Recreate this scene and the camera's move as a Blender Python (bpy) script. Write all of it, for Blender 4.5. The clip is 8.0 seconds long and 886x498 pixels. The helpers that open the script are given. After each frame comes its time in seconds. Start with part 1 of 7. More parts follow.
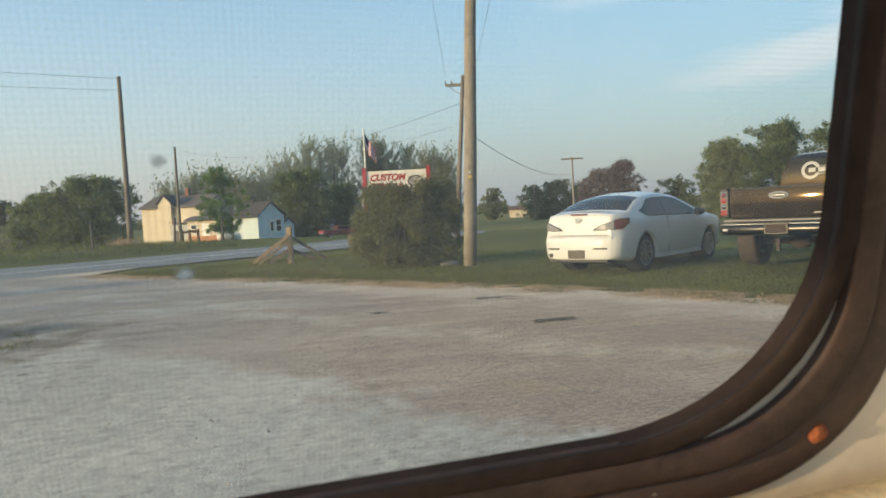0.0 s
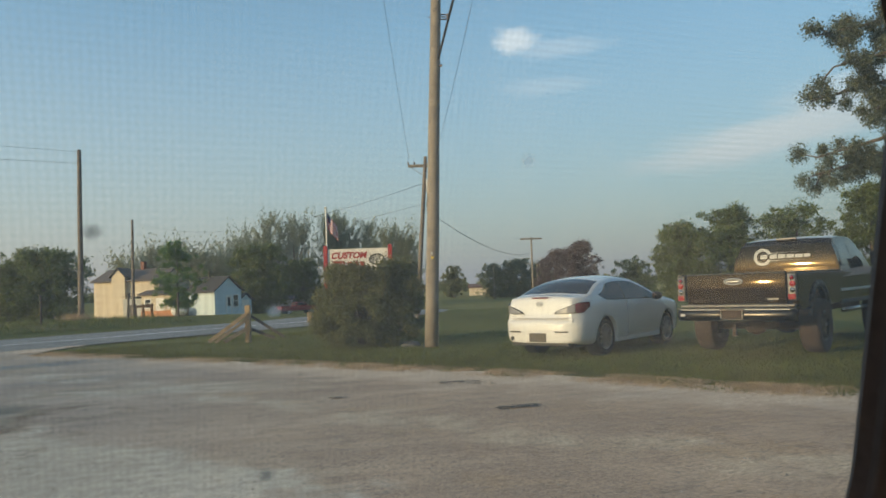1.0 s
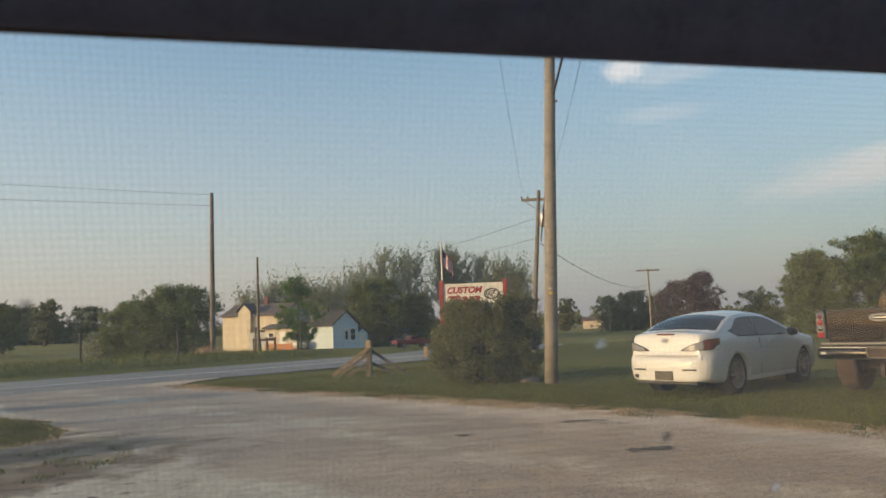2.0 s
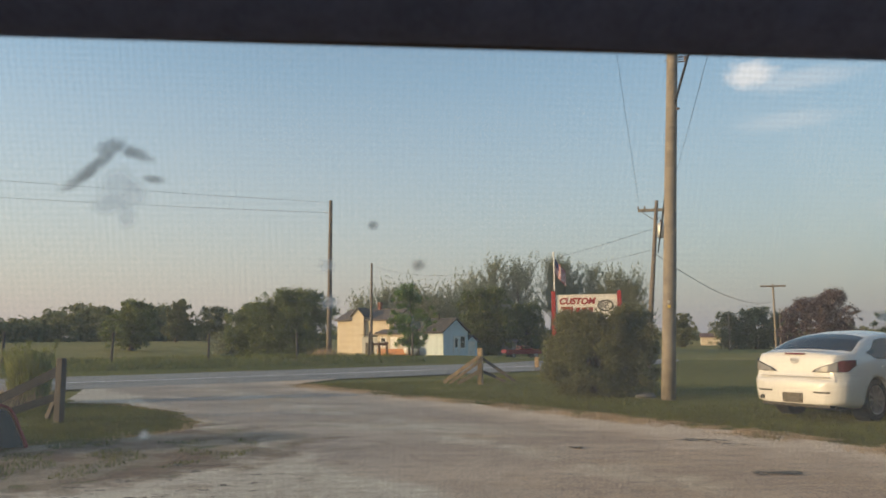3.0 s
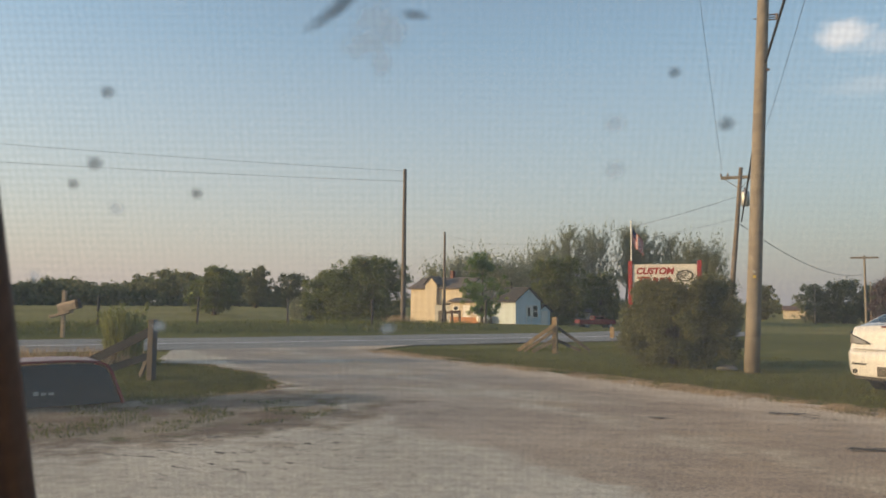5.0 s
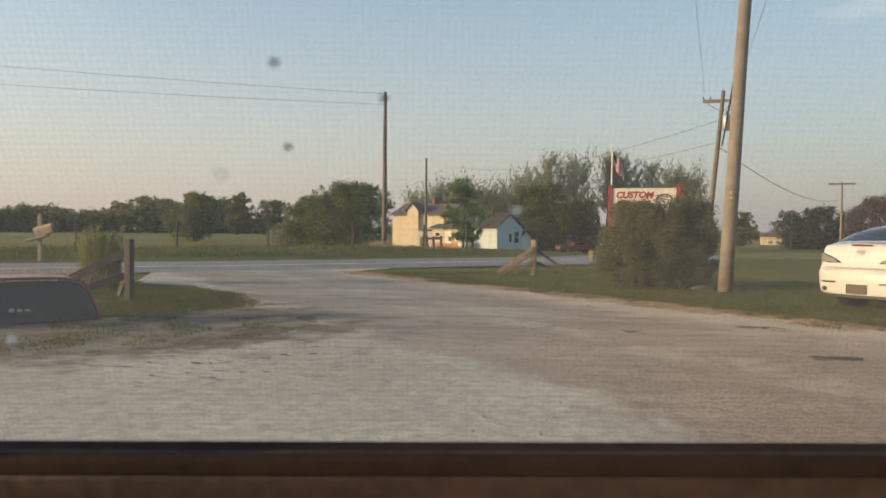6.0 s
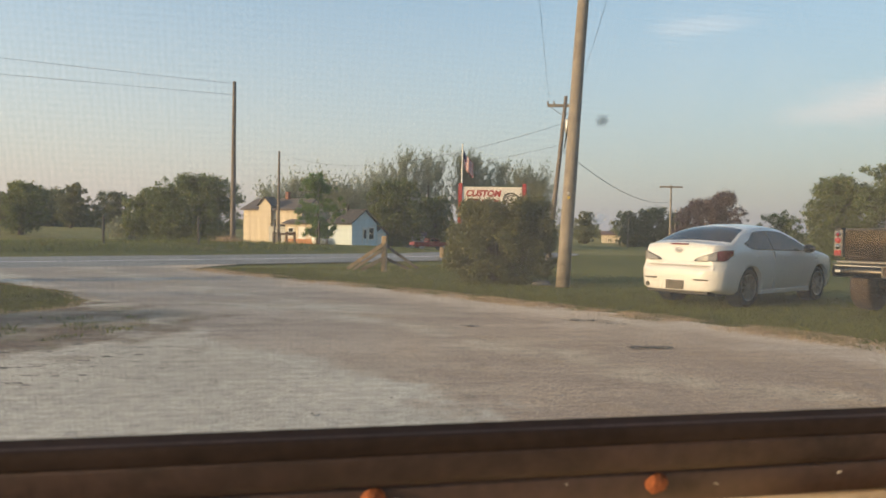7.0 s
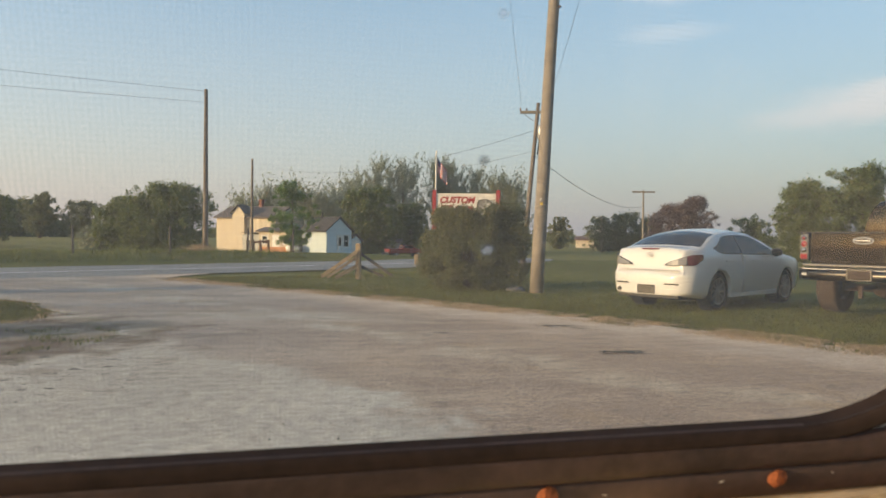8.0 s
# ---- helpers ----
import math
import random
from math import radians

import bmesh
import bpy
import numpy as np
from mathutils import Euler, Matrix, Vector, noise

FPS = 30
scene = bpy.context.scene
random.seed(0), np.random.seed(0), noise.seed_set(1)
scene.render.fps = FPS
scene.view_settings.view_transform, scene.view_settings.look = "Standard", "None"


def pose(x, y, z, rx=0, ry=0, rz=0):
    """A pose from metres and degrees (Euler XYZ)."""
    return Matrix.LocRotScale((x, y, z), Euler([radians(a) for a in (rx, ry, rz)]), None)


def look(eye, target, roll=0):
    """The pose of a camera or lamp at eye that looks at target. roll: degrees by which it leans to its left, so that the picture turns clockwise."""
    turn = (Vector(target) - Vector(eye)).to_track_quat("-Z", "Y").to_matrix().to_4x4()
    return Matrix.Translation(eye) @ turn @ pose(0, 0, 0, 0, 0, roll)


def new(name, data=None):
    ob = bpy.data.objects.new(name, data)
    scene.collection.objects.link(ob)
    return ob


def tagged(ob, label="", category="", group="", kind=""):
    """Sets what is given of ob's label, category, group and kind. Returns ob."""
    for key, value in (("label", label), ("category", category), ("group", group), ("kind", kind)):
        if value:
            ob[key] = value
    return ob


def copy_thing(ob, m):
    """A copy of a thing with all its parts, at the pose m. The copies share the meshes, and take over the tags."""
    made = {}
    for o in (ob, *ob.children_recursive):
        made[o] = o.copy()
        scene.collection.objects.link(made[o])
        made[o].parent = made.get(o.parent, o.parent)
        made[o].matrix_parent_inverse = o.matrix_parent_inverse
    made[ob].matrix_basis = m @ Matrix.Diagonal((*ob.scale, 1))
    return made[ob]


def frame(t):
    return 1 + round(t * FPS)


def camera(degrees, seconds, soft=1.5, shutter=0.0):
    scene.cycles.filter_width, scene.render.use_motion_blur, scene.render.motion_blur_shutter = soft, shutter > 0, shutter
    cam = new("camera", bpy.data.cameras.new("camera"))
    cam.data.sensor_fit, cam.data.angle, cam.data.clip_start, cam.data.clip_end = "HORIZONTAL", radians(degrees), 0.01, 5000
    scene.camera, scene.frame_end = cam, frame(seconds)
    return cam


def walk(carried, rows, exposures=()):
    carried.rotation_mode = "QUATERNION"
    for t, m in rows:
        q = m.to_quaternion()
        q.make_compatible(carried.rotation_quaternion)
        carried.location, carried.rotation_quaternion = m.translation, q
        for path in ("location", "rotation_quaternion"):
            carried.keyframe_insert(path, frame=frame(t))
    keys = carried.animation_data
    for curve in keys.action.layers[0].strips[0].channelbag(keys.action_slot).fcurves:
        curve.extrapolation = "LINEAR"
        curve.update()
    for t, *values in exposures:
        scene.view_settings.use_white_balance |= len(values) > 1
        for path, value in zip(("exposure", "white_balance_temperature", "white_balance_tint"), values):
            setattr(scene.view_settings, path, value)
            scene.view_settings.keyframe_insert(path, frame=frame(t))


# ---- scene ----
cam = camera(62.0, 8.0, soft=1.6)
# a small real aperture, focused on the yard: the window close by is soft
cam.data.dof.use_dof, cam.data.dof.focus_distance, cam.data.dof.aperture_fstop = True, 22.0, 20.0
# seconds, eye, target, roll
PATH = [
    (0, (0.0348, 0.0995, 1.2562), (0.035, 2.0969, 1.1539), -2.95),
    (0.5, (0.0025, 0.1029, 1.3383), (0.1042, 2.1, 1.3725), -2.13),
    (1, (-0.0114, 0.0829, 1.3448), (0.107, 2.0768, 1.4458), -2.17),
    (1.5, (-0.0351, 0.0821, 1.3451), (-0.0199, 2.0767, 1.4916), -2.74),
    (2.0, (-0.1644, -0.0037, 1.4146), (-0.3416, 1.9783, 1.6156), -2.32),
    (2.2, (-0.1878, 0.0095, 1.4186), (-0.4421, 1.9818, 1.6318), -1.68),
    (3.5, (-0.2657, -0.101, 1.3875), (-0.8127, 1.8079, 1.6265), 0.03),
    (4, (-0.2898, -0.0723, 1.3974), (-0.8784, 1.8239, 1.6384), 0.33),
    (4.5, (-0.3054, -0.0586, 1.4033), (-0.9186, 1.8311, 1.633), 0.36),
    (4.7, (-0.326, -0.0296, 1.3945), (-0.9764, 1.8501, 1.6034), 0.54),
    (5.8, (-0.2891, -0.0518, 1.2513), (-0.9373, 1.8399, 1.2186), 0.32),
    (6, (-0.265, 0.0133, 1.2277), (-0.8799, 1.9159, 1.1804), 0.5),
    (6.5, (-0.1977, 0.009, 1.226), (-0.6699, 1.9512, 1.1578), 0.76),
    (7, (-0.0912, 0.0399, 1.2315), (-0.3271, 2.0253, 1.1793), 1.08),
    (7.5, (-0.0093, 0.0481, 1.2383), (-0.0949, 2.0459, 1.2012), 1.21),
    (8, (-0.0522, 0.0224, 1.244), (-0.2223, 2.0149, 1.2101), 0.56),
]

walk(cam, [(t, look(eye, target, roll)) for t, eye, target, roll in PATH],
     [(t, 0.86 + e, k, g) for t, e, k, g in ((0.0, 0.40, 6100, 1), (1.0, 0.04, 6100, 0), (1.5, 0.04, 6450, 3), (2.0, 0.08, 6750, 8), (3.5, 0.12, 6850, 9), (4.5, 0.12, 6900, 10), (6.0, 0.24, 7100, 11), (6.5, 0.34, 7100, 11), (7.5, 0.36, 6650, 8), (8.0, 0.33, 6700, 9))])

# ---- sky and sun ----
SUN_AZ, SUN_EL = radians(239.5), radians(8.5)
sun_dir = Vector((math.sin(SUN_AZ) * math.cos(SUN_EL), math.cos(SUN_AZ) * math.cos(SUN_EL), math.sin(SUN_EL)))
world = bpy.data.worlds.new("evening_sky")
scene.world = world
world.use_nodes = True
wt = world.node_tree
wt.nodes.clear()
w_out = wt.nodes.new("ShaderNodeOutputWorld")
w_bg = wt.nodes.new("ShaderNodeBackground")
w_sky = wt.nodes.new("ShaderNodeTexSky")
w_sky.sky_type, w_sky.sun_disc = "NISHITA", False
w_sky.sun_elevation, w_sky.sun_rotation = SUN_EL, SUN_AZ
w_sky.air_density, w_sky.dust_density, w_sky.ozone_density = 1.0, 1.4, 1.6
w_bg.inputs["Strength"].default_value = 0.167
w_geo = wt.nodes.new("ShaderNodeTexCoord")


def cloud(azimuth, elevation, wide, high, tilt, amount, last):
    """A soft torn cloud round one direction of the sky, angles in degrees."""
    a, e = radians(azimuth), radians(elevation)
    turn = wt.nodes.new("ShaderNodeVectorRotate")
    turn.rotation_type = "AXIS_ANGLE"
    turn.inputs["Axis"].default_value, turn.inputs["Angle"].default_value = (0, 0, 1), a
    mp = wt.nodes.new("ShaderNodeMapping")
    mp.vector_type = "TEXTURE"
    mp.inputs["Location"].default_value = (0, math.cos(e), math.sin(e))
    mp.inputs["Rotation"].default_value = (0, radians(tilt), 0)
    mp.inputs["Scale"].default_value = (math.tan(radians(wide)), 1.0, math.tan(radians(high)))
    ln = wt.nodes.new("ShaderNodeVectorMath")
    ln.operation = "LENGTH"
    nz = wt.nodes.new("ShaderNodeTexNoise")
    nz.inputs["Scale"].default_value, nz.inputs["Detail"].default_value, nz.inputs["Roughness"].default_value = 1.5, 8.0, 0.6
    sub = wt.nodes.new("ShaderNodeMath")
    sub.operation = "MULTIPLY_ADD"
    sub.inputs[1].default_value = -1.3
    rng = wt.nodes.new("ShaderNodeMapRange")
    rng.interpolation_type = "SMOOTHSTEP"
    rng.inputs["From Min"].default_value, rng.inputs["From Max"].default_value = 0.55, -0.35
    rng.inputs["To Max"].default_value = amount
    mix = wt.nodes.new("ShaderNodeMixRGB")
    mix.inputs["Color2"].default_value = (5.2, 4.7, 4.4, 1)
    wt.links.new(w_geo.outputs["Generated"], turn.inputs["Vector"])
    wt.links.new(turn.outputs["Vector"], mp.inputs["Vector"])
    wt.links.new(mp.outputs["Vector"], ln.inputs[0])
    wt.links.new(mp.outputs["Vector"], nz.inputs["Vector"])
    wt.links.new(nz.outputs["Fac"], sub.inputs[0])
    wt.links.new(ln.outputs["Value"], sub.inputs[2])
    wt.links.new(sub.outputs[0], rng.inputs["Value"])
    wt.links.new(rng.outputs["Result"], mix.inputs["Fac"])
    wt.links.new(last, mix.inputs["Color1"])
    return mix.outputs["Color"]


sky_color = w_sky.outputs["Color"]
sky_color = cloud(9.6, 18.4, 1.8, 1.0, 0, 0.5, sky_color)
sky_color = cloud(13.0, 17.6, 4.0, 0.8, 0, 0.18, sky_color)
sky_color = cloud(12.0, 14.9, 4.0, 0.7, 0, 0.14, sky_color)
sky_color = cloud(28.0, 9.8, 11.0, 1.6, -8, 0.6, sky_color)
sky_color = cloud(34.0, 12.6, 7.0, 1.2, -6, 0.36, sky_color)
sky_color = cloud(-60.0, 24.0, 16.0, 2.5, 5, 0.4, sky_color)
sky_color = cloud(80.0, 30.0, 18.0, 3.0, 0, 0.4, sky_color)
# evening haze towards the horizon
w_sep = wt.nodes.new("ShaderNodeSeparateXYZ")
w_haze = wt.nodes.new("ShaderNodeValToRGB")
w_haze.color_ramp.elements[0].position, w_haze.color_ramp.elements[1].position = 0.0, 0.34
w_haze.color_ramp.elements[0].color, w_haze.color_ramp.elements[1].color = (0.92, 0.92, 0.92, 1), (0.05, 0.05, 0.05, 1)
w_mix2 = wt.nodes.new("ShaderNodeMixRGB")
w_tint = wt.nodes.new("ShaderNodeMixRGB")
w_tint.inputs["Color1"].default_value, w_tint.inputs["Color2"].default_value = (1.66, 1.49, 1.54, 1), (1.3, 1.33, 1.52, 1)
w_side = wt.nodes.new("ShaderNodeMapRange")
w_side.interpolation_type = "SMOOTHSTEP"
w_side.inputs["From Min"].default_value, w_side.inputs["From Max"].default_value = -0.75, 0.45
wt.links.new(w_geo.outputs["Generated"], w_sep.inputs[0])
wt.links.new(w_sep.outputs["X"], w_side.inputs["Value"])
wt.links.new(w_side.outputs["Result"], w_tint.inputs["Fac"])
wt.links.new(w_tint.outputs["Color"], w_mix2.inputs["Color2"])
wt.links.new(w_sep.outputs["Z"], w_haze.inputs["Fac"])
wt.links.new(w_haze.outputs["Color"], w_mix2.inputs["Fac"])
wt.links.new(sky_color, w_mix2.inputs["Color1"])
# the side away from the low sun is duller
w_east = wt.nodes.new("ShaderNodeMapRange")
w_east.interpolation_type = "SMOOTHSTEP"
w_east.inputs["From Min"].default_value, w_east.inputs["From Max"].default_value = -0.9, 0.9
w_east.inputs["To Min"].default_value, w_east.inputs["To Max"].default_value = 1.08, 0.72
w_mul = wt.nodes.new("ShaderNodeVectorMath")
w_mul.operation = "SCALE"
wt.links.new(w_sep.outputs["X"], w_east.inputs["Value"])
wt.links.new(w_mix2.outputs["Color"], w_mul.inputs[0])
wt.links.new(w_east.outputs["Result"], w_mul.inputs["Scale"])
wt.links.new(w_mul.outputs["Vector"], w_bg.inputs["Color"])
wt.links.new(w_bg.outputs["Background"], w_out.inputs["Surface"])

sun = new("sun", bpy.data.lights.new("sun", "SUN"))
sun.data.energy, sun.data.angle, sun.data.color = 2.3, radians(1.3), (1.0, 0.7, 0.38)
sun.matrix_world = look(sun_dir * 50, (0, 0, 0))


# ---- materials ----
def material(name, color, rough=0.8, metal=0.0, vary=0.25, scale=8.0, bump=0.2, dark=None, coat=0.0, rand=0.0, island=0.0, spread=0.5, trans=0.0, spec=0.5, fine=6.0):
    """A surface with colour variation at two scales, a relief, and if wanted a difference from piece to piece."""
    m = bpy.data.materials.new(name)
    m.use_nodes = True
    nt = m.node_tree
    N, L = nt.nodes, nt.links
    b = N["Principled BSDF"]
    b.inputs["Roughness"].default_value, b.inputs["Metallic"].default_value = rough, metal
    b.inputs["Coat Weight"].default_value = coat
    b.inputs["Specular IOR Level"].default_value = spec
    tc = N.new("ShaderNodeTexCoord")
    n1, n2 = N.new("ShaderNodeTexNoise"), N.new("ShaderNodeTexNoise")
    n1.inputs["Scale"].default_value, n1.inputs["Detail"].default_value = scale, 6
    n2.inputs["Scale"].default_value, n2.inputs["Detail"].default_value = scale * fine, 5
    for n in (n1, n2):
        L.new(tc.outputs["Object"], n.inputs["Vector"])
    mix = N.new("ShaderNodeMath")
    mix.operation = "MULTIPLY_ADD"
    mix.inputs[1].default_value = 0.55
    half = N.new("ShaderNodeMath")
    half.operation = "MULTIPLY"
    half.inputs[1].default_value = 0.45
    L.new(n2.outputs["Fac"], half.inputs[0])
    L.new(n1.outputs["Fac"], mix.inputs[0])
    L.new(half.outputs[0], mix.inputs[2])
    ramp = N.new("ShaderNodeValToRGB")
    c = Vector(color)
    d = Vector(dark) if dark else c * (1 - vary)
    ramp.color_ramp.elements[0].position, ramp.color_ramp.elements[1].position = 0.5 - spread * 0.3, 0.5 + spread * 0.3
    ramp.color_ramp.elements[0].color, ramp.color_ramp.elements[1].color = (*d, 1), (*(c * (1 + vary * 0.4)), 1)
    L.new(mix.outputs[0], ramp.inputs["Fac"])
    last = ramp.outputs["Color"]
    if rand or island:
        hsv = N.new("ShaderNodeHueSaturation")
        info = N.new("ShaderNodeNewGeometry" if island else "ShaderNodeObjectInfo")
        out = info.outputs["Random Per Island" if island else "Random"]
        rng = N.new("ShaderNodeMapRange")
        amount = island or rand
        rng.inputs["To Min"].default_value, rng.inputs["To Max"].default_value = 1 - amount, 1 + amount
        L.new(out, rng.inputs["Value"])
        L.new(rng.outputs["Result"], hsv.inputs["Value"])
        L.new(last, hsv.inputs["Color"])
        last = hsv.outputs["Color"]
    L.new(last, b.inputs["Base Color"])
    if bump:
        bp = N.new("ShaderNodeBump")
        bp.inputs["Strength"].default_value, bp.inputs["Distance"].default_value = bump, 0.02
        L.new(mix.outputs[0], bp.inputs["Height"])
        L.new(bp.outputs["Normal"], b.inputs["Normal"])
    if trans:
        tl = N.new("ShaderNodeBsdfTranslucent")
        L.new(last, tl.inputs["Color"])
        ms = N.new("ShaderNodeMixShader")
        ms.inputs["Fac"].default_value = trans
        L.new(b.outputs["BSDF"], ms.inputs[1])
        L.new(tl.outputs["BSDF"], ms.inputs[2])
        L.new(ms.outputs["Shader"], N["Material Output"].inputs["Surface"])
    return m


def plain(name, color, rough=0.5, metal=0.0, coat=0.0):
    m = bpy.data.materials.new(name)
    m.use_nodes = True
    b = m.node_tree.nodes["Principled BSDF"]
    b.inputs["Base Color"].default_value = (*color, 1)
    b.inputs["Roughness"].default_value, b.inputs["Metallic"].default_value, b.inputs["Coat Weight"].default_value = rough, metal, coat
    return m


def glass_sheet(name, tint, reflect=0.6):
    """A thin pane: clear straight through, with a glossy reflection that grows to grazing angles."""
    m = bpy.data.materials.new(name)
    m.use_nodes = True
    nt = m.node_tree
    N, L = nt.nodes, nt.links
    N.remove(N["Principled BSDF"])
    tr, gl, ms, fr = N.new("ShaderNodeBsdfTransparent"), N.new("ShaderNodeBsdfGlossy"), N.new("ShaderNodeMixShader"), N.new("ShaderNodeFresnel")
    tr.inputs["Color"].default_value = (*tint, 1)
    gl.inputs["Roughness"].default_value = 0.02
    mul = N.new("ShaderNodeMath")
    mul.operation = "MULTIPLY"
    mul.inputs[1].default_value = reflect
    fr.inputs["IOR"].default_value = 1.45
    L.new(fr.outputs["Fac"], mul.inputs[0])
    L.new(mul.outputs[0], ms.inputs["Fac"])
    L.new(tr.outputs["BSDF"], ms.inputs[1])
    L.new(gl.outputs["BSDF"], ms.inputs[2])
    L.new(ms.outputs["Shader"], N["Material Output"].inputs["Surface"])
    return m


def layered(name, light, dark, extra, big, mid, rough=0.95, bump=0.5):
    """Ground made of two large patches and a scattered third colour, with fine grit."""
    m = bpy.data.materials.new(name)
    m.use_nodes = True
    nt = m.node_tree
    N, L = nt.nodes, nt.links
    b = N["Principled BSDF"]
    b.inputs["Roughness"].default_value = rough
    b.inputs["Specular IOR Level"].default_value = 0.15
    tc = N.new("ShaderNodeTexCoord")

    def noise_node(scale, detail=6, rough_=0.6):
        n = N.new("ShaderNodeTexNoise")
        n.inputs["Scale"].default_value, n.inputs["Detail"].default_value, n.inputs["Roughness"].default_value = scale, detail, rough_
        L.new(tc.outputs["Object"], n.inputs["Vector"])
        return n

    def ramp(src, lo, hi, c0=(0, 0, 0), c1=(1, 1, 1)):
        r = N.new("ShaderNodeValToRGB")
        r.color_ramp.elements[0].position, r.color_ramp.elements[1].position = lo, hi
        r.color_ramp.elements[0].color, r.color_ramp.elements[1].color = (*c0, 1), (*c1, 1)
        L.new(src, r.inputs["Fac"])
        return r.outputs["Color"]

    def mixc(fac, a, b_, mode="MIX"):
        x = N.new("ShaderNodeMixRGB")
        x.blend_type = mode
        for i, v in ((0, fac), (1, a), (2, b_)):
            if isinstance(v, (int, float)):
                x.inputs[i].default_value = v
            elif isinstance(v, tuple):
                x.inputs[i].default_value = (*v, 1)
            else:
                L.new(v, x.inputs[i])
        return x.outputs["Color"]

    n_big, n_mid, n_fine, n_grit = noise_node(big), noise_node(mid), noise_node(mid * 9, 8, 0.7), noise_node(90, 3, 0.7)
    col = mixc(ramp(n_big.outputs["Fac"], 0.42, 0.58), light, dark)
    col = mixc(ramp(n_mid.outputs["Fac"], 0.55, 0.72), col, extra)
    col = mixc(0.75, col, ramp(n_fine.outputs["Fac"], 0.25, 0.75, (0.55, 0.55, 0.55), (1.35, 1.35, 1.35)), "MULTIPLY")
    col = mixc(0.8, col, ramp(n_grit.outputs["Fac"], 0.3, 0.7, (0.6, 0.6, 0.6), (1.4, 1.4, 1.4)), "MULTIPLY")
    L.new(col, b.inputs["Base Color"])
    bp = N.new("ShaderNodeBump")
    bp.inputs["Strength"].default_value, bp.inputs["Distance"].default_value = bump, 0.03
    add = N.new("ShaderNodeMath")
    L.new(n_fine.outputs["Fac"], add.inputs[0])
    L.new(n_grit.outputs["Fac"], add.inputs[1])
    L.new(add.outputs[0], bp.inputs["Height"])
    L.new(bp.outputs["Normal"], b.inputs["Normal"])
    return m


M_GRASS = layered("mown_grass", (0.155, 0.15, 0.036), (0.12, 0.121, 0.028), (0.19, 0.156, 0.057), 0.09, 0.45)


def yard(name):
    """Pale gravel, worn asphalt beyond it and brown dirt by the grass island, torn into each other."""
    m = layered(name, (0.63, 0.55, 0.46), (0.53, 0.46, 0.385), (0.68, 0.59, 0.485), 0.4, 0.9, bump=0.4)
    N, L = m.node_tree.nodes, m.node_tree.links
    b = N["Principled BSDF"]
    base = b.inputs["Base Color"].links[0].from_socket
    grit = base.node.inputs[1].links[0].from_socket.node
    tc = N.new("ShaderNodeTexCoord")
    sep = N.new("ShaderNodeSeparateXYZ")
    L.new(tc.outputs["Object"], sep.inputs[0])

    def math_node(op, a, c, d=None):
        n = N.new("ShaderNodeMath")
        n.operation = op
        for i, v in enumerate((a, c, d)):
            if v is None:
                continue
            if isinstance(v, (int, float)):
                n.inputs[i].default_value = v
            else:
                L.new(v, n.inputs[i])
        return n.outputs[0]

    def cloud_noise(scale, detail=8, stretch=(1, 1, 1), turn=0.0):
        mp = N.new("ShaderNodeMapping")
        mp.inputs["Scale"].default_value = stretch
        mp.inputs["Rotation"].default_value = (0, 0, turn)
        n = N.new("ShaderNodeTexNoise")
        n.inputs["Scale"].default_value, n.inputs["Detail"].default_value, n.inputs["Roughness"].default_value = scale, detail, 0.65
        L.new(tc.outputs["Object"], mp.inputs["Vector"])
        L.new(mp.outputs["Vector"], n.inputs["Vector"])
        return n.outputs["Fac"]

    def step(v, lo, hi):
        r = N.new("ShaderNodeMapRange")
        r.interpolation_type = "SMOOTHSTEP"
        r.inputs["From Min"].default_value, r.inputs["From Max"].default_value = lo, hi
        L.new(v, r.inputs["Value"])
        return r.outputs["Result"]

    def blend(fac, a, c, mode="MIX"):
        x = N.new("ShaderNodeMixRGB")
        x.blend_type = mode
        for i, v in ((0, fac), (1, a), (2, c)):
            if isinstance(v, tuple):
                x.inputs[i].default_value = (*v, 1)
            elif isinstance(v, (int, float)):
                x.inputs[i].default_value = v
            else:
                L.new(v, x.inputs[i])
        return x.outputs["Color"]

    # worn asphalt beyond a slanting line
    away = math_node("ADD", math_node("MULTIPLY", sep.outputs["X"], 0.68), math_node("MULTIPLY", sep.outputs["Y"], 0.735))
    away = math_node("MULTIPLY_ADD", math_node("SUBTRACT", cloud_noise(0.8), 0.5), 2.6, away)
    tone = blend(step(cloud_noise(0.6, 8, (0.7, 1.2, 1), 0.75), 0.42, 0.62), (0.385, 0.295, 0.235), (0.5, 0.385, 0.3))
    tone = blend(step(cloud_noise(0.35, 8, (0.5, 1.4, 1), 0.8), 0.54, 0.68), tone, (0.56, 0.46, 0.355))
    # a pale worn strip along the middle, brown patches of earth between
    strip = math_node("MULTIPLY", step(math_node("ABSOLUTE", math_node("SUBTRACT", away, 5.7), 0), 0.75, 0.1), step(cloud_noise(0.9, 7), 0.42, 0.6))
    tone = blend(math_node("MULTIPLY", strip, 0.8), tone, (0.6, 0.5, 0.39))
    tone = blend(math_node("MULTIPLY", step(cloud_noise(0.55, 7), 0.52, 0.66), 0.75), tone, (0.44, 0.32, 0.22))
    tone = blend(math_node("MULTIPLY", step(cloud_noise(4.5, 6), 0.5, 0.7), 0.45), tone, (0.2, 0.17, 0.15))
    speck = step(cloud_noise(30, 4), 0.3, 0.7)
    tone = blend(1.0, tone, blend(speck, (0.68, 0.68, 0.68), (1.32, 1.3, 1.27)), "MULTIPLY")
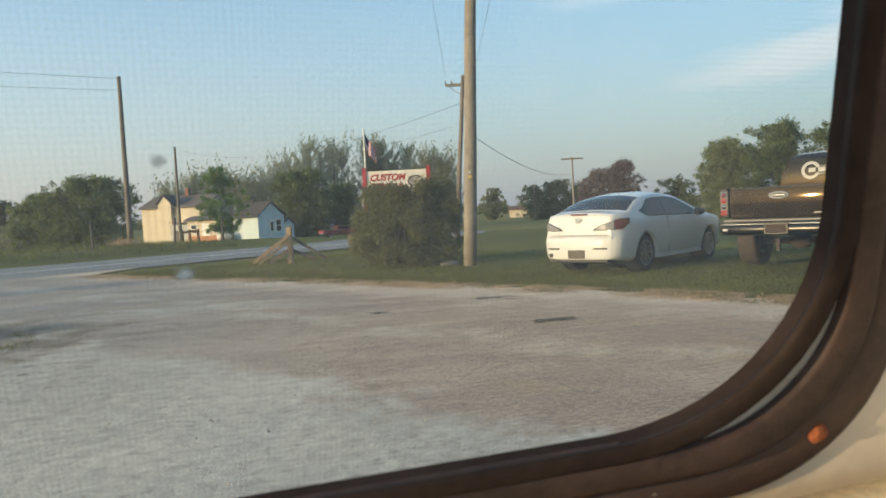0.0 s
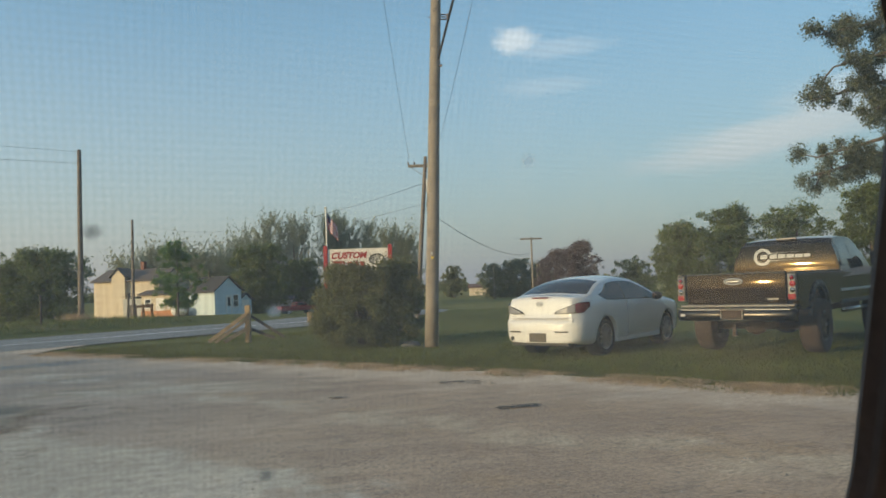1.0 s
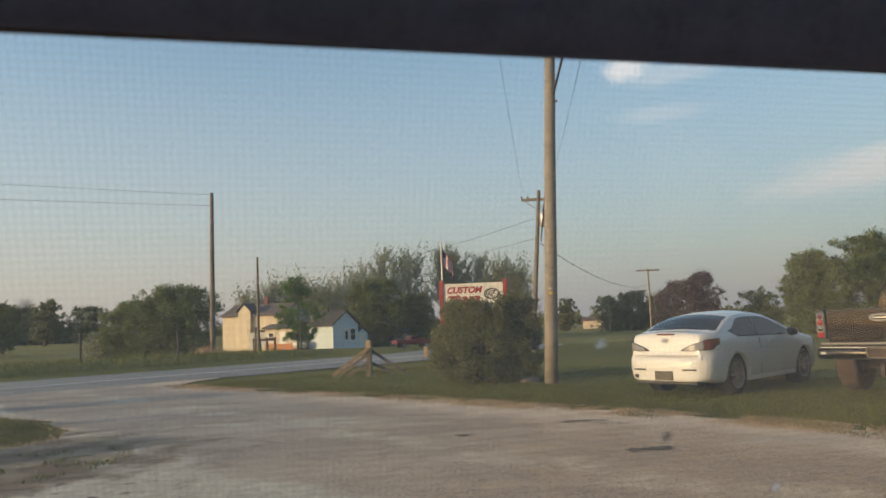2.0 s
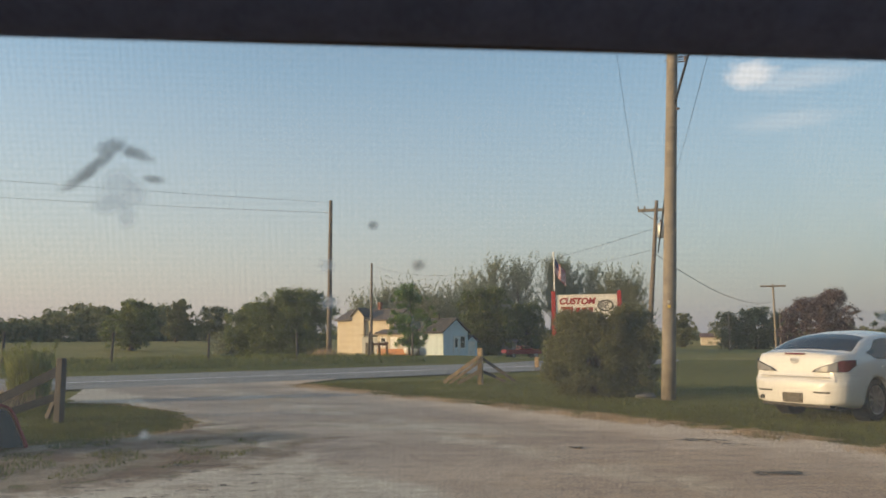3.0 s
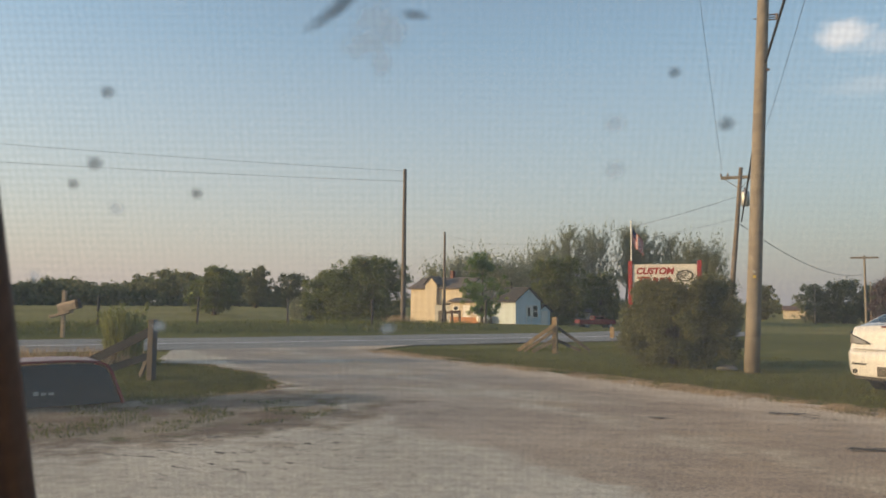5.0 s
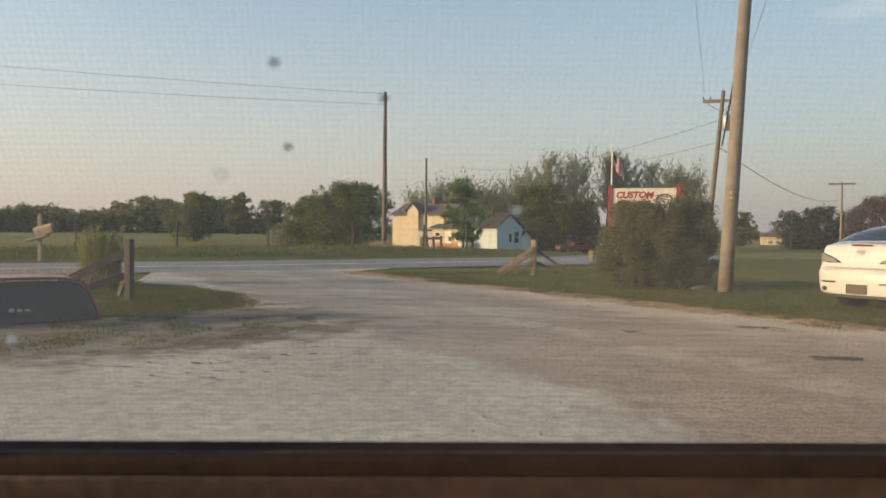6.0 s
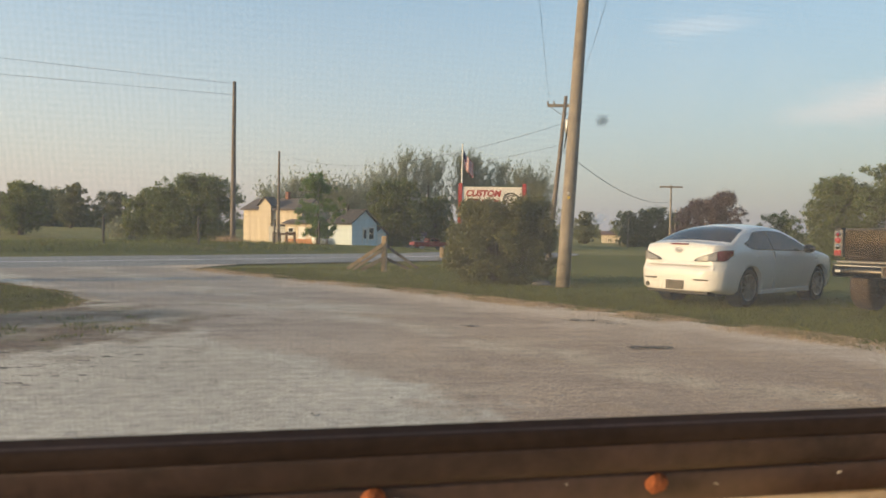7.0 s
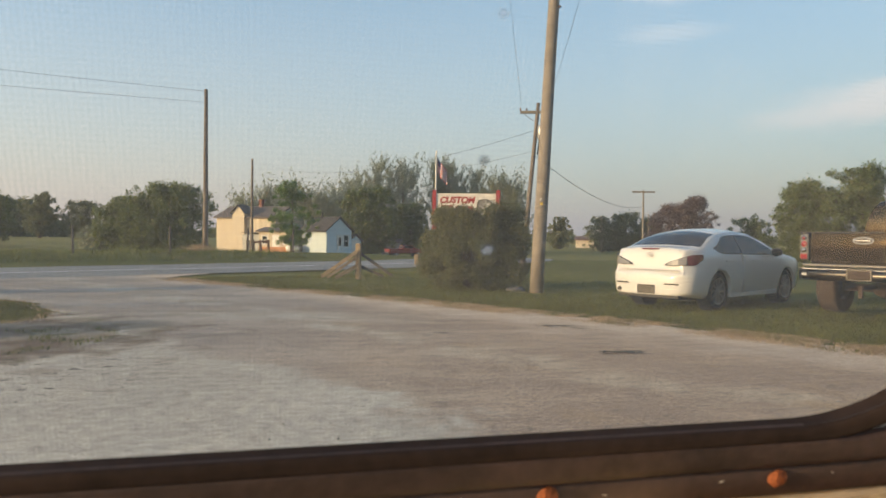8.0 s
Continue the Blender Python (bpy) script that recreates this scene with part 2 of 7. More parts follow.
    tone = blend(1.0, tone, blend(step(sep.outputs["X"], -5.0, 1.5), (0.9, 0.985, 1.1), (1.065, 1.0, 0.93)), "MULTIPLY")
    asphalt = step(away, 3.15, 3.65)
    col = blend(1.0, blend(asphalt, base, tone), (0.975, 1.005, 0.985), "MULTIPLY")
    # dusty tan margin towards the grass
    col = blend(math_node("MULTIPLY", step(math_node("MULTIPLY_ADD", math_node("SUBTRACT", cloud_noise(2.2), 0.5), 1.8, away), 7.1, 8.8), 0.95), col, blend(0.9, (0.64, 0.51, 0.38), blend(speck, (0.6, 0.6, 0.6), (1.4, 1.4, 1.4)), "MULTIPLY"))
    # tyre tracks and stains on the pale gravel
    col = blend(math_node("MULTIPLY", step(cloud_noise(0.5, 7, (0.2, 1.8, 1), 0.6), 0.52, 0.68), 0.3), col, (0.26, 0.235, 0.21))
    # dirt round the island
    dx, dy = math_node("ADD", sep.outputs["X"], 8.0), math_node("SUBTRACT", sep.outputs["Y"], 7.2)
    along = math_node("ADD", math_node("MULTIPLY", dx, 0.83), math_node("MULTIPLY", dy, 0.55))
    across = math_node("SUBTRACT", math_node("MULTIPLY", dy, 0.83), math_node("MULTIPLY", dx, 0.55))
    r = math_node("SQRT", math_node("ADD", math_node("POWER", math_node("ABSOLUTE", math_node("DIVIDE", along, 4.4), 0), 2), math_node("POWER", math_node("ABSOLUTE", math_node("DIVIDE", across, 3.0), 0), 2)), 0)
    r = math_node("MULTIPLY_ADD", math_node("SUBTRACT", cloud_noise(1.4), 0.5), 1.5, r)
    dirt = blend(step(cloud_noise(1.1), 0.4, 0.6), (0.17, 0.12, 0.085), (0.3, 0.245, 0.18))
    dirt = blend(step(cloud_noise(2.3), 0.56, 0.66), dirt, (0.13, 0.125, 0.06))
    dirt = blend(0.9, dirt, blend(speck, (0.6, 0.6, 0.6), (1.35, 1.35, 1.35)), "MULTIPLY")
    col = blend(step(r, 1.15, 0.75), col, dirt)
    # dark scraps of leaf and bark lying together on the pale gravel
    sx, sy = math_node("ADD", sep.outputs["X"], 4.4), math_node("SUBTRACT", sep.outputs["Y"], 6.1)
    near_scraps = math_node("SQRT", math_node("ADD", math_node("MULTIPLY", sx, sx), math_node("MULTIPLY", sy, sy)), 0)
    bits = math_node("MULTIPLY", step(cloud_noise(5.0, 3, (0.6, 1.3, 1), 0.3), 0.6, 0.63), step(near_scraps, 1.9, 0.7))
    col = blend(bits, col, (0.12, 0.105, 0.09))
    # scattered darker grit everywhere
    col = blend(math_node("MULTIPLY", step(cloud_noise(13.0, 6), 0.54, 0.68), 0.5), col, (0.2, 0.175, 0.15))
    L.new(col, b.inputs["Base Color"])
    return m


M_FIELD = layered("dry_field_grass", (0.265, 0.225, 0.075), (0.185, 0.175, 0.052), (0.32, 0.25, 0.1), 0.05, 0.16)
M_YARD = yard("yard_surface")
M_ROAD = layered("worn_asphalt", (0.32, 0.31, 0.29), (0.27, 0.262, 0.25), (0.36, 0.35, 0.325), 0.1, 0.7, 0.9, 0.3)
M_PAINT_LINE = material("road_paint", (0.85, 0.85, 0.83), 0.8, vary=0.35, scale=4)
M_PATCH = layered("tar_patch", (0.12, 0.108, 0.095), (0.15, 0.132, 0.115), (0.26, 0.225, 0.19), 3.0, 9.0)
M_STONE = material("loose_stones", (0.29, 0.27, 0.245), 0.9, vary=0.3, scale=3, bump=0, island=0.5)
M_TALL = material("rough_grass", (0.15, 0.165, 0.05), 0.9, vary=0.4, scale=0.3, bump=0, island=0.45, trans=0.3)
M_BLADE = material("grass_blades", (0.122, 0.13, 0.032), 0.9, vary=0.4, scale=0.7, bump=0, island=0.45, trans=0.35)
M_DRY = material("dry_grass", (0.46, 0.34, 0.21), 0.9, vary=0.35, scale=1.0, bump=0, island=0.4, trans=0.3)
M_POLE = material("weathered_pole_wood", (0.24, 0.208, 0.168), 0.85, vary=0.4, scale=5, bump=0.5)
M_POLE_DARK = material("dark_pole_wood", (0.17, 0.14, 0.115), 0.85, vary=0.4, scale=5, bump=0.5)
M_MAILBOX = material("tan_mailbox", (0.4, 0.3, 0.2), 0.7, vary=0.2, scale=5)
M_FENCE = material("grey_fence_wood", (0.08, 0.07, 0.06), 0.9, vary=0.45, scale=7, bump=0.6)
M_OLDTIMBER = material("old_brown_timber", (0.09, 0.055, 0.04), 0.9, vary=0.35, scale=5, bump=0.4)
M_PLANK = material("tan_plank_wood", (0.34, 0.245, 0.145), 0.85, vary=0.35, scale=7, bump=0.5)
M_BARK = material("tree_bark", (0.12, 0.1, 0.08), 0.95, vary=0.4, scale=4, bump=0.7)
M_LEAF = material("green_leaves", (0.17, 0.2, 0.072), 0.7, vary=0.35, scale=0.8, bump=0, island=0.5, trans=0.55)
M_LEAF_MAPLE = material("maple_leaves", (0.16, 0.25, 0.065), 0.7, vary=0.3, scale=0.8, bump=0, island=0.45, trans=0.5)
M_NEEDLE = material("grey_green_boughs", (0.15, 0.17, 0.11), 0.75, vary=0.3, scale=1.5, bump=0, island=0.35, trans=0.45)
M_LEAF_PALE = material("pale_green_leaves", (0.34, 0.365, 0.245), 0.7, vary=0.3, scale=0.8, bump=0, island=0.4, trans=0.6)
M_LEAF_PURPLE = material("purple_leaves", (0.14, 0.1, 0.105), 0.7, vary=0.35, scale=0.8, bump=0, island=0.45, trans=0.4)
# paler leaves for distant trees, the haze of the air put into the colour
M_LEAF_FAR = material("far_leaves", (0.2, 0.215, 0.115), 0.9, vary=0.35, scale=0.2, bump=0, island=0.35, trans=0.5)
M_BUSH = material("bush_leaves", (0.15, 0.152, 0.058), 0.75, vary=0.4, scale=1.5, bump=0, island=0.32, trans=0.35)
M_WILLOW = material("yellow_shrub_leaves", (0.27, 0.29, 0.085), 0.75, vary=0.3, scale=2, bump=0, island=0.4, trans=0.35)
M_CARWHITE = material("white_car_paint", (0.585, 0.58, 0.56), 0.22, vary=0.05, scale=3, bump=0, coat=0.6)
M_SEAM = plain("panel_gap", (0.28, 0.28, 0.28), 0.8)
M_BLACK = material("black_plastic", (0.018, 0.018, 0.018), 0.55, vary=0.3, scale=20, bump=0.1)
M_TYRE = material("tyre_rubber", (0.018, 0.017, 0.016), 0.85, vary=0.4, scale=14, bump=0.4)
M_TYRE_MUD = material("dusty_tyre_rubber", (0.055, 0.04, 0.031), 0.9, vary=0.5, scale=9, bump=0.6)
M_ALLOY = material("alloy_rim", (0.45, 0.45, 0.46), 0.32, metal=0.9, vary=0.2, scale=12, bump=0)
M_CHROME = material("chrome", (0.3, 0.29, 0.28), 0.12, metal=1.0, vary=0.1, scale=9, bump=0)
M_DARKGLASS = plain("dark_car_glass", (0.012, 0.014, 0.016), 0.05)
M_SIDEGLASS = plain("dark_car_side_glass", (0.01, 0.011, 0.012), 0.12)
M_SIDEGLASS.node_tree.nodes["Principled BSDF"].inputs["Specular IOR Level"].default_value = 0.25
M_RED_LENS = plain("red_lamp_lens", (0.22, 0.01, 0.01), 0.12, coat=0.6)
M_DARK_RED_LENS = plain("dark_red_lamp_lens", (0.11, 0.012, 0.016), 0.1, coat=0.6)
M_CLEAR_LENS = plain("clear_lamp_lens", (0.19, 0.175, 0.16), 0.12, coat=0.6)
M_LAMP_SILVER = plain("lamp_reflector", (0.15, 0.14, 0.13), 0.2, coat=0.6)
M_PLATE = material("number_plate", (0.045, 0.037, 0.026), 0.5, vary=0.3, scale=20, bump=0)
M_TRUCK = material("dark_brown_truck_paint", (0.022, 0.017, 0.012), 0.055, vary=0.2, scale=3, bump=0, coat=0.0, spec=0.22)
# golden sky reflection painted in through the specular tint
M_TRUCK.node_tree.nodes["Principled BSDF"].inputs["Specular Tint"].default_value = (1.0, 0.74, 0.42, 1)
# dark glass; the sunset sky's warm reflection is put into its specular tint
M_SUNSETGLASS = plain("bronze_truck_glass", (0.014, 0.012, 0.01), 0.05)
M_SUNSETGLASS.node_tree.nodes["Principled BSDF"].inputs["Specular Tint"].default_value = (1.0, 0.74, 0.42, 1)
M_BUMPER = material("dull_dark_chrome", (0.055, 0.05, 0.045), 0.3, metal=1.0, vary=0.3, scale=9, bump=0)
M_BADGE = plain("dull_badge_metal", (0.09, 0.085, 0.08), 0.4)
M_DECAL = plain("white_decal", (0.38, 0.38, 0.36), 0.6)
M_UNDER = material("rusty_underbody", (0.06, 0.04, 0.028), 0.9, vary=0.5, scale=9, bump=0.4)
M_REDPAINT = material("faded_red_paint", (0.19, 0.024, 0.026), 0.4, vary=0.3, scale=4, bump=0.05, coat=0.2)
M_SIGNRED = material("red_sign_paint", (0.34, 0.03, 0.027), 0.6, vary=0.25, scale=6)
M_SIGNWHITE = material("white_sign_board", (0.72, 0.69, 0.62), 0.7, vary=0.15, scale=3, bump=0.1)
M_SIGNGREY = plain("grey_sign_paint", (0.1, 0.095, 0.08), 0.7)
M_YELLOWWALL = material("cream_siding", (0.55, 0.475, 0.36), 0.8, vary=0.2, scale=2, bump=0.1)
# white siding dimmed and blued: the house side's shade is put into it
M_SHADEDWALL = material("white_siding", (0.47, 0.55, 0.58), 0.8, vary=0.14, scale=2, bump=0.1)
M_BLUEWALL = material("pale_blue_siding", (0.55, 0.665, 0.735), 0.8, vary=0.1, scale=2, bump=0.1)
M_ROOF = material("dark_shingles", (0.13, 0.11, 0.1), 0.9, vary=0.35, scale=3, bump=0.4)
M_ROOF_DARK = material("black_shingles", (0.05, 0.046, 0.044), 0.9, vary=0.35, scale=3, bump=0.4)
M_BRICK = material("chimney_brick", (0.2, 0.09, 0.065), 0.9, vary=0.35, scale=8, bump=0.4)
M_ORANGEBRICK = material("orange_brick_base", (0.5, 0.24, 0.12), 0.9, vary=0.3, scale=8, bump=0.4)
M_SHEDGREY = material("grey_shed_wall", (0.4, 0.4, 0.37), 0.8, vary=0.25, scale=2)
M_TRIM = material("white_trim", (0.75, 0.74, 0.7), 0.6, vary=0.1, scale=5, bump=0)
M_PANE = plain("house_window_glass", (0.03, 0.035, 0.04), 0.06)
M_STEEL = material("galvanised_steel", (0.4, 0.41, 0.42), 0.45, metal=0.6, vary=0.2, scale=10)
M_WIRE = plain("cable_black", (0.02, 0.02, 0.02), 0.7)
M_INSUL = plain("brown_insulator", (0.1, 0.06, 0.045), 0.3)
M_LIP = material("dark_rubber_lip", (0.034, 0.024, 0.022), 0.8, vary=0.35, scale=20, bump=0.05, spec=0.15)
M_GASKET = material("brown_rubber", (0.05, 0.03, 0.028), 0.65, vary=0.55, scale=22, bump=0.12)
M_CUSHION = material("woven_beige_cloth", (0.8, 0.66, 0.45), 0.9, vary=0.3, scale=140, bump=0.2)
M_FLANGE = material("brown_painted_flange", (0.07, 0.044, 0.04), 0.55, vary=0.35, scale=25, bump=0.06)
M_WALLPANEL = material("beige_wall_panel", (0.82, 0.74, 0.62), 0.7, vary=0.1, scale=6, bump=0.15)
M_RUST = material("rusty_screw", (0.32, 0.095, 0.035), 0.75, vary=0.5, scale=90, bump=0.5)
M_GREYSEAL = material("grey_sealant", (0.5, 0.48, 0.44), 0.7, vary=0.2, scale=30)
M_BOUNCEFLOOR = material("beige_carpet", (0.42, 0.39, 0.34), 0.95, vary=0.3, scale=60, bump=0.5)
M_FLAGRED = material("flag_red", (0.4, 0.04, 0.05), 0.8, vary=0.2, scale=6, bump=0, trans=0.3)
M_FLAGWHITE = material("flag_white", (0.7, 0.7, 0.7), 0.8, vary=0.15, scale=6, bump=0, trans=0.3)
M_FLAGBLUE = material("flag_blue", (0.03, 0.04, 0.12), 0.8, vary=0.2, scale=6, bump=0, trans=0.3)


# ---- mesh helpers ----
def link_mesh(name, bm, mat, smooth=False):
    me = bpy.data.meshes.new(name)
    bm.normal_update()
    bm.to_mesh(me)
    bm.free()
    for m in mat if isinstance(mat, (list, tuple)) else (mat,):
        me.materials.append(m)
    if smooth:
        for p in me.polygons:
            p.use_smooth = True
    return new(name, me)


def part(name, bm, mat, parent, label="", smooth=False):
    ob = link_mesh(name, bm, mat, smooth)
    ob.parent = parent
    if label:
        tagged(ob, label)
    return ob


def thing(name, m, label, category, group="", kind=""):
    ob = new(name)
    ob.empty_display_size = 0.2
    ob.matrix_basis = m
    return tagged(ob, label, category, group, kind)


def raw(name, verts, faces, mat, parent=None, smooth=False):
    me = bpy.data.meshes.new(name)
    me.from_pydata(verts, [], faces)
    for m in mat if isinstance(mat, (list, tuple)) else (mat,):
        me.materials.append(m)
    if smooth:
        me.polygons.foreach_set("use_smooth", [True] * len(me.polygons))
    ob = new(name, me)
    if parent:
        ob.parent = parent
    return ob


def box(bm, x0, x1, y0, y1, z0, z1, bevel=0.0, m=None, mi=0):
    r = bmesh.ops.create_cube(bm, size=1.0)
    vs = r["verts"]
    for v in vs:
        v.co = Vector((x0 + (v.co.x + 0.5) * (x1 - x0), y0 + (v.co.y + 0.5) * (y1 - y0), z0 + (v.co.z + 0.5) * (z1 - z0)))
        if m:
            v.co = m @ v.co
    for f in {f for v in vs for f in v.link_faces}:
        f.material_index = mi
    if bevel:
        bmesh.ops.bevel(bm, geom=list({e for v in vs for e in v.link_edges}), offset=bevel, segments=2, affect="EDGES", profile=0.6)
    return bm


def cube(x0, x1, y0, y1, z0, z1, bevel=0.0, m=None):
    return box(bmesh.new(), x0, x1, y0, y1, z0, z1, bevel, m)


def rod(bm, a, b, r0, r1=None, seg=10, caps=True):
    a, b = Vector(a), Vector(b)
    r1 = r0 if r1 is None else r1
    z = (b - a).normalized()
    x = z.orthogonal().normalized()
    y = z.cross(x)
    rings = []
    for p, r in ((a, r0), (b, r1)):
        rings.append([bm.verts.new(p + r * (math.cos(2 * math.pi * i / seg) * x + math.sin(2 * math.pi * i / seg) * y)) for i in range(seg)])
    for i in range(seg):
        bm.faces.new((rings[0][i], rings[0][(i + 1) % seg], rings[1][(i + 1) % seg], rings[1][i]))
    if caps:
        bm.faces.new(rings[0][::-1])
        bm.faces.new(rings[1])
    return bm


def tube(bm, pts, radii, seg=8):
    """A round limb along a line of points."""
    rings = []
    x = None
    for i, p in enumerate(pts):
        p = Vector(p)
        t = (Vector(pts[min(i + 1, len(pts) - 1)]) - Vector(pts[max(i - 1, 0)])).normalized()
        x = (t.orthogonal() if x is None else x - x.dot(t) * t).normalized()
        y = t.cross(x)
        rings.append([bm.verts.new(p + radii[i] * (math.cos(2 * math.pi * k / seg) * x + math.sin(2 * math.pi * k / seg) * y)) for k in range(seg)])
    for a, b in zip(rings, rings[1:]):
        for k in range(seg):
            bm.faces.new((a[k], a[(k + 1) % seg], b[(k + 1) % seg], b[k]))
    bm.faces.new(rings[0][::-1])
    bm.faces.new(rings[-1])
    return bm


def lathe(bm, profile, axis="y", seg=24, centre=(0, 0, 0)):
    """Turns (radius, along) pairs round an axis."""
    c = Vector(centre)
    rings = []
    for r, h in profile:
        ring = []
        for k in range(seg):
            a = 2 * math.pi * k / seg
            p = {"y": (r * math.cos(a), h, r * math.sin(a)), "z": (r * math.cos(a), r * math.sin(a), h), "x": (h, r * math.cos(a), r * math.sin(a))}[axis]
            ring.append(bm.verts.new(c + Vector(p)))
        rings.append(ring)
    for a, b in zip(rings, rings[1:]):
        for k in range(seg):
            bm.faces.new((a[k], a[(k + 1) % seg], b[(k + 1) % seg], b[k]))
    return bm


def prism(bm, outline, h0, h1, plane="xz"):
    """An outline pushed from h0 to h1 along the third axis."""
    def at(p, h):
        return {"xz": (p[0], h, p[1]), "yz": (h, p[0], p[1]), "xy": (p[0], p[1], h)}[plane]
    a = [bm.verts.new(at(p, h0)) for p in outline]
    b = [bm.verts.new(at(p, h1)) for p in outline]
    n = len(outline)
    for i in range(n):
        bm.faces.new((a[i], a[(i + 1) % n], b[(i + 1) % n], b[i]))
    bm.faces.new(a[::-1])
    bm.faces.new(b)
    bmesh.ops.recalc_face_normals(bm, faces=bm.faces)
    return bm


def sheet(bm, nu, nv, f):
    """A grid of nu x nv cells through f(s, t), s and t from 0 to 1."""
    g = [[bm.verts.new(f(i / nu, j / nv)) for j in range(nv + 1)] for i in range(nu + 1)]
    for i in range(nu):
        for j in range(nv):
            bm.faces.new((g[i][j], g[i + 1][j], g[i + 1][j + 1], g[i][j + 1]))
    return bm


def smooth01(a, b, x):
    t = min(max((x - a) / (b - a), 0.0), 1.0)
    return t * t * (3 - 2 * t)


# ---- ground ----
from mathutils import geometry

ROAD_D, ROAD_N = Vector((0.675, 0.738, 0)), Vector((-0.738, 0.675, 0))


def rise(x, y):
    """Height of the land: level in front, a low bank behind the road, falling away further off."""
    n = -0.738 * x + 0.675 * y
    s = 0.675 * x + 0.738 * y
    far = math.hypot(x, y)
    bank = 0.36 * smooth01(30.0, 34.0, n) * (1 - smooth01(38, 58, far)) * (1 - smooth01(22, 34, s))
    fall = -1.05 * smooth01(38, 80, y) * smooth01(-75, -35, x)
    return bank + fall + 0.02 * noise.noise((x * 0.3, y * 0.3, 0))


def steps(lo, hi, fine, coarse, near):
    out, v = [], lo
    while v < hi:
        out.append(v)
        v += fine if abs(v) < near else coarse * (1 + abs(v) / 60)
    return out + [hi]


gx, gy = steps(-1600, 1600, 1.5, 4, 60), steps(-1600, 1900, 1.5, 4, 95)
verts = [(x, y, rise(x, y) - 0.03) for x in gx for y in gy]
ny = len(gy)
faces = [(i * ny + j, (i + 1) * ny + j, (i + 1) * ny + j + 1, i * ny + j + 1) for i in range(len(gx) - 1) for j in range(ny - 1)]
tagged(raw("ground", verts, faces, M_GRASS, smooth=True), "flat mown grass and open farm fields", "ground", kind="structure")

beyond = [f for f in faces if all(-0.738 * verts[i][0] + 0.675 * verts[i][1] > 36 and math.hypot(verts[i][0], verts[i][1]) < 700 for i in f)]
used = sorted({i for f in beyond for i in f})
place = {i: k for k, i in enumerate(used)}
tagged(raw("field", [(verts[i][0], verts[i][1], verts[i][2] + 0.02) for i in used], [tuple(place[i] for i in f) for f in beyond], M_FIELD, smooth=True), "dry tan and green field behind the road", "field", kind="structure")


def road_at(s, n):
    """A point s metres along the road and n across; it bends to the left behind the bush."""
    if s <= 20.0:
        return ROAD_D * s + ROAD_N * n
    c = ROAD_D * 20.0 + ROAD_N * 44.0
    return c + Matrix.Rotation((s - 20.0) / 18.0, 3, "Z") @ (ROAD_N * (n - 44.0))


bm = bmesh.new()
sheet(bm, 160, 4, lambda a, b: road_at(-160 + 195 * a, 22.3 + 7.2 * b) + Vector((0, 0, 0.012 + 0.05 * (1 - (2 * b - 1) ** 2) + min(0, rise(*road_at(-160 + 195 * a, 26)[:2])))))
tagged(link_mesh("road", bm, M_ROAD, True), "worn grey two-lane asphalt country road", "road", kind="structure")
bm = bmesh.new()
sheet(bm, 160, 1, lambda a, b: road_at(-160 + 195 * a, 24.5 + 0.22 * b) + Vector((0, 0, 0.068 + min(0, rise(*road_at(-160 + 195 * a, 26)[:2])))))
tagged(link_mesh("edge_line", bm, M_PAINT_LINE), "worn white edge line painted along the road", "road marking", kind="structure")

LOT = [(12, 2.0), (8, 5.4), (5.0, 8.05), (4.0, 8.85), (2.95, 9.95), (1.6, 11.25), (0.2, 12.4), (-0.9, 13.3), (-3.0, 15.0), (-5.7, 17.0), (-8.4, 18.9), (-9.5, 20.2), (-9.6, 22.8),
       (-14.6, 17.2), (-11.9, 13.7), (-10.3, 13.5), (-8.6, 12.5), (-7.0, 11.0), (-6.7, 9.9), (-7.1, 9.0), (-8.2, 8.0), (-12, 6.5), (-16, 3), (-16, -9), (14, -9), (14, 0)]


def ragged(points, step=0.35, wobble=0.16, seed=0):
    """A closed outline through the points, finely broken."""
    out = []
    for i, p in enumerate(points):
        a, b = Vector((*p, 0)), Vector((*points[(i + 1) % len(points)], 0))
        k = max(1, int((b - a).length / step))
        for j in range(k):
            q = a.lerp(b, j / k)
            out.append(q + wobble * Vector((noise.noise((q.x * 0.9, q.y * 0.9, seed)) + 0.5 * noise.noise((q.x * 3.1, q.y * 3.1, seed + 4)), noise.noise((q.x * 0.9, q.y * 0.9, seed + 9)) + 0.5 * noise.noise((q.x * 3.1, q.y * 3.1, seed + 14)), 0)))
    return out


def flat_patch(name, points, z, mat, **kw):
    line = [p.to_2d() for p in ragged(points, **kw)]
    n = len(line)
    vs, _, fs, _, _, _ = geometry.delaunay_2d_cdt(line, [(i, (i + 1) % n) for i in range(n)], [list(range(n))], 1, 1e-5)
    bm = bmesh.new()
    made = [bm.verts.new((p.x, p.y, z)) for p in vs]
    for f in fs:
        bm.faces.new([made[i] for i in f])
    bm.normal_update()
    for f in bm.faces:
        if f.normal.z < 0:
            f.normal_flip()
    return link_mesh(name, bm, mat)


tagged(flat_patch("pavement", LOT, 0.004, M_YARD, step=0.2, wobble=0.32), "pale worn gravel and broken asphalt yard", "gravel yard", kind="structure")


# ---- camper window: its own frame, leaning in at the top ----
WO = Vector((-0.4098, 0.2669, 1.1144))
WD, WN, WU = Vector((0.94813, 0.31788, 0)), Vector((-0.29914, 0.89224, 0.33828)), Vector((0.10753, -0.32073, 0.94105))
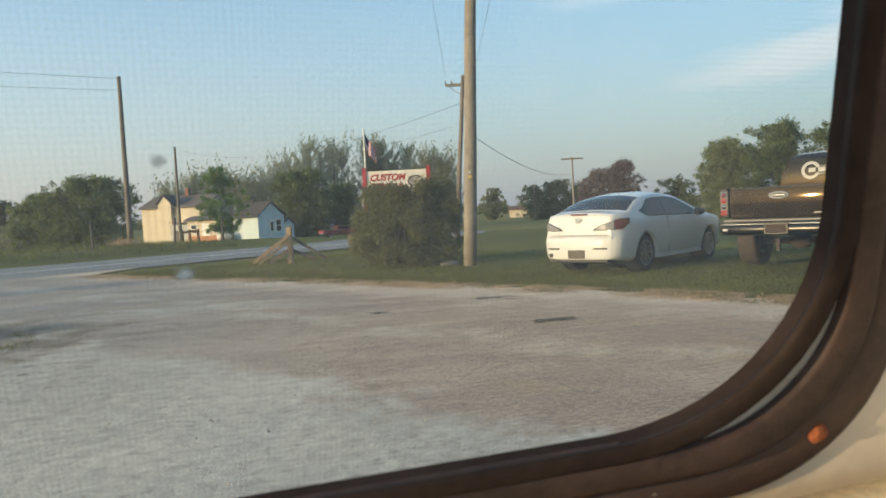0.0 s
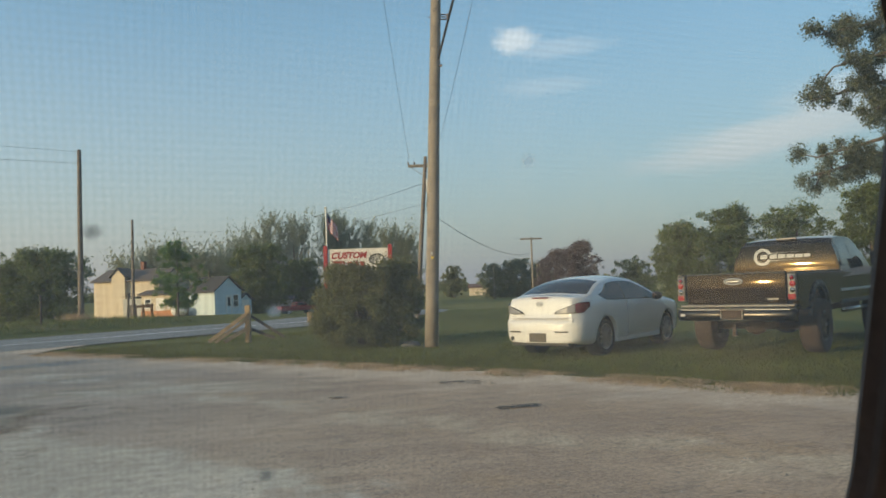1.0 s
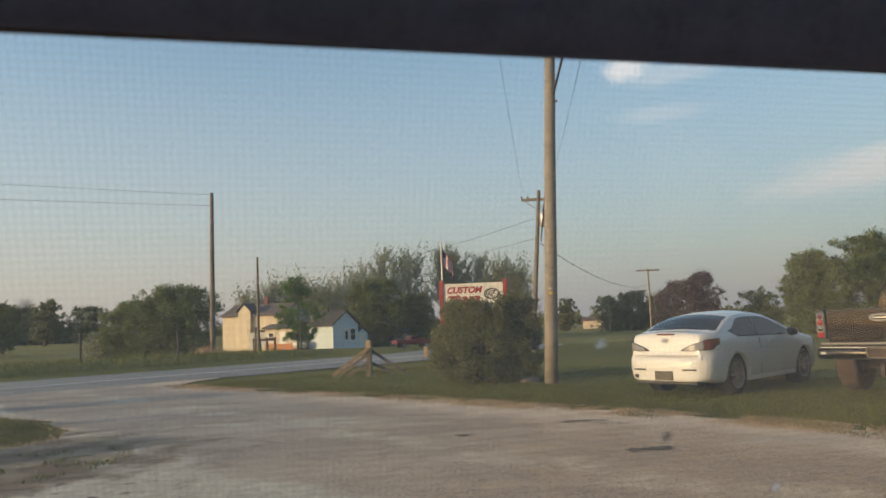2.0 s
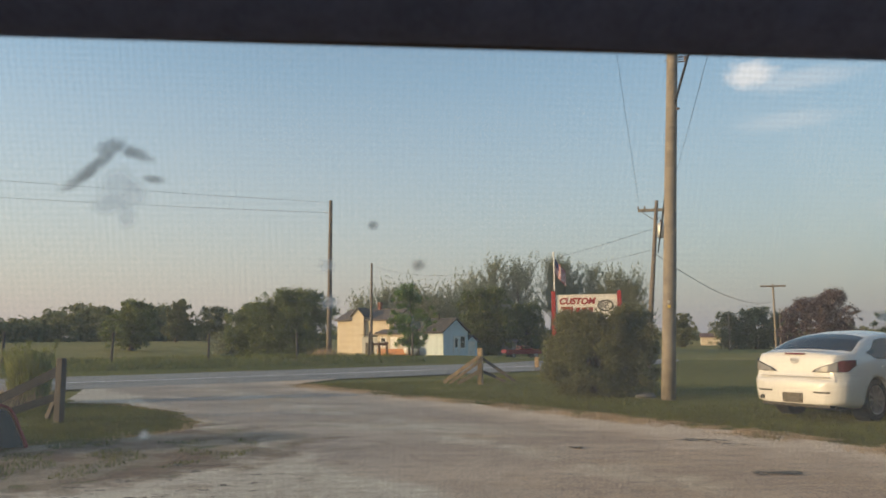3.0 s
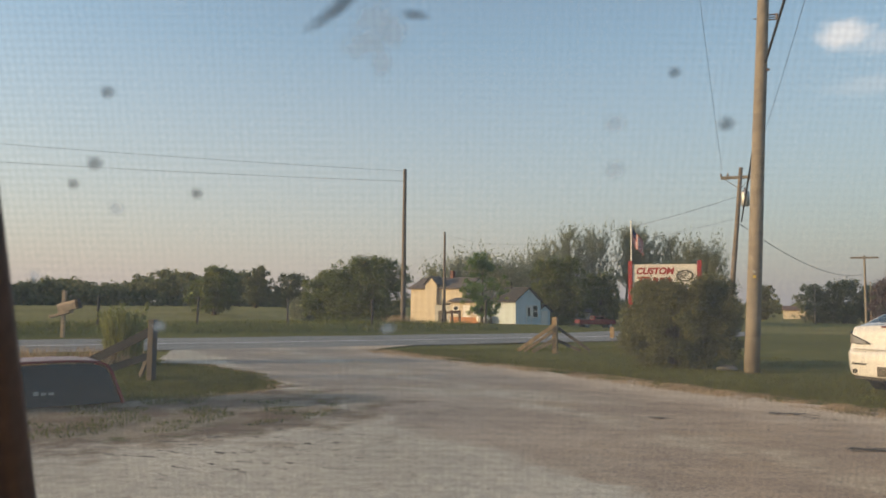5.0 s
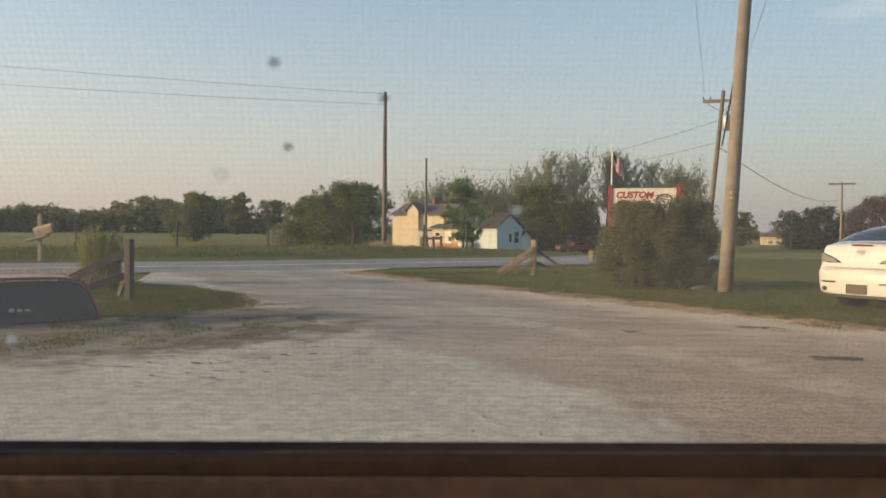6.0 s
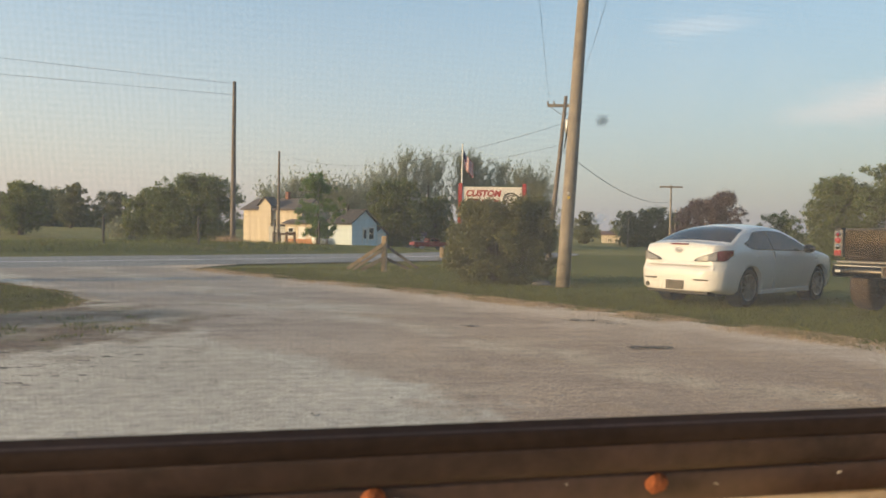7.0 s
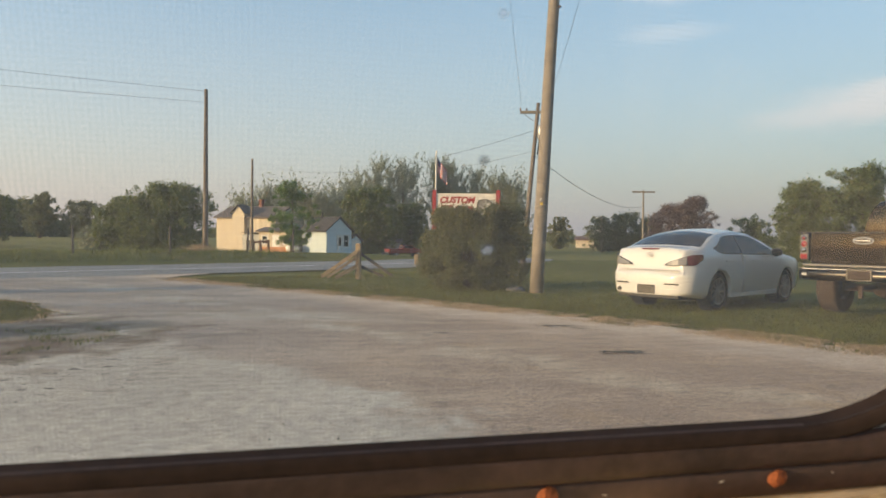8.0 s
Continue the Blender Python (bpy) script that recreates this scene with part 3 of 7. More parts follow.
WM = Matrix(((WD.x, WN.x, WU.x, WO.x), (WD.y, WN.y, WU.y, WO.y), (WD.z, WN.z, WU.z, WO.z), (0, 0, 0, 1)))


def rounded(u0, u1, v0, v1, r, k=14):
    pts = []
    for cu, cv, a0 in ((u1 - r, v1 - r, 0), (u0 + r, v1 - r, 90), (u0 + r, v0 + r, 180), (u1 - r, v0 + r, 270)):
        for i in range(k + 1):
            a = radians(a0 + 90 * i / k)
            pts.append((cu + r * math.cos(a), cv + r * math.sin(a)))
    # the forward end slants inwards towards the top
    pts = [(u - 0.19 * (v - 0.12) * max(0.0, (u - 0.2) / 0.43), v) for u, v in pts]
    # the sill climbs a little towards that end
    return [(u, v + 0.005 * min(1.0, max(0.0, (u - 0.28) / 0.3)) ** 1.4 * min(1.0, max(0.0, 1 - v / 0.2))) for u, v in pts]


G = (-0.95, 0.644, 0.0282, 0.401)  # the clear opening


def loop(off, r, shift=0.0):
    return rounded(G[0] - off, G[1] + off + shift, G[2] - off, G[3] + off, r)


def band(bm, loops):
    """Joins loops of (outline, depth) into one strip; depth counts outwards."""
    rings = [[bm.verts.new((p[0], d, p[1])) for p in o] for o, d in loops]
    for a, b in zip(rings, rings[1:]):
        n = len(a)
        for i in range(n):
            bm.faces.new((a[i], a[(i + 1) % n], b[(i + 1) % n], b[i]))
    bmesh.ops.recalc_face_normals(bm, faces=bm.faces)
    return bm


window = thing("window_1", WM, "long camper window with dark rubber gasket and rusty screws", "window", kind="structure")
bm = band(bmesh.new(), [(loop(0.024, 0.12), 0.034), (loop(0.010, 0.118), 0.014), (loop(0.002, 0.115), 0.004), (loop(0, 0.115), 0.001), (loop(0.001, 0.115), -0.001), (loop(0.004, 0.116), -0.002), (loop(0.007, 0.117), -0.002), (loop(0.0082, 0.117), -0.0019), (loop(0.0083, 0.117), 0.02)])
part("inner_lip", bm, M_LIP, window, "thin black rubber lip", smooth=True)
bm = band(bmesh.new(), [(loop(0.0085, 0.09), 0.014), (loop(0.0086, 0.09), -0.0016), (loop(0.0105, 0.09), -0.0024), (loop(0.015, 0.091), -0.003), (loop(0.020, 0.088), -0.0035), (loop(0.0245, 0.096), -0.002), (loop(0.026, 0.098), 0.001), (loop(0.0263, 0.098), 0.010)])
part("gasket", bm, M_GASKET, window, "worn brown rubber gasket", smooth=True)
bm = band(bmesh.new(), [(loop(0.009, 0.117), 0.016), (loop(0.009, 0.117), 0.004), (loop(0.023, 0.098), 0.004), (loop(0.026, 0.098), 0.016)])
part("sealant_bed", bm, M_GREYSEAL, window, "pale grey sealant behind the gasket")
bm = band(bmesh.new(), [(loop(0.0268, 0.1), 0.012), (loop(0.027, 0.1), 0.002), (loop(0.029, 0.1), 0.0), (loop(0.0435, 0.1), 0.0), (loop(0.0458, 0.1), 0.001), (loop(0.046, 0.1), 0.012)])
part("flange", bm, M_FLANGE, window, "brown painted metal flange", smooth=True)


def screw():
    bm = lathe(bmesh.new(), [(0.0054, 0.0), (0.0055, 0.0012), (0.0049, 0.0024), (0.0028, 0.0034), (0.0, 0.0036)], "y", 14)
    for v in bm.verts:
        v.co += Vector((noise.noise(v.co * 400), noise.noise(v.co * 400 + Vector((5, 0, 0))), 0)) * 0.0011
        v.co.y = -v.co.y
    return bm


screw_mesh = None
spots = [(0.1334 * k, 0.0) for k in range(-6, 5)] + [(0.663, 0.02), (0.677, 0.13), (0.648, 0.25), (0.61, 0.37)] + [(0.1334 * k, 0.445) for k in range(-6, 5)]
for u, v in spots:
    if screw_mesh is None:
        ob = part("screw", screw(), M_RUST, window, "rusty round-headed screw", smooth=True)
        screw_mesh = ob.data
    else:
        ob = new("screw", screw_mesh)
        ob.parent = window
    ob.location = (u, 0.0, v)

# flakes of old cream paint along the flange
rf = random.Random(21)
fleck = None
for k in range(11):
    u = -0.12 + 0.068 * k + rf.uniform(-0.015, 0.015)
    climb = 0.005 * min(1.0, max(0.0, (u - 0.28) / 0.3)) ** 1.4
    if fleck is None:
        bm = bmesh.new()
        bmesh.ops.create_icosphere(bm, subdivisions=1, radius=1.0)
        for v in bm.verts:
            v.co *= 1 + 0.5 * noise.noise(v.co * 2.1)
        ob = part("paint_flake", bm, M_GREYSEAL, window, "flake of old cream paint")
        fleck = ob.data
    else:
        ob = new("paint_flake", fleck)
        ob.parent = window
    r = rf.uniform(0.0005, 0.0014)
    ob.matrix_local = pose(u, -0.0001, G[2] - rf.uniform(0.027, 0.033) + climb, 0, rf.uniform(-20, 20), 0) @ Matrix.Diagonal((r * rf.uniform(1, 3), 0.0004, r * 0.7, 1))

# dark roll added along the top: the gasket's shade put into its colour
def top_strip_at(a, b):
    u = -0.95 + 1.56 * a
    sag = 0.0012 * noise.noise((u * 6, 0, 0))
    q = math.pi * (0.5 - b)
    return (u, -0.006 - 0.012 * math.cos(q), 0.430 - 0.0285 * -math.sin(-q) + sag)


shade = thing("window_shade", WM, "added dark navy roll standing in for the shaded top gasket", "window shade")
part("cloth_roll", sheet(bmesh.new(), 60, 12, top_strip_at), material("navy_cloth", (0.05, 0.065, 0.125), 0.9, vary=0.25, scale=60, bump=0.15, spec=0.2), shade, smooth=True)
part("head_strip", cube(-0.95, 0.61, -0.012, -0.0055, 0.455, 0.50, 0.002), M_BLACK, shade)

# upright divider between the panes
lean_in = Matrix(((1, 0, 0.04, -0.0027), (0, 1, 0, 0), (0, 0, 1, 0), (0, 0, 0, 1)))
bm = cube(-0.232, -0.178, -0.006, 0.004, G[2] - 0.002, G[3] + 0.002, 0.002, lean_in)
part("divider", bm, material("grey_painted_metal", (0.17, 0.155, 0.145), 0.6, vary=0.2, scale=20, bump=0.05), window, "grey-brown upright divider bar")
bm = cube(-0.178, -0.171, -0.002, 0.006, G[2] - 0.002, G[3] + 0.002, 0.001, lean_in)
part("divider_groove", bm, M_LIP, window)
bm = cube(-0.171, -0.157, -0.009, 0.004, G[2] - 0.002, G[3] + 0.002, 0.004, lean_in)
part("divider_seal", bm, M_GASKET, window, "brown rubber seal beside the divider", smooth=True)

M_GLASS = glass_sheet("window_glass", (0.97, 0.98, 0.97), 0.5)
bm = bmesh.new()
bm.faces.new([bm.verts.new((p[0], 0.034, p[1])) for p in loop(0.023, 0.12)])
pane = part("pane", bm, M_GLASS, window)
pane.visible_shadow = False

# insect screen: fine mesh, too small to be built thread by thread
m = bpy.data.materials.new("insect_screen")
m.use_nodes = True
nt = m.node_tree
N, L = nt.nodes, nt.links
N.remove(N["Principled BSDF"])
tc = N.new("ShaderNodeTexCoord")
sep = N.new("ShaderNodeSeparateXYZ")
L.new(tc.outputs["Object"], sep.inputs[0])
waves = []
for axis in ("X", "Z"):
    a = N.new("ShaderNodeMath")
    a.operation = "MULTIPLY"
    a.inputs[1].default_value = 2 * math.pi / 0.0024
    L.new(sep.outputs[axis], a.inputs[0])
    s = N.new("ShaderNodeMath")
    s.operation = "SINE"
    L.new(a.outputs[0], s.inputs[0])
    waves.append(s)
add = N.new("ShaderNodeMath")
L.new(waves[0].outputs[0], add.inputs[0])
L.new(waves[1].outputs[0], add.inputs[1])
rng = N.new("ShaderNodeMapRange")
rng.inputs["From Min"].default_value, rng.inputs["From Max"].default_value = -2, 2
rng.inputs["To Min"].default_value, rng.inputs["To Max"].default_value = 0.10, 0.262
L.new(add.outputs[0], rng.inputs["Value"])
tr, df, tl, m1, m2 = N.new("ShaderNodeBsdfTransparent"), N.new("ShaderNodeBsdfDiffuse"), N.new("ShaderNodeBsdfTranslucent"), N.new("ShaderNodeMixShader"), N.new("ShaderNodeMixShader")
df.inputs["Color"].default_value = tl.inputs["Color"].default_value = (0.56, 0.56, 0.56, 1)
m1.inputs["Fac"].default_value = 0.6
L.new(df.outputs["BSDF"], m1.inputs[1])
L.new(tl.outputs["BSDF"], m1.inputs[2])
L.new(rng.outputs["Result"], m2.inputs["Fac"])
L.new(tr.outputs["BSDF"], m2.inputs[1])
L.new(m1.outputs["Shader"], m2.inputs[2])
L.new(m2.outputs["Shader"], N["Material Output"].inputs["Surface"])
M_SCREEN = m
bm = bmesh.new()
bm.faces.new([bm.verts.new((p[0], 0.028, p[1])) for p in loop(0.02, 0.12)])
screen = part("insect_screen", bm, M_SCREEN, window, "fine grey insect screen mesh")
screen.visible_shadow = False


def speck_material(name, color, strength, through_light=0.6):
    m = bpy.data.materials.new(name)
    m.use_nodes = True
    nt = m.node_tree
    N, L = nt.nodes, nt.links
    N.remove(N["Principled BSDF"])
    tc, gr, ms = N.new("ShaderNodeTexCoord"), N.new("ShaderNodeTexGradient"), N.new("ShaderNodeMixShader")
    gr.gradient_type = "SPHERICAL"
    tr, df, tl, m1 = N.new("ShaderNodeBsdfTransparent"), N.new("ShaderNodeBsdfDiffuse"), N.new("ShaderNodeBsdfTranslucent"), N.new("ShaderNodeMixShader")
    df.inputs["Color"].default_value = tl.inputs["Color"].default_value = (*color, 1)
    m1.inputs["Fac"].default_value = through_light
    nz = N.new("ShaderNodeTexNoise")
    nz.inputs["Scale"].default_value, nz.inputs["Detail"].default_value = 2.2, 3
    mul, mr = N.new("ShaderNodeMath"), N.new("ShaderNodeMapRange")
    mul.operation = "MULTIPLY"
    mr.interpolation_type = "SMOOTHSTEP"
    mr.inputs["From Min"].default_value, mr.inputs["From Max"].default_value, mr.inputs["To Max"].default_value = 0.03, 0.42, strength
    L.new(tc.outputs["Object"], gr.inputs["Vector"])
    L.new(tc.outputs["Object"], nz.inputs["Vector"])
    L.new(gr.outputs["Fac"], mul.inputs[0])
    L.new(nz.outputs["Fac"], mul.inputs[1])
    L.new(mul.outputs[0], mr.inputs["Value"])
    L.new(mr.outputs["Result"], ms.inputs["Fac"])
    L.new(df.outputs["BSDF"], m1.inputs[1])
    L.new(tl.outputs["BSDF"], m1.inputs[2])
    L.new(tr.outputs["BSDF"], ms.inputs[1])
    L.new(m1.outputs["Shader"], ms.inputs[2])
    L.new(ms.outputs["Shader"], N["Material Output"].inputs["Surface"])
    return m


M_SPECK_DARK, M_SPECK_PALE = speck_material("dark_fly_speck", (0.07, 0.07, 0.07), 0.6), speck_material("pale_dried_splash", (0.98, 0.98, 0.97), 0.42, 1.0)
disc = {}
for u, v, r, kind in ( (-0.127, 0.328, 0.0035, 1), (0.054, 0.335, 0.003, 1), (0.036, 0.319, 0.005, 0), (0.037, 0.304, 0.005, 0),
                     (-0.134, 0.305, 0.004, 1), (-0.142, 0.298, 0.003, 1), (-0.128, 0.29, 0.004, 0), (-0.101, 0.295, 0.003, 1), (-0.038, 0.248, 0.004, 0), (-0.159, 0.266, 0.0035, 0), (0.072, 0.319, 0.004, 1), (-0.154, 0.167, 0.004, 1),
                     (-0.123, 0.165, 0.003, 1), (0, 0.171, 0.0035, 1), (0.038, 0.159, 0.003, 1), (-0.022, 0.131, 0.005, 0), (0.304, 0.255, 0.004, 1), (0.359, 0.227, 0.004, 0), (0.358, 0.163, 0.004, 1),
                     (0.364, 0.12, 0.005, 0), (0.27, 0.297, 0.004, 0), (0.449, 0.281, 0.004, 0), (0.087, 0.118, 0.004, 0), (0.003, 0.141, 0.003, 1), (-0.118, 0.248, 0.004, 0), (-0.112, 0.062, 0.005, 0)):
    if kind not in disc:
        bm = bmesh.new()
        bm.faces.new([bm.verts.new((math.cos(2 * math.pi * k / 16), 0, math.sin(2 * math.pi * k / 16))) for k in range(16)])
        ob = part("dirt_speck", bm, (M_SPECK_PALE, M_SPECK_DARK)[kind], window)
        disc[kind] = ob.data
    else:
        ob = new("dirt_speck", disc[kind])
        ob.parent = window
    ob.location, ob.scale = (u, 0.0322 if kind else 0.0312, v), (r, r, r * 0.85)
    ob.visible_shadow = False

# one large dried splash: pale body, dark streaks running out of it to both sides
for u, v, a, b, turn, kind in ((-0.041, 0.349, 0.0115, 0.009, 60, 0), (-0.044, 0.343, 0.011, 0.006, 8, 0), (-0.035, 0.347, 0.0065, 0.008, 0, 0), (-0.0385, 0.338, 0.005, 0.007, 0, 0), (-0.049, 0.3565, 0.017, 0.0034, 37, 1), (-0.035, 0.362, 0.011, 0.0034, -22, 1), (-0.056, 0.351, 0.011, 0.0028, 30, 1), (-0.043, 0.364, 0.008, 0.004, 20, 1), (-0.028, 0.352, 0.006, 0.0022, -8, 1)):
    ob = new("dirt_speck", disc[kind])
    ob.parent = window
    ob.matrix_local = pose(u, 0.0322 if kind else 0.0312, v, 0, -turn, 0) @ Matrix.Diagonal((a, 1, b, 1))
    ob.visible_shadow = False

# camper walls round the camera
bm = bmesh.new()
outer = [(1.35, 0.68), (-1.6, 0.68), (-1.6, -0.9), (1.35, -0.9)]
hole = rounded(G[0] - 0.038, G[1] + 0.038, G[2] - 0.038, G[3] + 0.038, 0.1)
for depth in (0.0, -0.03):
    o = [bm.verts.new((p[0], 0.004 - depth, p[1])) for p in outer]
    h = [bm.verts.new((p[0], 0.004 - depth, p[1])) for p in hole]
    k = len(hole) // 4
    for q in range(4):
        seg = h[q * k:(q + 1) * k]
        for a, b in zip(seg, seg[1:]):
            bm.faces.new((o[q], a, b))
        bm.faces.new((o[q], seg[-1], h[((q + 1) * k) % len(h)], o[(q + 1) % 4]))
    if depth == 0.0:
        front_o, front_h = o, h
for a, b in ((front_o, o), (front_h, h)):
    for i in range(len(a)):
        bm.faces.new((a[i], a[(i + 1) % len(a)], b[(i + 1) % len(a)], b[i]))
bmesh.ops.recalc_face_normals(bm, faces=bm.faces)
wall = link_mesh("wall_front", bm, M_WALLPANEL)
wall.matrix_basis = WM
tagged(wall, "beige camper wall panel round the window", "wall", kind="structure")

# unseen rest of the shell, level with the ground; openings added to admit light
CM = Matrix(((WD.x, -WD.y, 0, WO.x), (WD.y, WD.x, 0, WO.y), (0, 0, 1, 0), (0, 0, 0, 1)))


def shell(name, bm, mat, label, category):
    ob = link_mesh(name, bm, mat)
    ob.matrix_basis = CM
    return tagged(ob, label, category, kind="structure")


# floor out of view, made pale to bounce light onto the window wall
shell("floor", cube(-1.6, 1.35, -2.0, 0.34, 0.20, 0.262), M_BOUNCEFLOOR, "unseen camper floor, pale to bounce light upwards", "floor")
# ceiling out of view, with a hole added so daylight reaches the floor
bm = cube(-1.65, 1.4, -0.65, -0.2, 1.757, 1.80)
box(bm, -1.65, 1.4, -2.05, -1.6, 1.757, 1.80)
box(bm, -1.65, -0.9, -1.6, -0.65, 1.757, 1.80)
box(bm, 0.9, 1.4, -1.6, -0.65, 1.757, 1.80)
shell("ceiling", bm, M_WALLPANEL, "beige camper ceiling panel with an unseen hole added for light", "ceiling")
# long opening added behind the camera to brighten the window wall
bm = cube(-1.65, 1.4, -2.06, -2.003, 0.2, 0.7)
box(bm, -1.65, 1.4, -2.06, -2.003, 1.7, 1.757)
box(bm, -1.65, -1.5, -2.06, -2.003, 0.7, 1.7)
box(bm, 1.25, 1.4, -2.06, -2.003, 0.7, 1.7)
shell("wall_back", bm, M_WALLPANEL, "beige camper wall with a long unseen opening added for light", "wall")
# broad opening added on the unseen right side as a source of fill light
bm = cube(1.353, 1.4, -2.0, 0.33, 0.2, 0.8)
box(bm, 1.353, 1.4, -2.0, 0.33, 1.68, 1.757)
box(bm, 1.353, 1.4, -2.0, -1.85, 0.8, 1.68)
box(bm, 1.353, 1.4, -0.2, 0.33, 0.8, 1.68)
shell("wall_right", bm, M_WALLPANEL, "beige camper wall with a broad unseen opening added for light", "wall")
# unseen opening, stepped to steer the low sun onto sill and panel
bm = cube(-1.65, -1.603, -2.0, 0.33, 0.2, 0.6)
box(bm, -1.65, -1.603, -2.0, 0.33, 1.7, 1.757)
box(bm, -1.65, -1.603, -2.0, -1.92, 0.6, 1.7)
box(bm, -1.65, -1.603, -0.75, 0.33, 1.56, 1.7)
box(bm, -1.65, -1.603, -0.22, 0.33, 0.6, 1.56)
shell("wall_left", bm, M_WALLPANEL, "beige camper wall with an unseen opening shaped to admit the sun", "wall")


bench = thing("bench_seat", pose(0, 0, 0), "padded camper bench with beige woven backrest below the window", "bench")
ob = part("base", cube(0.4, 1.3, -0.62, 0.1, 0.264, 0.56), M_WALLPANEL, bench)
ob.matrix_basis = CM
ob = part("seat_cushion", cube(0.4, 1.3, -0.64, 0.08, 0.562, 0.68, 0.03), M_CUSHION, bench, smooth=True)
ob.matrix_basis = CM
ob = part("backrest", cube(0.47, 1.3, -0.10, -0.012, -0.46, 0.002, 0.02), M_CUSHION, bench, smooth=True)
ob.matrix_basis = WM

# ---- cars ----
def wheel(parent, x, y, r, width, side, tyre=M_TYRE, spokes=10, rim_r=0.7, rim=M_ALLOY):
    """side: +1 for the left of the car, -1 for the right."""
    w = width / 2
    hub = new("wheel")
    hub.parent = parent
    hub.location = (x, y, r)
    bm = lathe(bmesh.new(), [(r * rim_r, -w * 0.9), (r * 0.86, -w), (r * 0.95, -w * 0.94), (r, -w * 0.7), (r, w * 0.7), (r * 0.95, w * 0.94), (r * 0.86, w), (r * rim_r, w * 0.9)], "y", 36)
    part("tyre", bm, tyre, hub, smooth=True)
    rr = r * rim_r
    bm = lathe(bmesh.new(), [(rr * 1.0, side * w * 0.92), (rr * 0.93, side * w * 0.86), (rr * 0.9, side * w * 0.3), (rr * 0.88, -side * w * 0.8)], "y", 30)
    lathe(bm, [(rr * 0.24, side * w * 0.3), (rr * 0.23, side * w * 0.78), (rr * 0.12, side * w * 0.86), (0, side * w * 0.86)], "y", 16)
    for k in range(spokes):
        a = 2 * math.pi * k / spokes
        m = Matrix.Rotation(a, 4, "Y")
        box(bm, rr * 0.18, rr * 0.93, *sorted((side * w * 0.45, side * w * 0.76)), -rr * 0.065, rr * 0.065, 0, m)
    part("rim", bm, rim, hub, "alloy rim with spokes", smooth=False)
    bm = lathe(bmesh.new(), [(rr * 0.86, -side * w * 0.1), (0, -side * w * 0.1)], "y", 24)
    part("brake_disc", bm, M_BLACK, hub)
    return hub


def interp(table, x):
    xs, ys = zip(*table)
    return float(np.interp(x, xs, ys))


def cut(ob, cutters):
    """Takes the cutters' volumes out of a mesh, once and for all."""
    for c in cutters:
        mod = ob.modifiers.new("cut", "BOOLEAN")
        mod.operation, mod.object, mod.solver = "DIFFERENCE", c, "EXACT"
    dg = bpy.context.evaluated_depsgraph_get()
    me = bpy.data.meshes.new_from_object(ob.evaluated_get(dg))
    ob.modifiers.clear()
    old, name = ob.data, ob.data.name
    ob.data = me
    bpy.data.meshes.remove(old)
    me.name = name
    for c in cutters:
        bpy.data.meshes.remove(c.data)
    return ob


SEDAN_TOP = [(-2.30, 0.60), (-2.285, 0.66), (-2.235, 0.69), (-2.215, 0.72), (-2.195, 0.90), (-2.165, 1.06), (-2.12, 1.095), (-1.98, 1.105), (-1.84, 1.115), (-1.68, 1.18), (-1.34, 1.325), (-1.02, 1.405), (-0.7, 1.44), (-0.3, 1.452), (0.1, 1.42), (0.5, 1.285), (1.1, 1.03), (1.6, 0.945), (2.0, 0.86), (2.2, 0.74), (2.29, 0.6)]
SEDAN_W = [(-2.30, 0.43), (-2.28, 0.535), (-2.24, 0.63), (-2.18, 0.70), (-2.10, 0.755), (-2.0, 0.802), (-1.88, 0.838), (-1.7, 0.864), (-1.2, 0.877), (1.2, 0.877), (1.8, 0.85), (2.1, 0.76), (2.29, 0.55)]


def sedan_hw(x, z):
    w = interp(SEDAN_W, x)
    # the bumper stands out round the corners
    w += 0.05 * smooth01(0.71, 0.62, z) * smooth01(-1.85, -2.15, x)
    if z <= 0.93:
        return w * (1 - 0.055 * ((z - 0.62) / 0.35) ** 2)
    return w * 0.957 - (z - 0.93) * (0.40 + 0.1 * smooth01(0.93, 1.4, z))


def sedan_top(x, y):
    zt = interp(SEDAN_TOP, x)
    crown = 0.075 if -1.8 < x < 1.0 else 0.045
    ze = zt - crown
    yw = sedan_hw(x, ze)
    return zt - crown * min(1.0, abs(y) / yw) ** 2.4


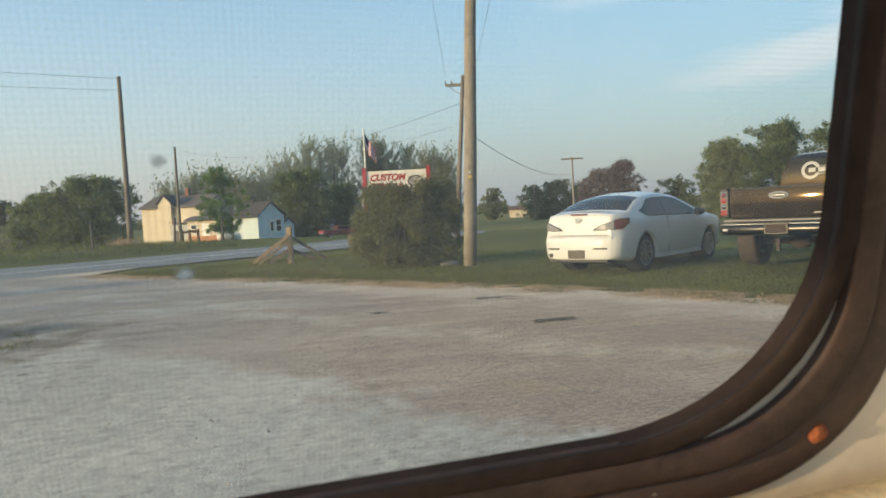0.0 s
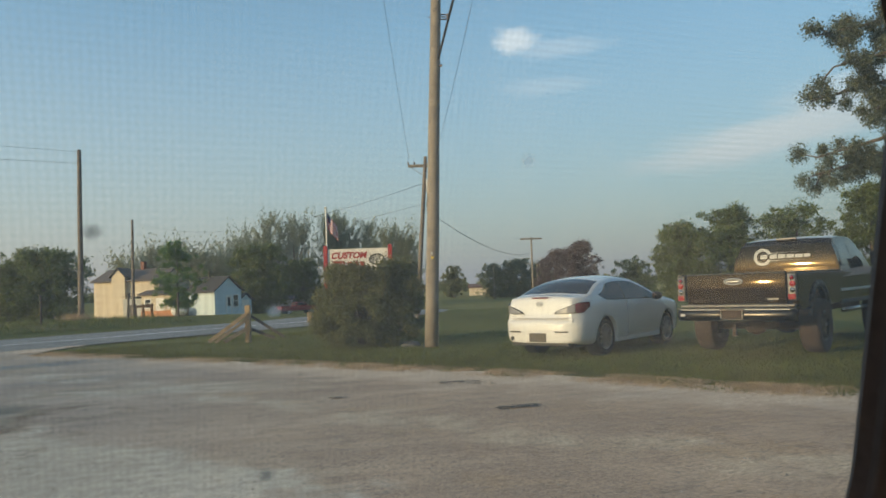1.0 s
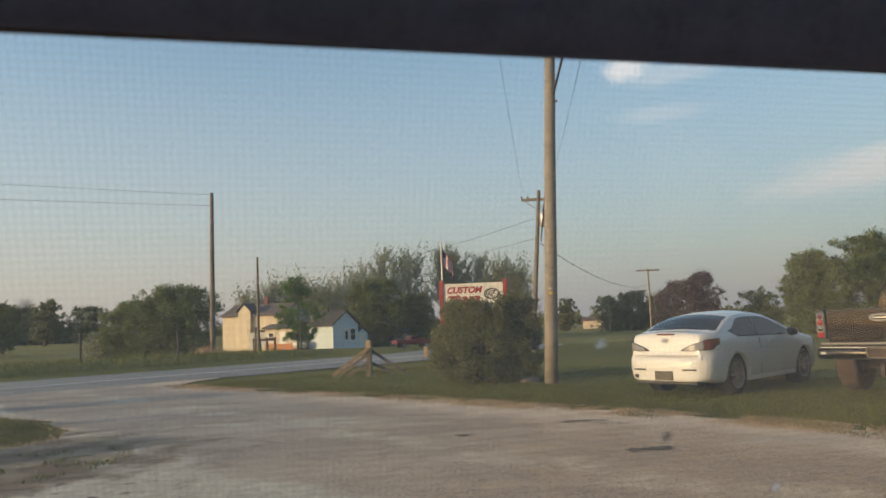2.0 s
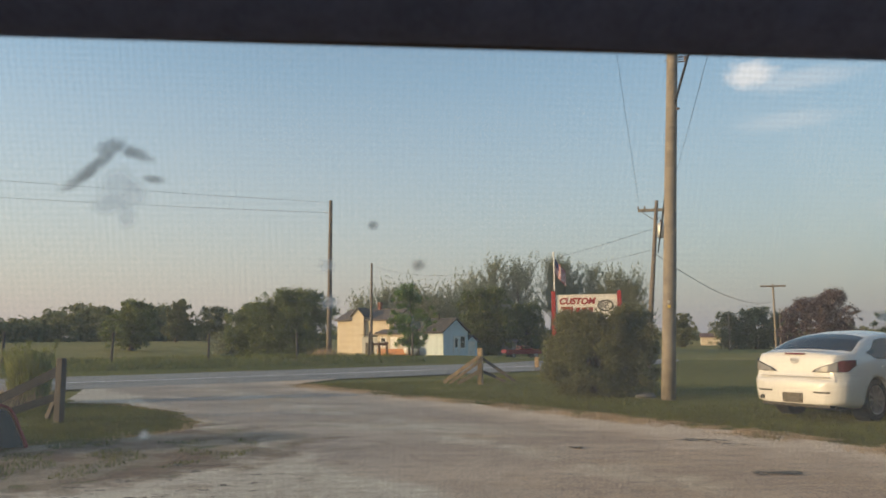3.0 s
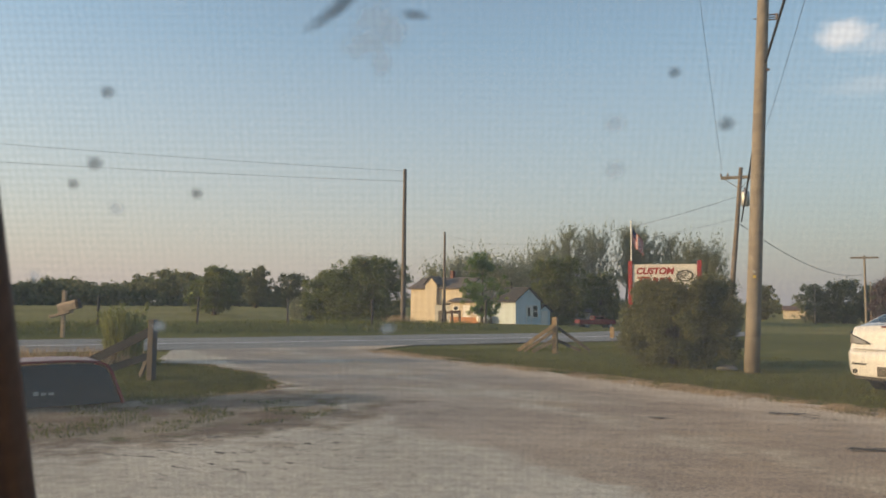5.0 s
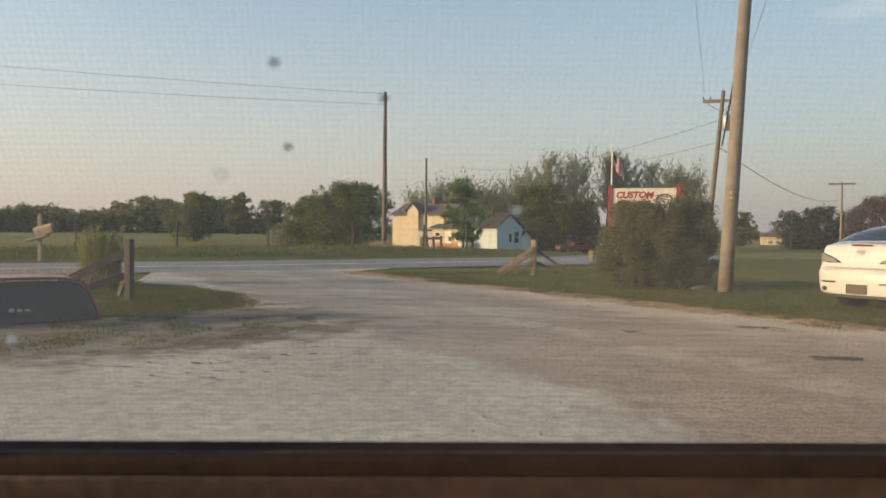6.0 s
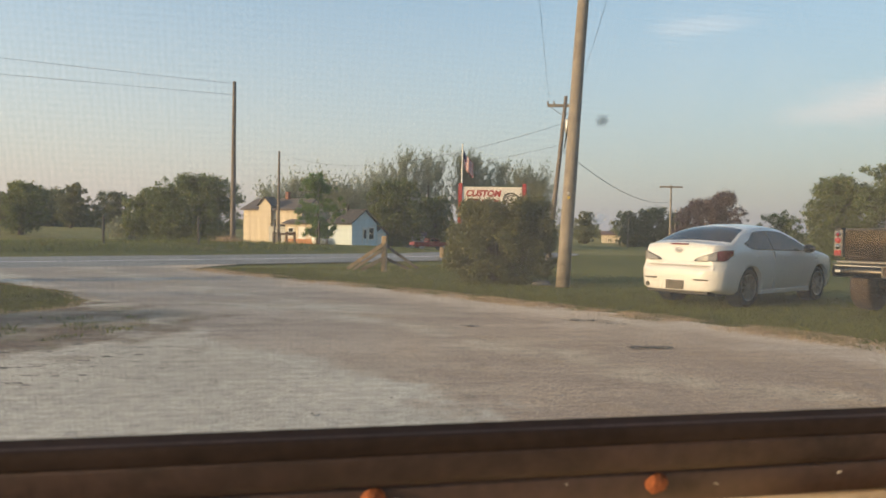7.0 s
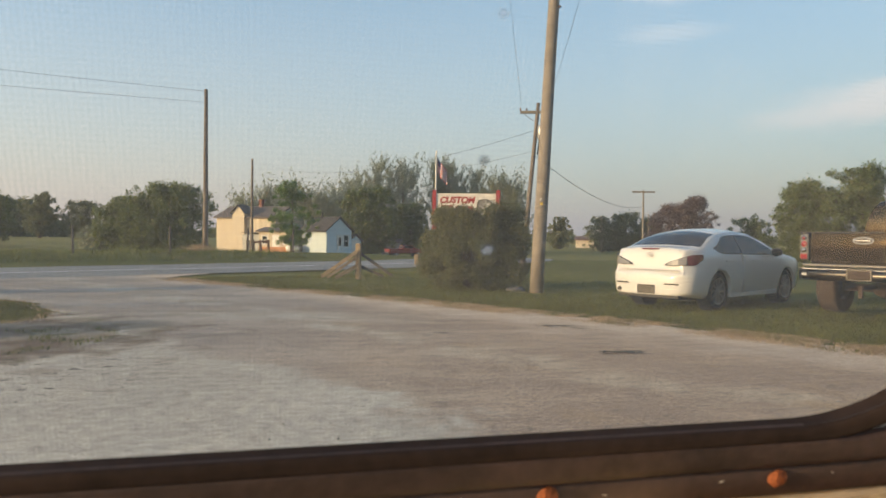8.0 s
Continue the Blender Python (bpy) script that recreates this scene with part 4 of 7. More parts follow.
def sedan():
    car = thing("sedan", pose(4.03, 15.0, 0.0, 0, 0, 46), "white four-door sedan parked on the grass", "car")
    bm = bmesh.new()
    xs = sorted({*np.linspace(-2.1, 2.29, 46).round(4).tolist(), *(x for x, _ in SEDAN_TOP), -2.25, -2.205, -2.18, -2.14})
    rings = []
    for x in xs:
        zt = interp(SEDAN_TOP, x)
        crown = 0.075 if -1.8 < x < 1.0 else 0.045
        ze = zt - crown
        zb = 0.2 + 0.06 * smooth01(1.75, 2.29, abs(x))
        half = [(0.0, zb), (sedan_hw(x, zb) * 0.93, zb)]
        half += [(sedan_hw(x, zb + (ze - zb) * k / 13), zb + (ze - zb) * k / 13) for k in range(1, 14)]
        yw = half[-1][0]
        half += [(yw * q, sedan_top(x, yw * q)) for q in (0.9, 0.75, 0.5, 0.25, 0.0)]
        ring = [bm.verts.new((x, y, z)) for y, z in half] + [bm.verts.new((x, -y, z)) for y, z in half[-2:0:-1]]
        rings.append(ring)
    for a, b in zip(rings, rings[1:]):
        for i in range(len(a)):
            bm.faces.new((a[i], b[i], b[(i + 1) % len(a)], a[(i + 1) % len(a)]))
    bm.faces.new(rings[0])
    bm.faces.new(rings[-1][::-1])
    bmesh.ops.recalc_face_normals(bm, faces=bm.faces)
    body = part("body", bm, M_CARWHITE, car, smooth=True)
    cutters = []
    for ax in (-1.29, 1.35):
        for s in (1, -1):
            c = bmesh.new()
            rod(c, (ax, s * 0.56, 0.33), (ax, s * 1.2, 0.33), 0.372, seg=32)
            ob = link_mesh("cutter", c, M_BLACK)
            ob.matrix_basis = car.matrix_basis
            cutters.append(ob)
    bpy.context.view_layer.update()
    cut(body, cutters)
    for ax in (-1.29, 1.35):
        for s in (1, -1):
            wheel(car, ax, s * 0.732, 0.318, 0.205, s, rim_r=0.74)
            bm = bmesh.new()
            lathe(bm, [(0.371, s * 0.565), (0.371, s * 0.80)], "y", 32, (ax, 0, 0.33))
            lathe(bm, [(0.371, s * 0.565), (0.0, s * 0.565)], "y", 32, (ax, 0, 0.33))
            part("wheel_arch_liner", bm, M_BLACK, car)

    def side_glass(name, x0, x1, s):
        """Glass on the flank: level sill, arched upper edge, rounded up at its rear end."""
        def at(a, b):
            x = x0 + (x1 - x0) * a
            low = 0.962 + 0.016 * (0.6 - x) + 0.075 * (1 - smooth01(-1.40, -1.16, x)) ** 2
            top = min(sedan_top(x, 0) - 0.122, 1.325)
            top = low + (top - low) * max(0.0, min(1.0, (x + 1.42) / 0.46)) ** 0.5
            z = low + max(top - low, 0.004) * b
            return (x, s * (sedan_hw(x, z) + 0.006), z)
        return part(name, sheet(bmesh.new(), 26, 6, at), M_SIDEGLASS, car, smooth=True)

    for s in (1, -1):
        side_glass("rear_side_window", -1.42, -0.485, s)
        side_glass("front_side_window", -0.475, 0.88, s)
        part("door_pillar", sheet(bmesh.new(), 1, 6, lambda a, b: (-0.50 + 0.05 * a, s * (sedan_hw(-0.48, 0.975 + 0.34 * b) + 0.008), 0.975 + 0.34 * b)), M_BLACK, car)
        part("window_trim", sheet(bmesh.new(), 30, 1, lambda a, b: (-1.2 + 2.06 * a, s * (sedan_hw(-1.2 + 2.06 * a, 0.965) + 0.004), 0.948 + 0.016 * (0.6 + 1.2 - 2.06 * a) + 0.018 * b)), M_BLACK, car)

    def rear_glass(a, b):
        x = -1.79 + 0.68 * b
        hw = sedan_hw(x, interp(SEDAN_TOP, x) - 0.075) * (0.93 - 0.03 * b)
        y = hw * (2 * a - 1)
        return (x, y, sedan_top(x, y) + 0.005)
    part("rear_window", sheet(bmesh.new(), 16, 8, rear_glass), M_DARKGLASS, car, smooth=True)

    def wind_glass(a, b):
        x = 1.04 - 0.80 * b
        hw = sedan_hw(x, interp(SEDAN_TOP, x) - 0.075) * 0.93
        y = hw * (2 * a - 1)
        return (x, y, sedan_top(x, y) + 0.005)
    part("windscreen", sheet(bmesh.new(), 14, 8, wind_glass), M_DARKGLASS, car, smooth=True)

    PATHL = [(-2.222, 0.34), (-2.222, 0.47), (-2.206, 0.60), (-2.15, 0.702), (-2.06, 0.757), (-1.96, 0.793), (-1.85, 0.824)]

    def lamp_at(s, a0, a1, e0, e1, out):
        """A strip of the lamp from a0 to a1 of its length, e0 to e1 of its height."""
        def at(a, b):
            q = a0 + (a1 - a0) * a
            k = q * (len(PATHL) - 1)
            i = min(int(k), len(PATHL) - 2)
            p = Vector(PATHL[i]).lerp(Vector(PATHL[i + 1]), k - i)
            lo = 0.775 + 0.012 * q + 0.09 * smooth01(0.72, 1.0, q)
            hi = 0.79 + 0.165 * min(1.0, q / 0.6) ** 0.75 + 0.02 * q
            z = lo + (hi - lo) * (e0 + (e1 - e0) * b)
            lean = 0.16 * (z - 0.86) * (1 - smooth01(0.4, 0.8, q))
            d = Vector((-1.0, 0.9 * smooth01(0.3, 0.9, q))).normalized() * out
            return (p.x + d.x + lean, s * (p.y + d.y), z)
        return at
    for s in (1, -1):
        lamp = part("tail_lamp", sheet(bmesh.new(), 24, 5, lamp_at(s, 0.0, 1.0, 0.0, 1.0, 0.006)), M_BLACK, car, "wrap-round tail lamp with dark rim", smooth=True)
        mod = lamp.modifiers.new("thick", "SOLIDIFY")
        mod.thickness, mod.offset = 0.04, 0
        part("red_lens", sheet(bmesh.new(), 14, 4, lamp_at(s, 0.52, 0.995, 0.03, 0.97, 0.032)), M_DARK_RED_LENS, lamp, smooth=True)
        part("reversing_lens", sheet(bmesh.new(), 10, 3, lamp_at(s, 0.07, 0.51, 0.08, 0.92, 0.030)), M_CLEAR_LENS, lamp, smooth=True)
    # bumper details
    def bumper_x(y):
        return float(np.interp(y, [w + 0.05 for _, w in SEDAN_W[:6]], [x for x, _ in SEDAN_W[:6]])) - 0.004 if y > 0.48 else -2.304

    part("plate_recess", cube(-2.303, -2.25, -0.20, 0.20, 0.268, 0.44, 0.004), M_CARWHITE, car)
    part("number_plate", cube(-2.314, -2.298, -0.178, 0.178, 0.275, 0.432, 0.004), M_PLATE, car, "dark number plate")
    for s in (1, -1):
        slot = part("bumper_slot", sheet(bmesh.new(), 10, 1, lambda a, b: (bumper_x(0.36 + 0.26 * a), s * (0.36 + 0.26 * a), 0.442 + 0.028 * b)), M_BLACK, car)
        slot.modifiers.new("thick", "SOLIDIFY").thickness = 0.012
        part("door_mirror", lathe(bmesh.new(), [(0.0, s * 0.0), (0.075, s * 0.03), (0.085, s * 0.10), (0.05, s * 0.19), (0, s * 0.2)], "y", 14, (0.66, s * 0.86, 1.0)), M_BLACK, car, "dark door mirror", smooth=True)
        for x in (-1.12, -0.12):
            part("door_handle", cube(x, x + 0.19, s * 0.873 - 0.012, s * 0.873 + 0.018, 0.84, 0.868, 0.008), M_CARWHITE, car)
        part("door_seam", prism(bmesh.new(), [(-0.483, 0.30), (-0.478, 0.30), (-0.478, 0.95), (-0.483, 0.95)], s * 0.80, s * 0.8775), M_SEAM, car)
        part("sill", cube(-0.9, 0.95, s * 0.80 - 0.05, s * 0.80 + 0.055, 0.19, 0.27, 0.02), M_CARWHITE, car)
    part("brake_light", cube(-2.19, -2.12, -0.17, 0.17, 1.05, 1.078, 0.008), M_DARK_RED_LENS, car, "slim red high-level brake light")
    part("lid_seam", cube(-2.262, -2.15, -0.60, 0.60, 0.690, 0.699), M_SEAM, car)
    part("lower_lip", cube(-2.25, -2.1, -0.60, 0.60, 0.205, 0.262, 0.01), M_BLACK, car)
    bm = bmesh.new()
    for k in range(24):
        a0, a1 = 2 * math.pi * k / 24, 2 * math.pi * (k + 1) / 24
        rod(bm, (-2.212, 0.065 * math.cos(a0), 0.955 + 0.042 * math.sin(a0)), (-2.212, 0.065 * math.cos(a1), 0.955 + 0.042 * math.sin(a1)), 0.005, seg=6)
    for s in (1, -1):
        rod(bm, (-2.212, 0, 0.945), (-2.212, s * 0.055, 0.972), 0.007, seg=6)
    part("badge", bm, M_STEEL, car, "round chrome badge")
    part("script_bar", cube(-2.222, -2.19, 0.48, 0.58, 0.768, 0.782, 0.002), M_CHROME, car)
    part("exhaust", rod(bmesh.new(), (-2.31, 0.56, 0.335), (-2.0, 0.56, 0.335), 0.038, seg=16), M_BLACK, car)
    part("underbody", cube(-2.0, 2.0, -0.6, 0.6, 0.16, 0.26, 0.03), M_BLACK, car)
    return car


sedan()

TX0 = -3.12


def truck():
    """Lifted crew-cab pickup; x ahead, the tailgate at TX0."""
    t = thing("pickup_truck", pose(7.60, 14.08, 0.0, 0, 0, 45) @ Matrix.Scale(0.965, 4), "lifted dark brown crew-cab pickup with chrome bumper", "truck")
    W = 1.0
    # bed
    bm = bmesh.new()
    for s in (1, -1):
        o = [(TX0 + 0.06, 0.88), (TX0 + 0.02, 1.2), (TX0 + 0.03, 1.40), (-0.42, 1.40), (-0.42, 0.82), (-1.35, 0.80), (TX0 + 0.3, 0.80)]
        prism(bm, o, s * (W - 0.09), s * W)
    box(bm, TX0 + 0.1, -0.42, -W + 0.05, W - 0.05, 0.86, 0.95)
    box(bm, -0.49, -0.42, -W + 0.05, W - 0.05, 0.86, 1.39)
    bmesh.ops.bevel(bm, geom=list(bm.edges), offset=0.015, segments=2, affect="EDGES")
    bed = part("bed", bm, M_TRUCK, t)
    cutters = []
    for s in (1, -1):
        c = bmesh.new()
        rod(c, (-1.86, s * 0.6, 0.62), (-1.86, s * 1.3, 0.62), 0.54, seg=32)
        ob = link_mesh("cutter", c, M_BLACK)
        ob.matrix_basis = t.matrix_basis
        cutters.append(ob)
    bpy.context.view_layer.update()
    cut(bed, cutters)
    for s in (1, -1):
        part("bed_rail_cap", cube(TX0 + 0.02, -0.42, s * (W - 0.045) - 0.06, s * (W - 0.045) + 0.06, 1.402, 1.43, 0.012), M_BLACK, t)
        arch = bmesh.new()
        for k in range(14):
            a0, a1 = math.pi * (k / 14), math.pi * ((k + 1) / 14)
            rod(arch, (-1.86 + 0.56 * math.cos(a0), s * 1.0, 0.66 + 0.56 * math.sin(a0)), (-1.86 + 0.56 * math.cos(a1), s * 1.0, 0.66 + 0.56 * math.sin(a1)), 0.045, seg=8)
        part("wheel_arch_flare", arch, M_BLACK, t, smooth=True)
    # tailgate
    gb = sheet(bmesh.new(), 24, 16, lambda a, c: (TX0 + 0.012 - 0.022 * (1 - (2 * c - 1) ** 2) - 0.0235 * (1 - (2 * a - 1) ** 2), (2 * a - 1) * -0.83, 0.90 + 0.50 * c))
    box(gb, TX0 + 0.014, TX0 + 0.09, -0.83, 0.83, 0.90, 1.40)
    gate = part("tailgate", gb, M_TRUCK, t, smooth=True)
    part("spoiler_cap", cube(TX0 - 0.012, TX0 + 0.10, -0.83, 0.83, 1.402, 1.43, 0.012), M_BLACK, gate)
    h = bmesh.new()
    for k in range(20):
        a0, a1 = 2 * math.pi * k / 20, 2 * math.pi * (k + 1) / 20
        rod(h, (TX0 - 0.03, 0.15 * math.cos(a0), 1.285 + 0.047 * math.sin(a0)), (TX0 - 0.03, 0.15 * math.cos(a1), 1.285 + 0.047 * math.sin(a1)), 0.017, seg=6)
    box(h, TX0 - 0.056, TX0, -0.11, 0.11, 1.275, 1.297, 0.004)
    part("tailgate_handle", h, M_STEEL, gate, "oval chrome handle", smooth=True)
    part("name_bar", cube(TX0 - 0.022, TX0 + 0.01, 0.48, 0.76, 0.955, 0.98), M_UNDER, gate)
    part("badge_bar", cube(TX0 - 0.022, TX0 + 0.01, -0.72, -0.54, 0.965, 0.995), M_BADGE, gate)
    part("lower_trim", cube(TX0 - 0.01, TX0 + 0.08, -0.96, 0.96, 0.85, 0.892, 0.012), M_BADGE, t, "dull bright trim strip")
    for s in (1, -1):
        lamp = part("tail_lamp", cube(TX0 - 0.012, TX0 + 0.16, s * 0.935 - 0.055, s * 0.935 + 0.07, 0.965, 1.385, 0.02), M_LAMP_SILVER, t, "tall clear tail lamp with round red lenses")
        part("lower_lens", cube(TX0 - 0.02, TX0 + 0.12, s * 0.935 - 0.05, s * 0.935 + 0.065, 0.972, 1.06, 0.012), M_RED_LENS, lamp)
        for z, r, mat in ((1.325, 0.044, M_CHROME), (1.325, 0.03, M_RED_LENS), (1.225, 0.05, M_RED_LENS), (1.12, 0.044, M_CHROME)):
            part("round_lens", lathe(bmesh.new(), [(r, 0.02), (r, 0.0), (r * 0.8, -0.008 - (0.05 - r) * 0.4), (0.0, -0.012 - (0.05 - r) * 0.4)], "x", 16, (TX0 - 0.014, s * 0.94, z)), mat, lamp, smooth=True)
        part("dark_rim", cube(TX0 - 0.004, TX0 + 0.14, s * 0.93 - 0.066, s * 0.93 + 0.066, 0.95, 1.40, 0.01), M_BLACK, lamp)
    # rear bumper
    b = bmesh.new()
    sheet(b, 24, 8, lambda a, c: (TX0 - 0.16 + 0.10 * (2 * a - 1) ** 4 + 0.05 * (2 * c - 1) ** 2, (2 * a - 1) * 1.0, 0.62 + 0.2 * c))
    bumper = part("rear_bumper", b, M_BUMPER, t, "dull chrome step bumper", smooth=True)
    mod = bumper.modifiers.new("thick", "SOLIDIFY")
    mod.thickness, mod.offset = 0.05, 1
    part("bright_edge", cube(TX0 - 0.128, TX0 - 0.10, -0.92, 0.92, 0.806, 0.817, 0.003), M_STEEL, bumper)
    part("step_pad", cube(TX0 - 0.13, TX0 - 0.0, -0.98, 0.98, 0.818, 0.836, 0.005), M_BLACK, bumper)
    part("number_plate", cube(TX0 - 0.185, TX0 - 0.165, -0.16, 0.16, 0.67, 0.80, 0.004), M_UNDER, bumper, "dark number plate in a chrome frame")
    f = bmesh.new()
    for y0, y1, z0, z1 in ((-0.19, 0.19, 0.805, 0.825), (-0.19, 0.19, 0.645, 0.665), (-0.19, -0.165, 0.645, 0.825), (0.165, 0.19, 0.645, 0.825)):
        box(f, TX0 - 0.192, TX0 - 0.168, y0, y1, z0, z1)
    part("plate_frame", f, M_CHROME, bumper)
    part("reflector", cube(TX0 - 0.135, TX0 - 0.118, 0.84, 0.92, 0.70, 0.74), M_DECAL, bumper)
    # cab
    CB = [(-0.92, 0.85), (-0.93, 1.42), (-0.925, 1.50), (-0.902, 1.73), (-0.835, 1.96), (-0.62, 2.08), (-0.2, 2.13), (0.6, 2.12), (0.85, 2.06), (1.55, 1.50), (1.6, 0.85)]

    def cab_y(z):
        return W - 0.01 - 0.17 * smooth01(1.45, 2.2, z)
    bm = bmesh.new()
    prof = []
    for (xa, za), (xb, zb) in zip(CB, CB[1:]):
        prof += [(xa + (xb - xa) * k / 4, za + (zb - za) * k / 4) for k in range(4)]
    prof.append(CB[-1])
    rows = []
    for x, z in prof:
        y = cab_y(z)
        rows.append([bm.verts.new((x - 0.0145 * (1 - q * q) * smooth01(-0.5, -0.8, x), y * q, z - 0.03 * abs(q) ** 3 * (z > 1.9))) for q in (-1, -0.97, -0.8, -0.4, 0, 0.4, 0.8, 0.97, 1)])
    for a, b in zip(rows, rows[1:]):
        for i in range(8):
            bm.faces.new((a[i], a[i + 1], b[i + 1], b[i]))
    for i in (0, -1):
        ring = [r[i] for r in rows]
        n = len(ring) // 2
        for k in range(n):
            q = (ring[k], ring[k + 1], ring[-2 - k], ring[-1 - k])
            if len({v.index if v.index >= 0 else id(v) for v in q}) == 4 and len(set(q)) == 4:
                bm.faces.new(q)
            elif len(set(q)) == 3:
                bm.faces.new(list(dict.fromkeys(q)))
    bmesh.ops.recalc_face_normals(bm, faces=bm.faces)
    cab = part("cab", bm, M_TRUCK, t, smooth=False)
    cab.location.x = 0.53

    def back_glass(a, b):
        z = 1.50 + 0.46 * b
        x = -0.925 + 0.46 * (0.01 * b + 0.185 * b * b)
        return (x - 0.006 - 0.0145 * (1 - (2 * a - 1) ** 2), (2 * a - 1) * (cab_y(z) - 0.03 - 0.04 * b), z)
    glass = part("rear_window", sheet(bmesh.new(), 20, 14, back_glass), M_SUNSETGLASS, cab, smooth=True)
    # decal: ring and bars on the glass
    dm = bmesh.new()
    def at(y, z):
        b = (z - 1.5) / 0.46
        q = y / (cab_y(z) - 0.03 - 0.04 * b)
        return Vector((-0.925 + 0.46 * (0.01 * b + 0.185 * b * b) - 0.012 - 0.0145 * (1 - q * q), y, z))
    for k in range(3, 24):
        a0, a1 = 2 * math.pi * k / 24 - 0.4, 2 * math.pi * (k + 1) / 24 - 0.4
        q = [at(0.40 - r * math.cos(a), 1.735 + r * math.sin(a)) for r, a in ((0.115, a0), (0.175, a0), (0.175, a1), (0.115, a1))]
        dm.faces.new([dm.verts.new(p) for p in q])
    for y0, y1, z0, z1 in ((0.44, 0.31, 1.69, 1.78), (0.26, 0.12, 1.69, 1.78), (0.1, -0.04, 1.692, 1.776), (-0.06, -0.2, 1.694, 1.772), (-0.22, -0.36, 1.696, 1.768), (-0.38, -0.5, 1.698, 1.764), (0.26, -0.34, 1.65, 1.662), (0.26, -0.28, 1.80, 1.812)):
        dm.faces.new([dm.verts.new(at(*p)) for p in ((y0, z0), (y1, z0 + 0.01), (y1, z1), (y0, z1))])
    part("window_decal", dm, M_DECAL, glass, "white round emblem and bar decal")
    for s in (1, -1):
        for x0, x1, d0, d1 in ((-0.72, 0.12, 0.06, 0.0), (0.18, 1.42, 0.0, 0.52)):
            part("side_window", sheet(bmesh.new(), 6, 4, lambda a, b: (x0 + (x1 - x0) * a + (d0 * (1 - a) - d1 * a) * b, s * (cab_y(1.53 + 0.44 * b) + 0.006), 1.53 + 0.44 * b)), M_SUNSETGLASS, cab)
        part("door_handle", cube(-0.5, -0.3, s * 1.0 - 0.02, s * 1.0 + 0.02, 1.36, 1.40, 0.01), M_CHROME, cab)
        part("side_step", rod(bmesh.new(), (-0.32, s * 1.0, 0.66), (1.93, s * 1.0, 0.66), 0.045, seg=12), M_CHROME, t, "chrome tube side step", smooth=True)
        part("rocker", cube(-0.37, 2.13, s * 0.97 - 0.04, s * 0.97 + 0.02, 0.78, 0.86, 0.015), M_BLACK, t)
        part("body_moulding", cube(-0.9, 1.55, s * 1.0 - 0.01, s * 1.0 + 0.012, 1.02, 1.07, 0.008), M_STEEL, cab)
        part("door_mirror", cube(1.25, 1.42, s * 1.18 - 0.11, s * 1.18 + 0.11, 1.5, 1.8, 0.03), M_BLACK, cab)
    part("cargo_light", cube(-0.70, -0.60, -0.19, 0.19, 2.07, 2.105, 0.01), M_CLEAR_LENS, cab, "clear high-level cargo light")
    # nose
    bm = bmesh.new()
    prism(bm, [(2.08, 0.85), (2.08, 1.5), (2.73, 1.46), (3.53, 1.38), (3.63, 1.3), (3.65, 0.85)], -W + 0.03, W - 0.03)
    bmesh.ops.bevel(bm, geom=list(bm.edges), offset=0.05, segments=3, affect="EDGES")
    part("nose", bm, M_TRUCK, t)
    part("front_bumper", cube(3.63, 3.83, -1.0, 1.0, 0.7, 0.95, 0.05), M_CHROME, t)
    part("chassis", cube(-2.9, 3.53, -0.45, 0.45, 0.60, 0.80, 0.03), M_UNDER, t, "rusty chassis and axles")
    part("rear_axle", rod(bmesh.new(), (-1.86, -0.75, 0.46), (-1.86, 0.75, 0.46), 0.07), M_UNDER, t)
    part("differential", lathe(bmesh.new(), [(0.0, -0.2), (0.12, -0.15), (0.18, 0), (0.12, 0.15), (0, 0.2)], "y", 16, (-1.86, 0.1, 0.46)), M_UNDER, t, smooth=True)
    part("tow_hitch", cube(TX0 - 0.12, -2.6, -0.035, 0.035, 0.50, 0.57, 0.005), M_UNDER, t)
    part("hitch_drop", cube(TX0 - 0.12, TX0 - 0.06, -0.03, 0.03, 0.36, 0.57, 0.005), M_UNDER, t)
    part("exhaust", rod(bmesh.new(), (-2.95, -0.62, 0.60), (-2.0, -0.55, 0.62), 0.05), M_UNDER, t)
    for ax in (-1.86, 2.63):
        for s in (1, -1):
            wheel(t, ax, s * 0.92, 0.47, 0.34, s, M_TYRE_MUD, 8, 0.55, M_BUMPER)
    return t


truck()


# ---- trees and bushes ----
def leaf_cloud(name, centres, radii, count, size, mat, parent, seed, shell_bias=0.55, flat=1.0, squash=(1, 1, 1)):
    """Many small bent leaves round the given clump centres."""
    rs = np.random.RandomState(seed)
    centres, radii = np.array(centres, float), np.array(radii, float)
    w = radii ** 2
    pick = rs.choice(len(centres), count, p=w / w.sum())
    d = rs.normal(size=(count, 3))
    d /= np.linalg.norm(d, axis=1)[:, None]
    rad = radii[pick] * (shell_bias + (1 - shell_bias) * rs.rand(count)) * (0.75 + 0.5 * rs.rand(count))
    pos = centres[pick] + d * rad[:, None] * np.array(squash)
    n = d * 0.6 + rs.normal(size=(count, 3)) * 0.7
    n[:, 2] = n[:, 2] * flat + 0.25
    n /= np.linalg.norm(n, axis=1)[:, None]
    a = np.cross(n, rs.normal(size=(count, 3)))
    a /= np.linalg.norm(a, axis=1)[:, None]
    b = np.cross(n, a)
    s = size * (0.6 + 0.8 * rs.rand(count))[:, None]
    v = np.stack([pos - a * s, pos - b * s * 0.55 + n * s * 0.15, pos + a * s, pos + b * s * 0.55 + n * s * 0.15], 1).reshape(-1, 3)
    f = np.arange(count * 4).reshape(-1, 4)
    return raw(name, v.tolist(), f.tolist(), mat, parent)


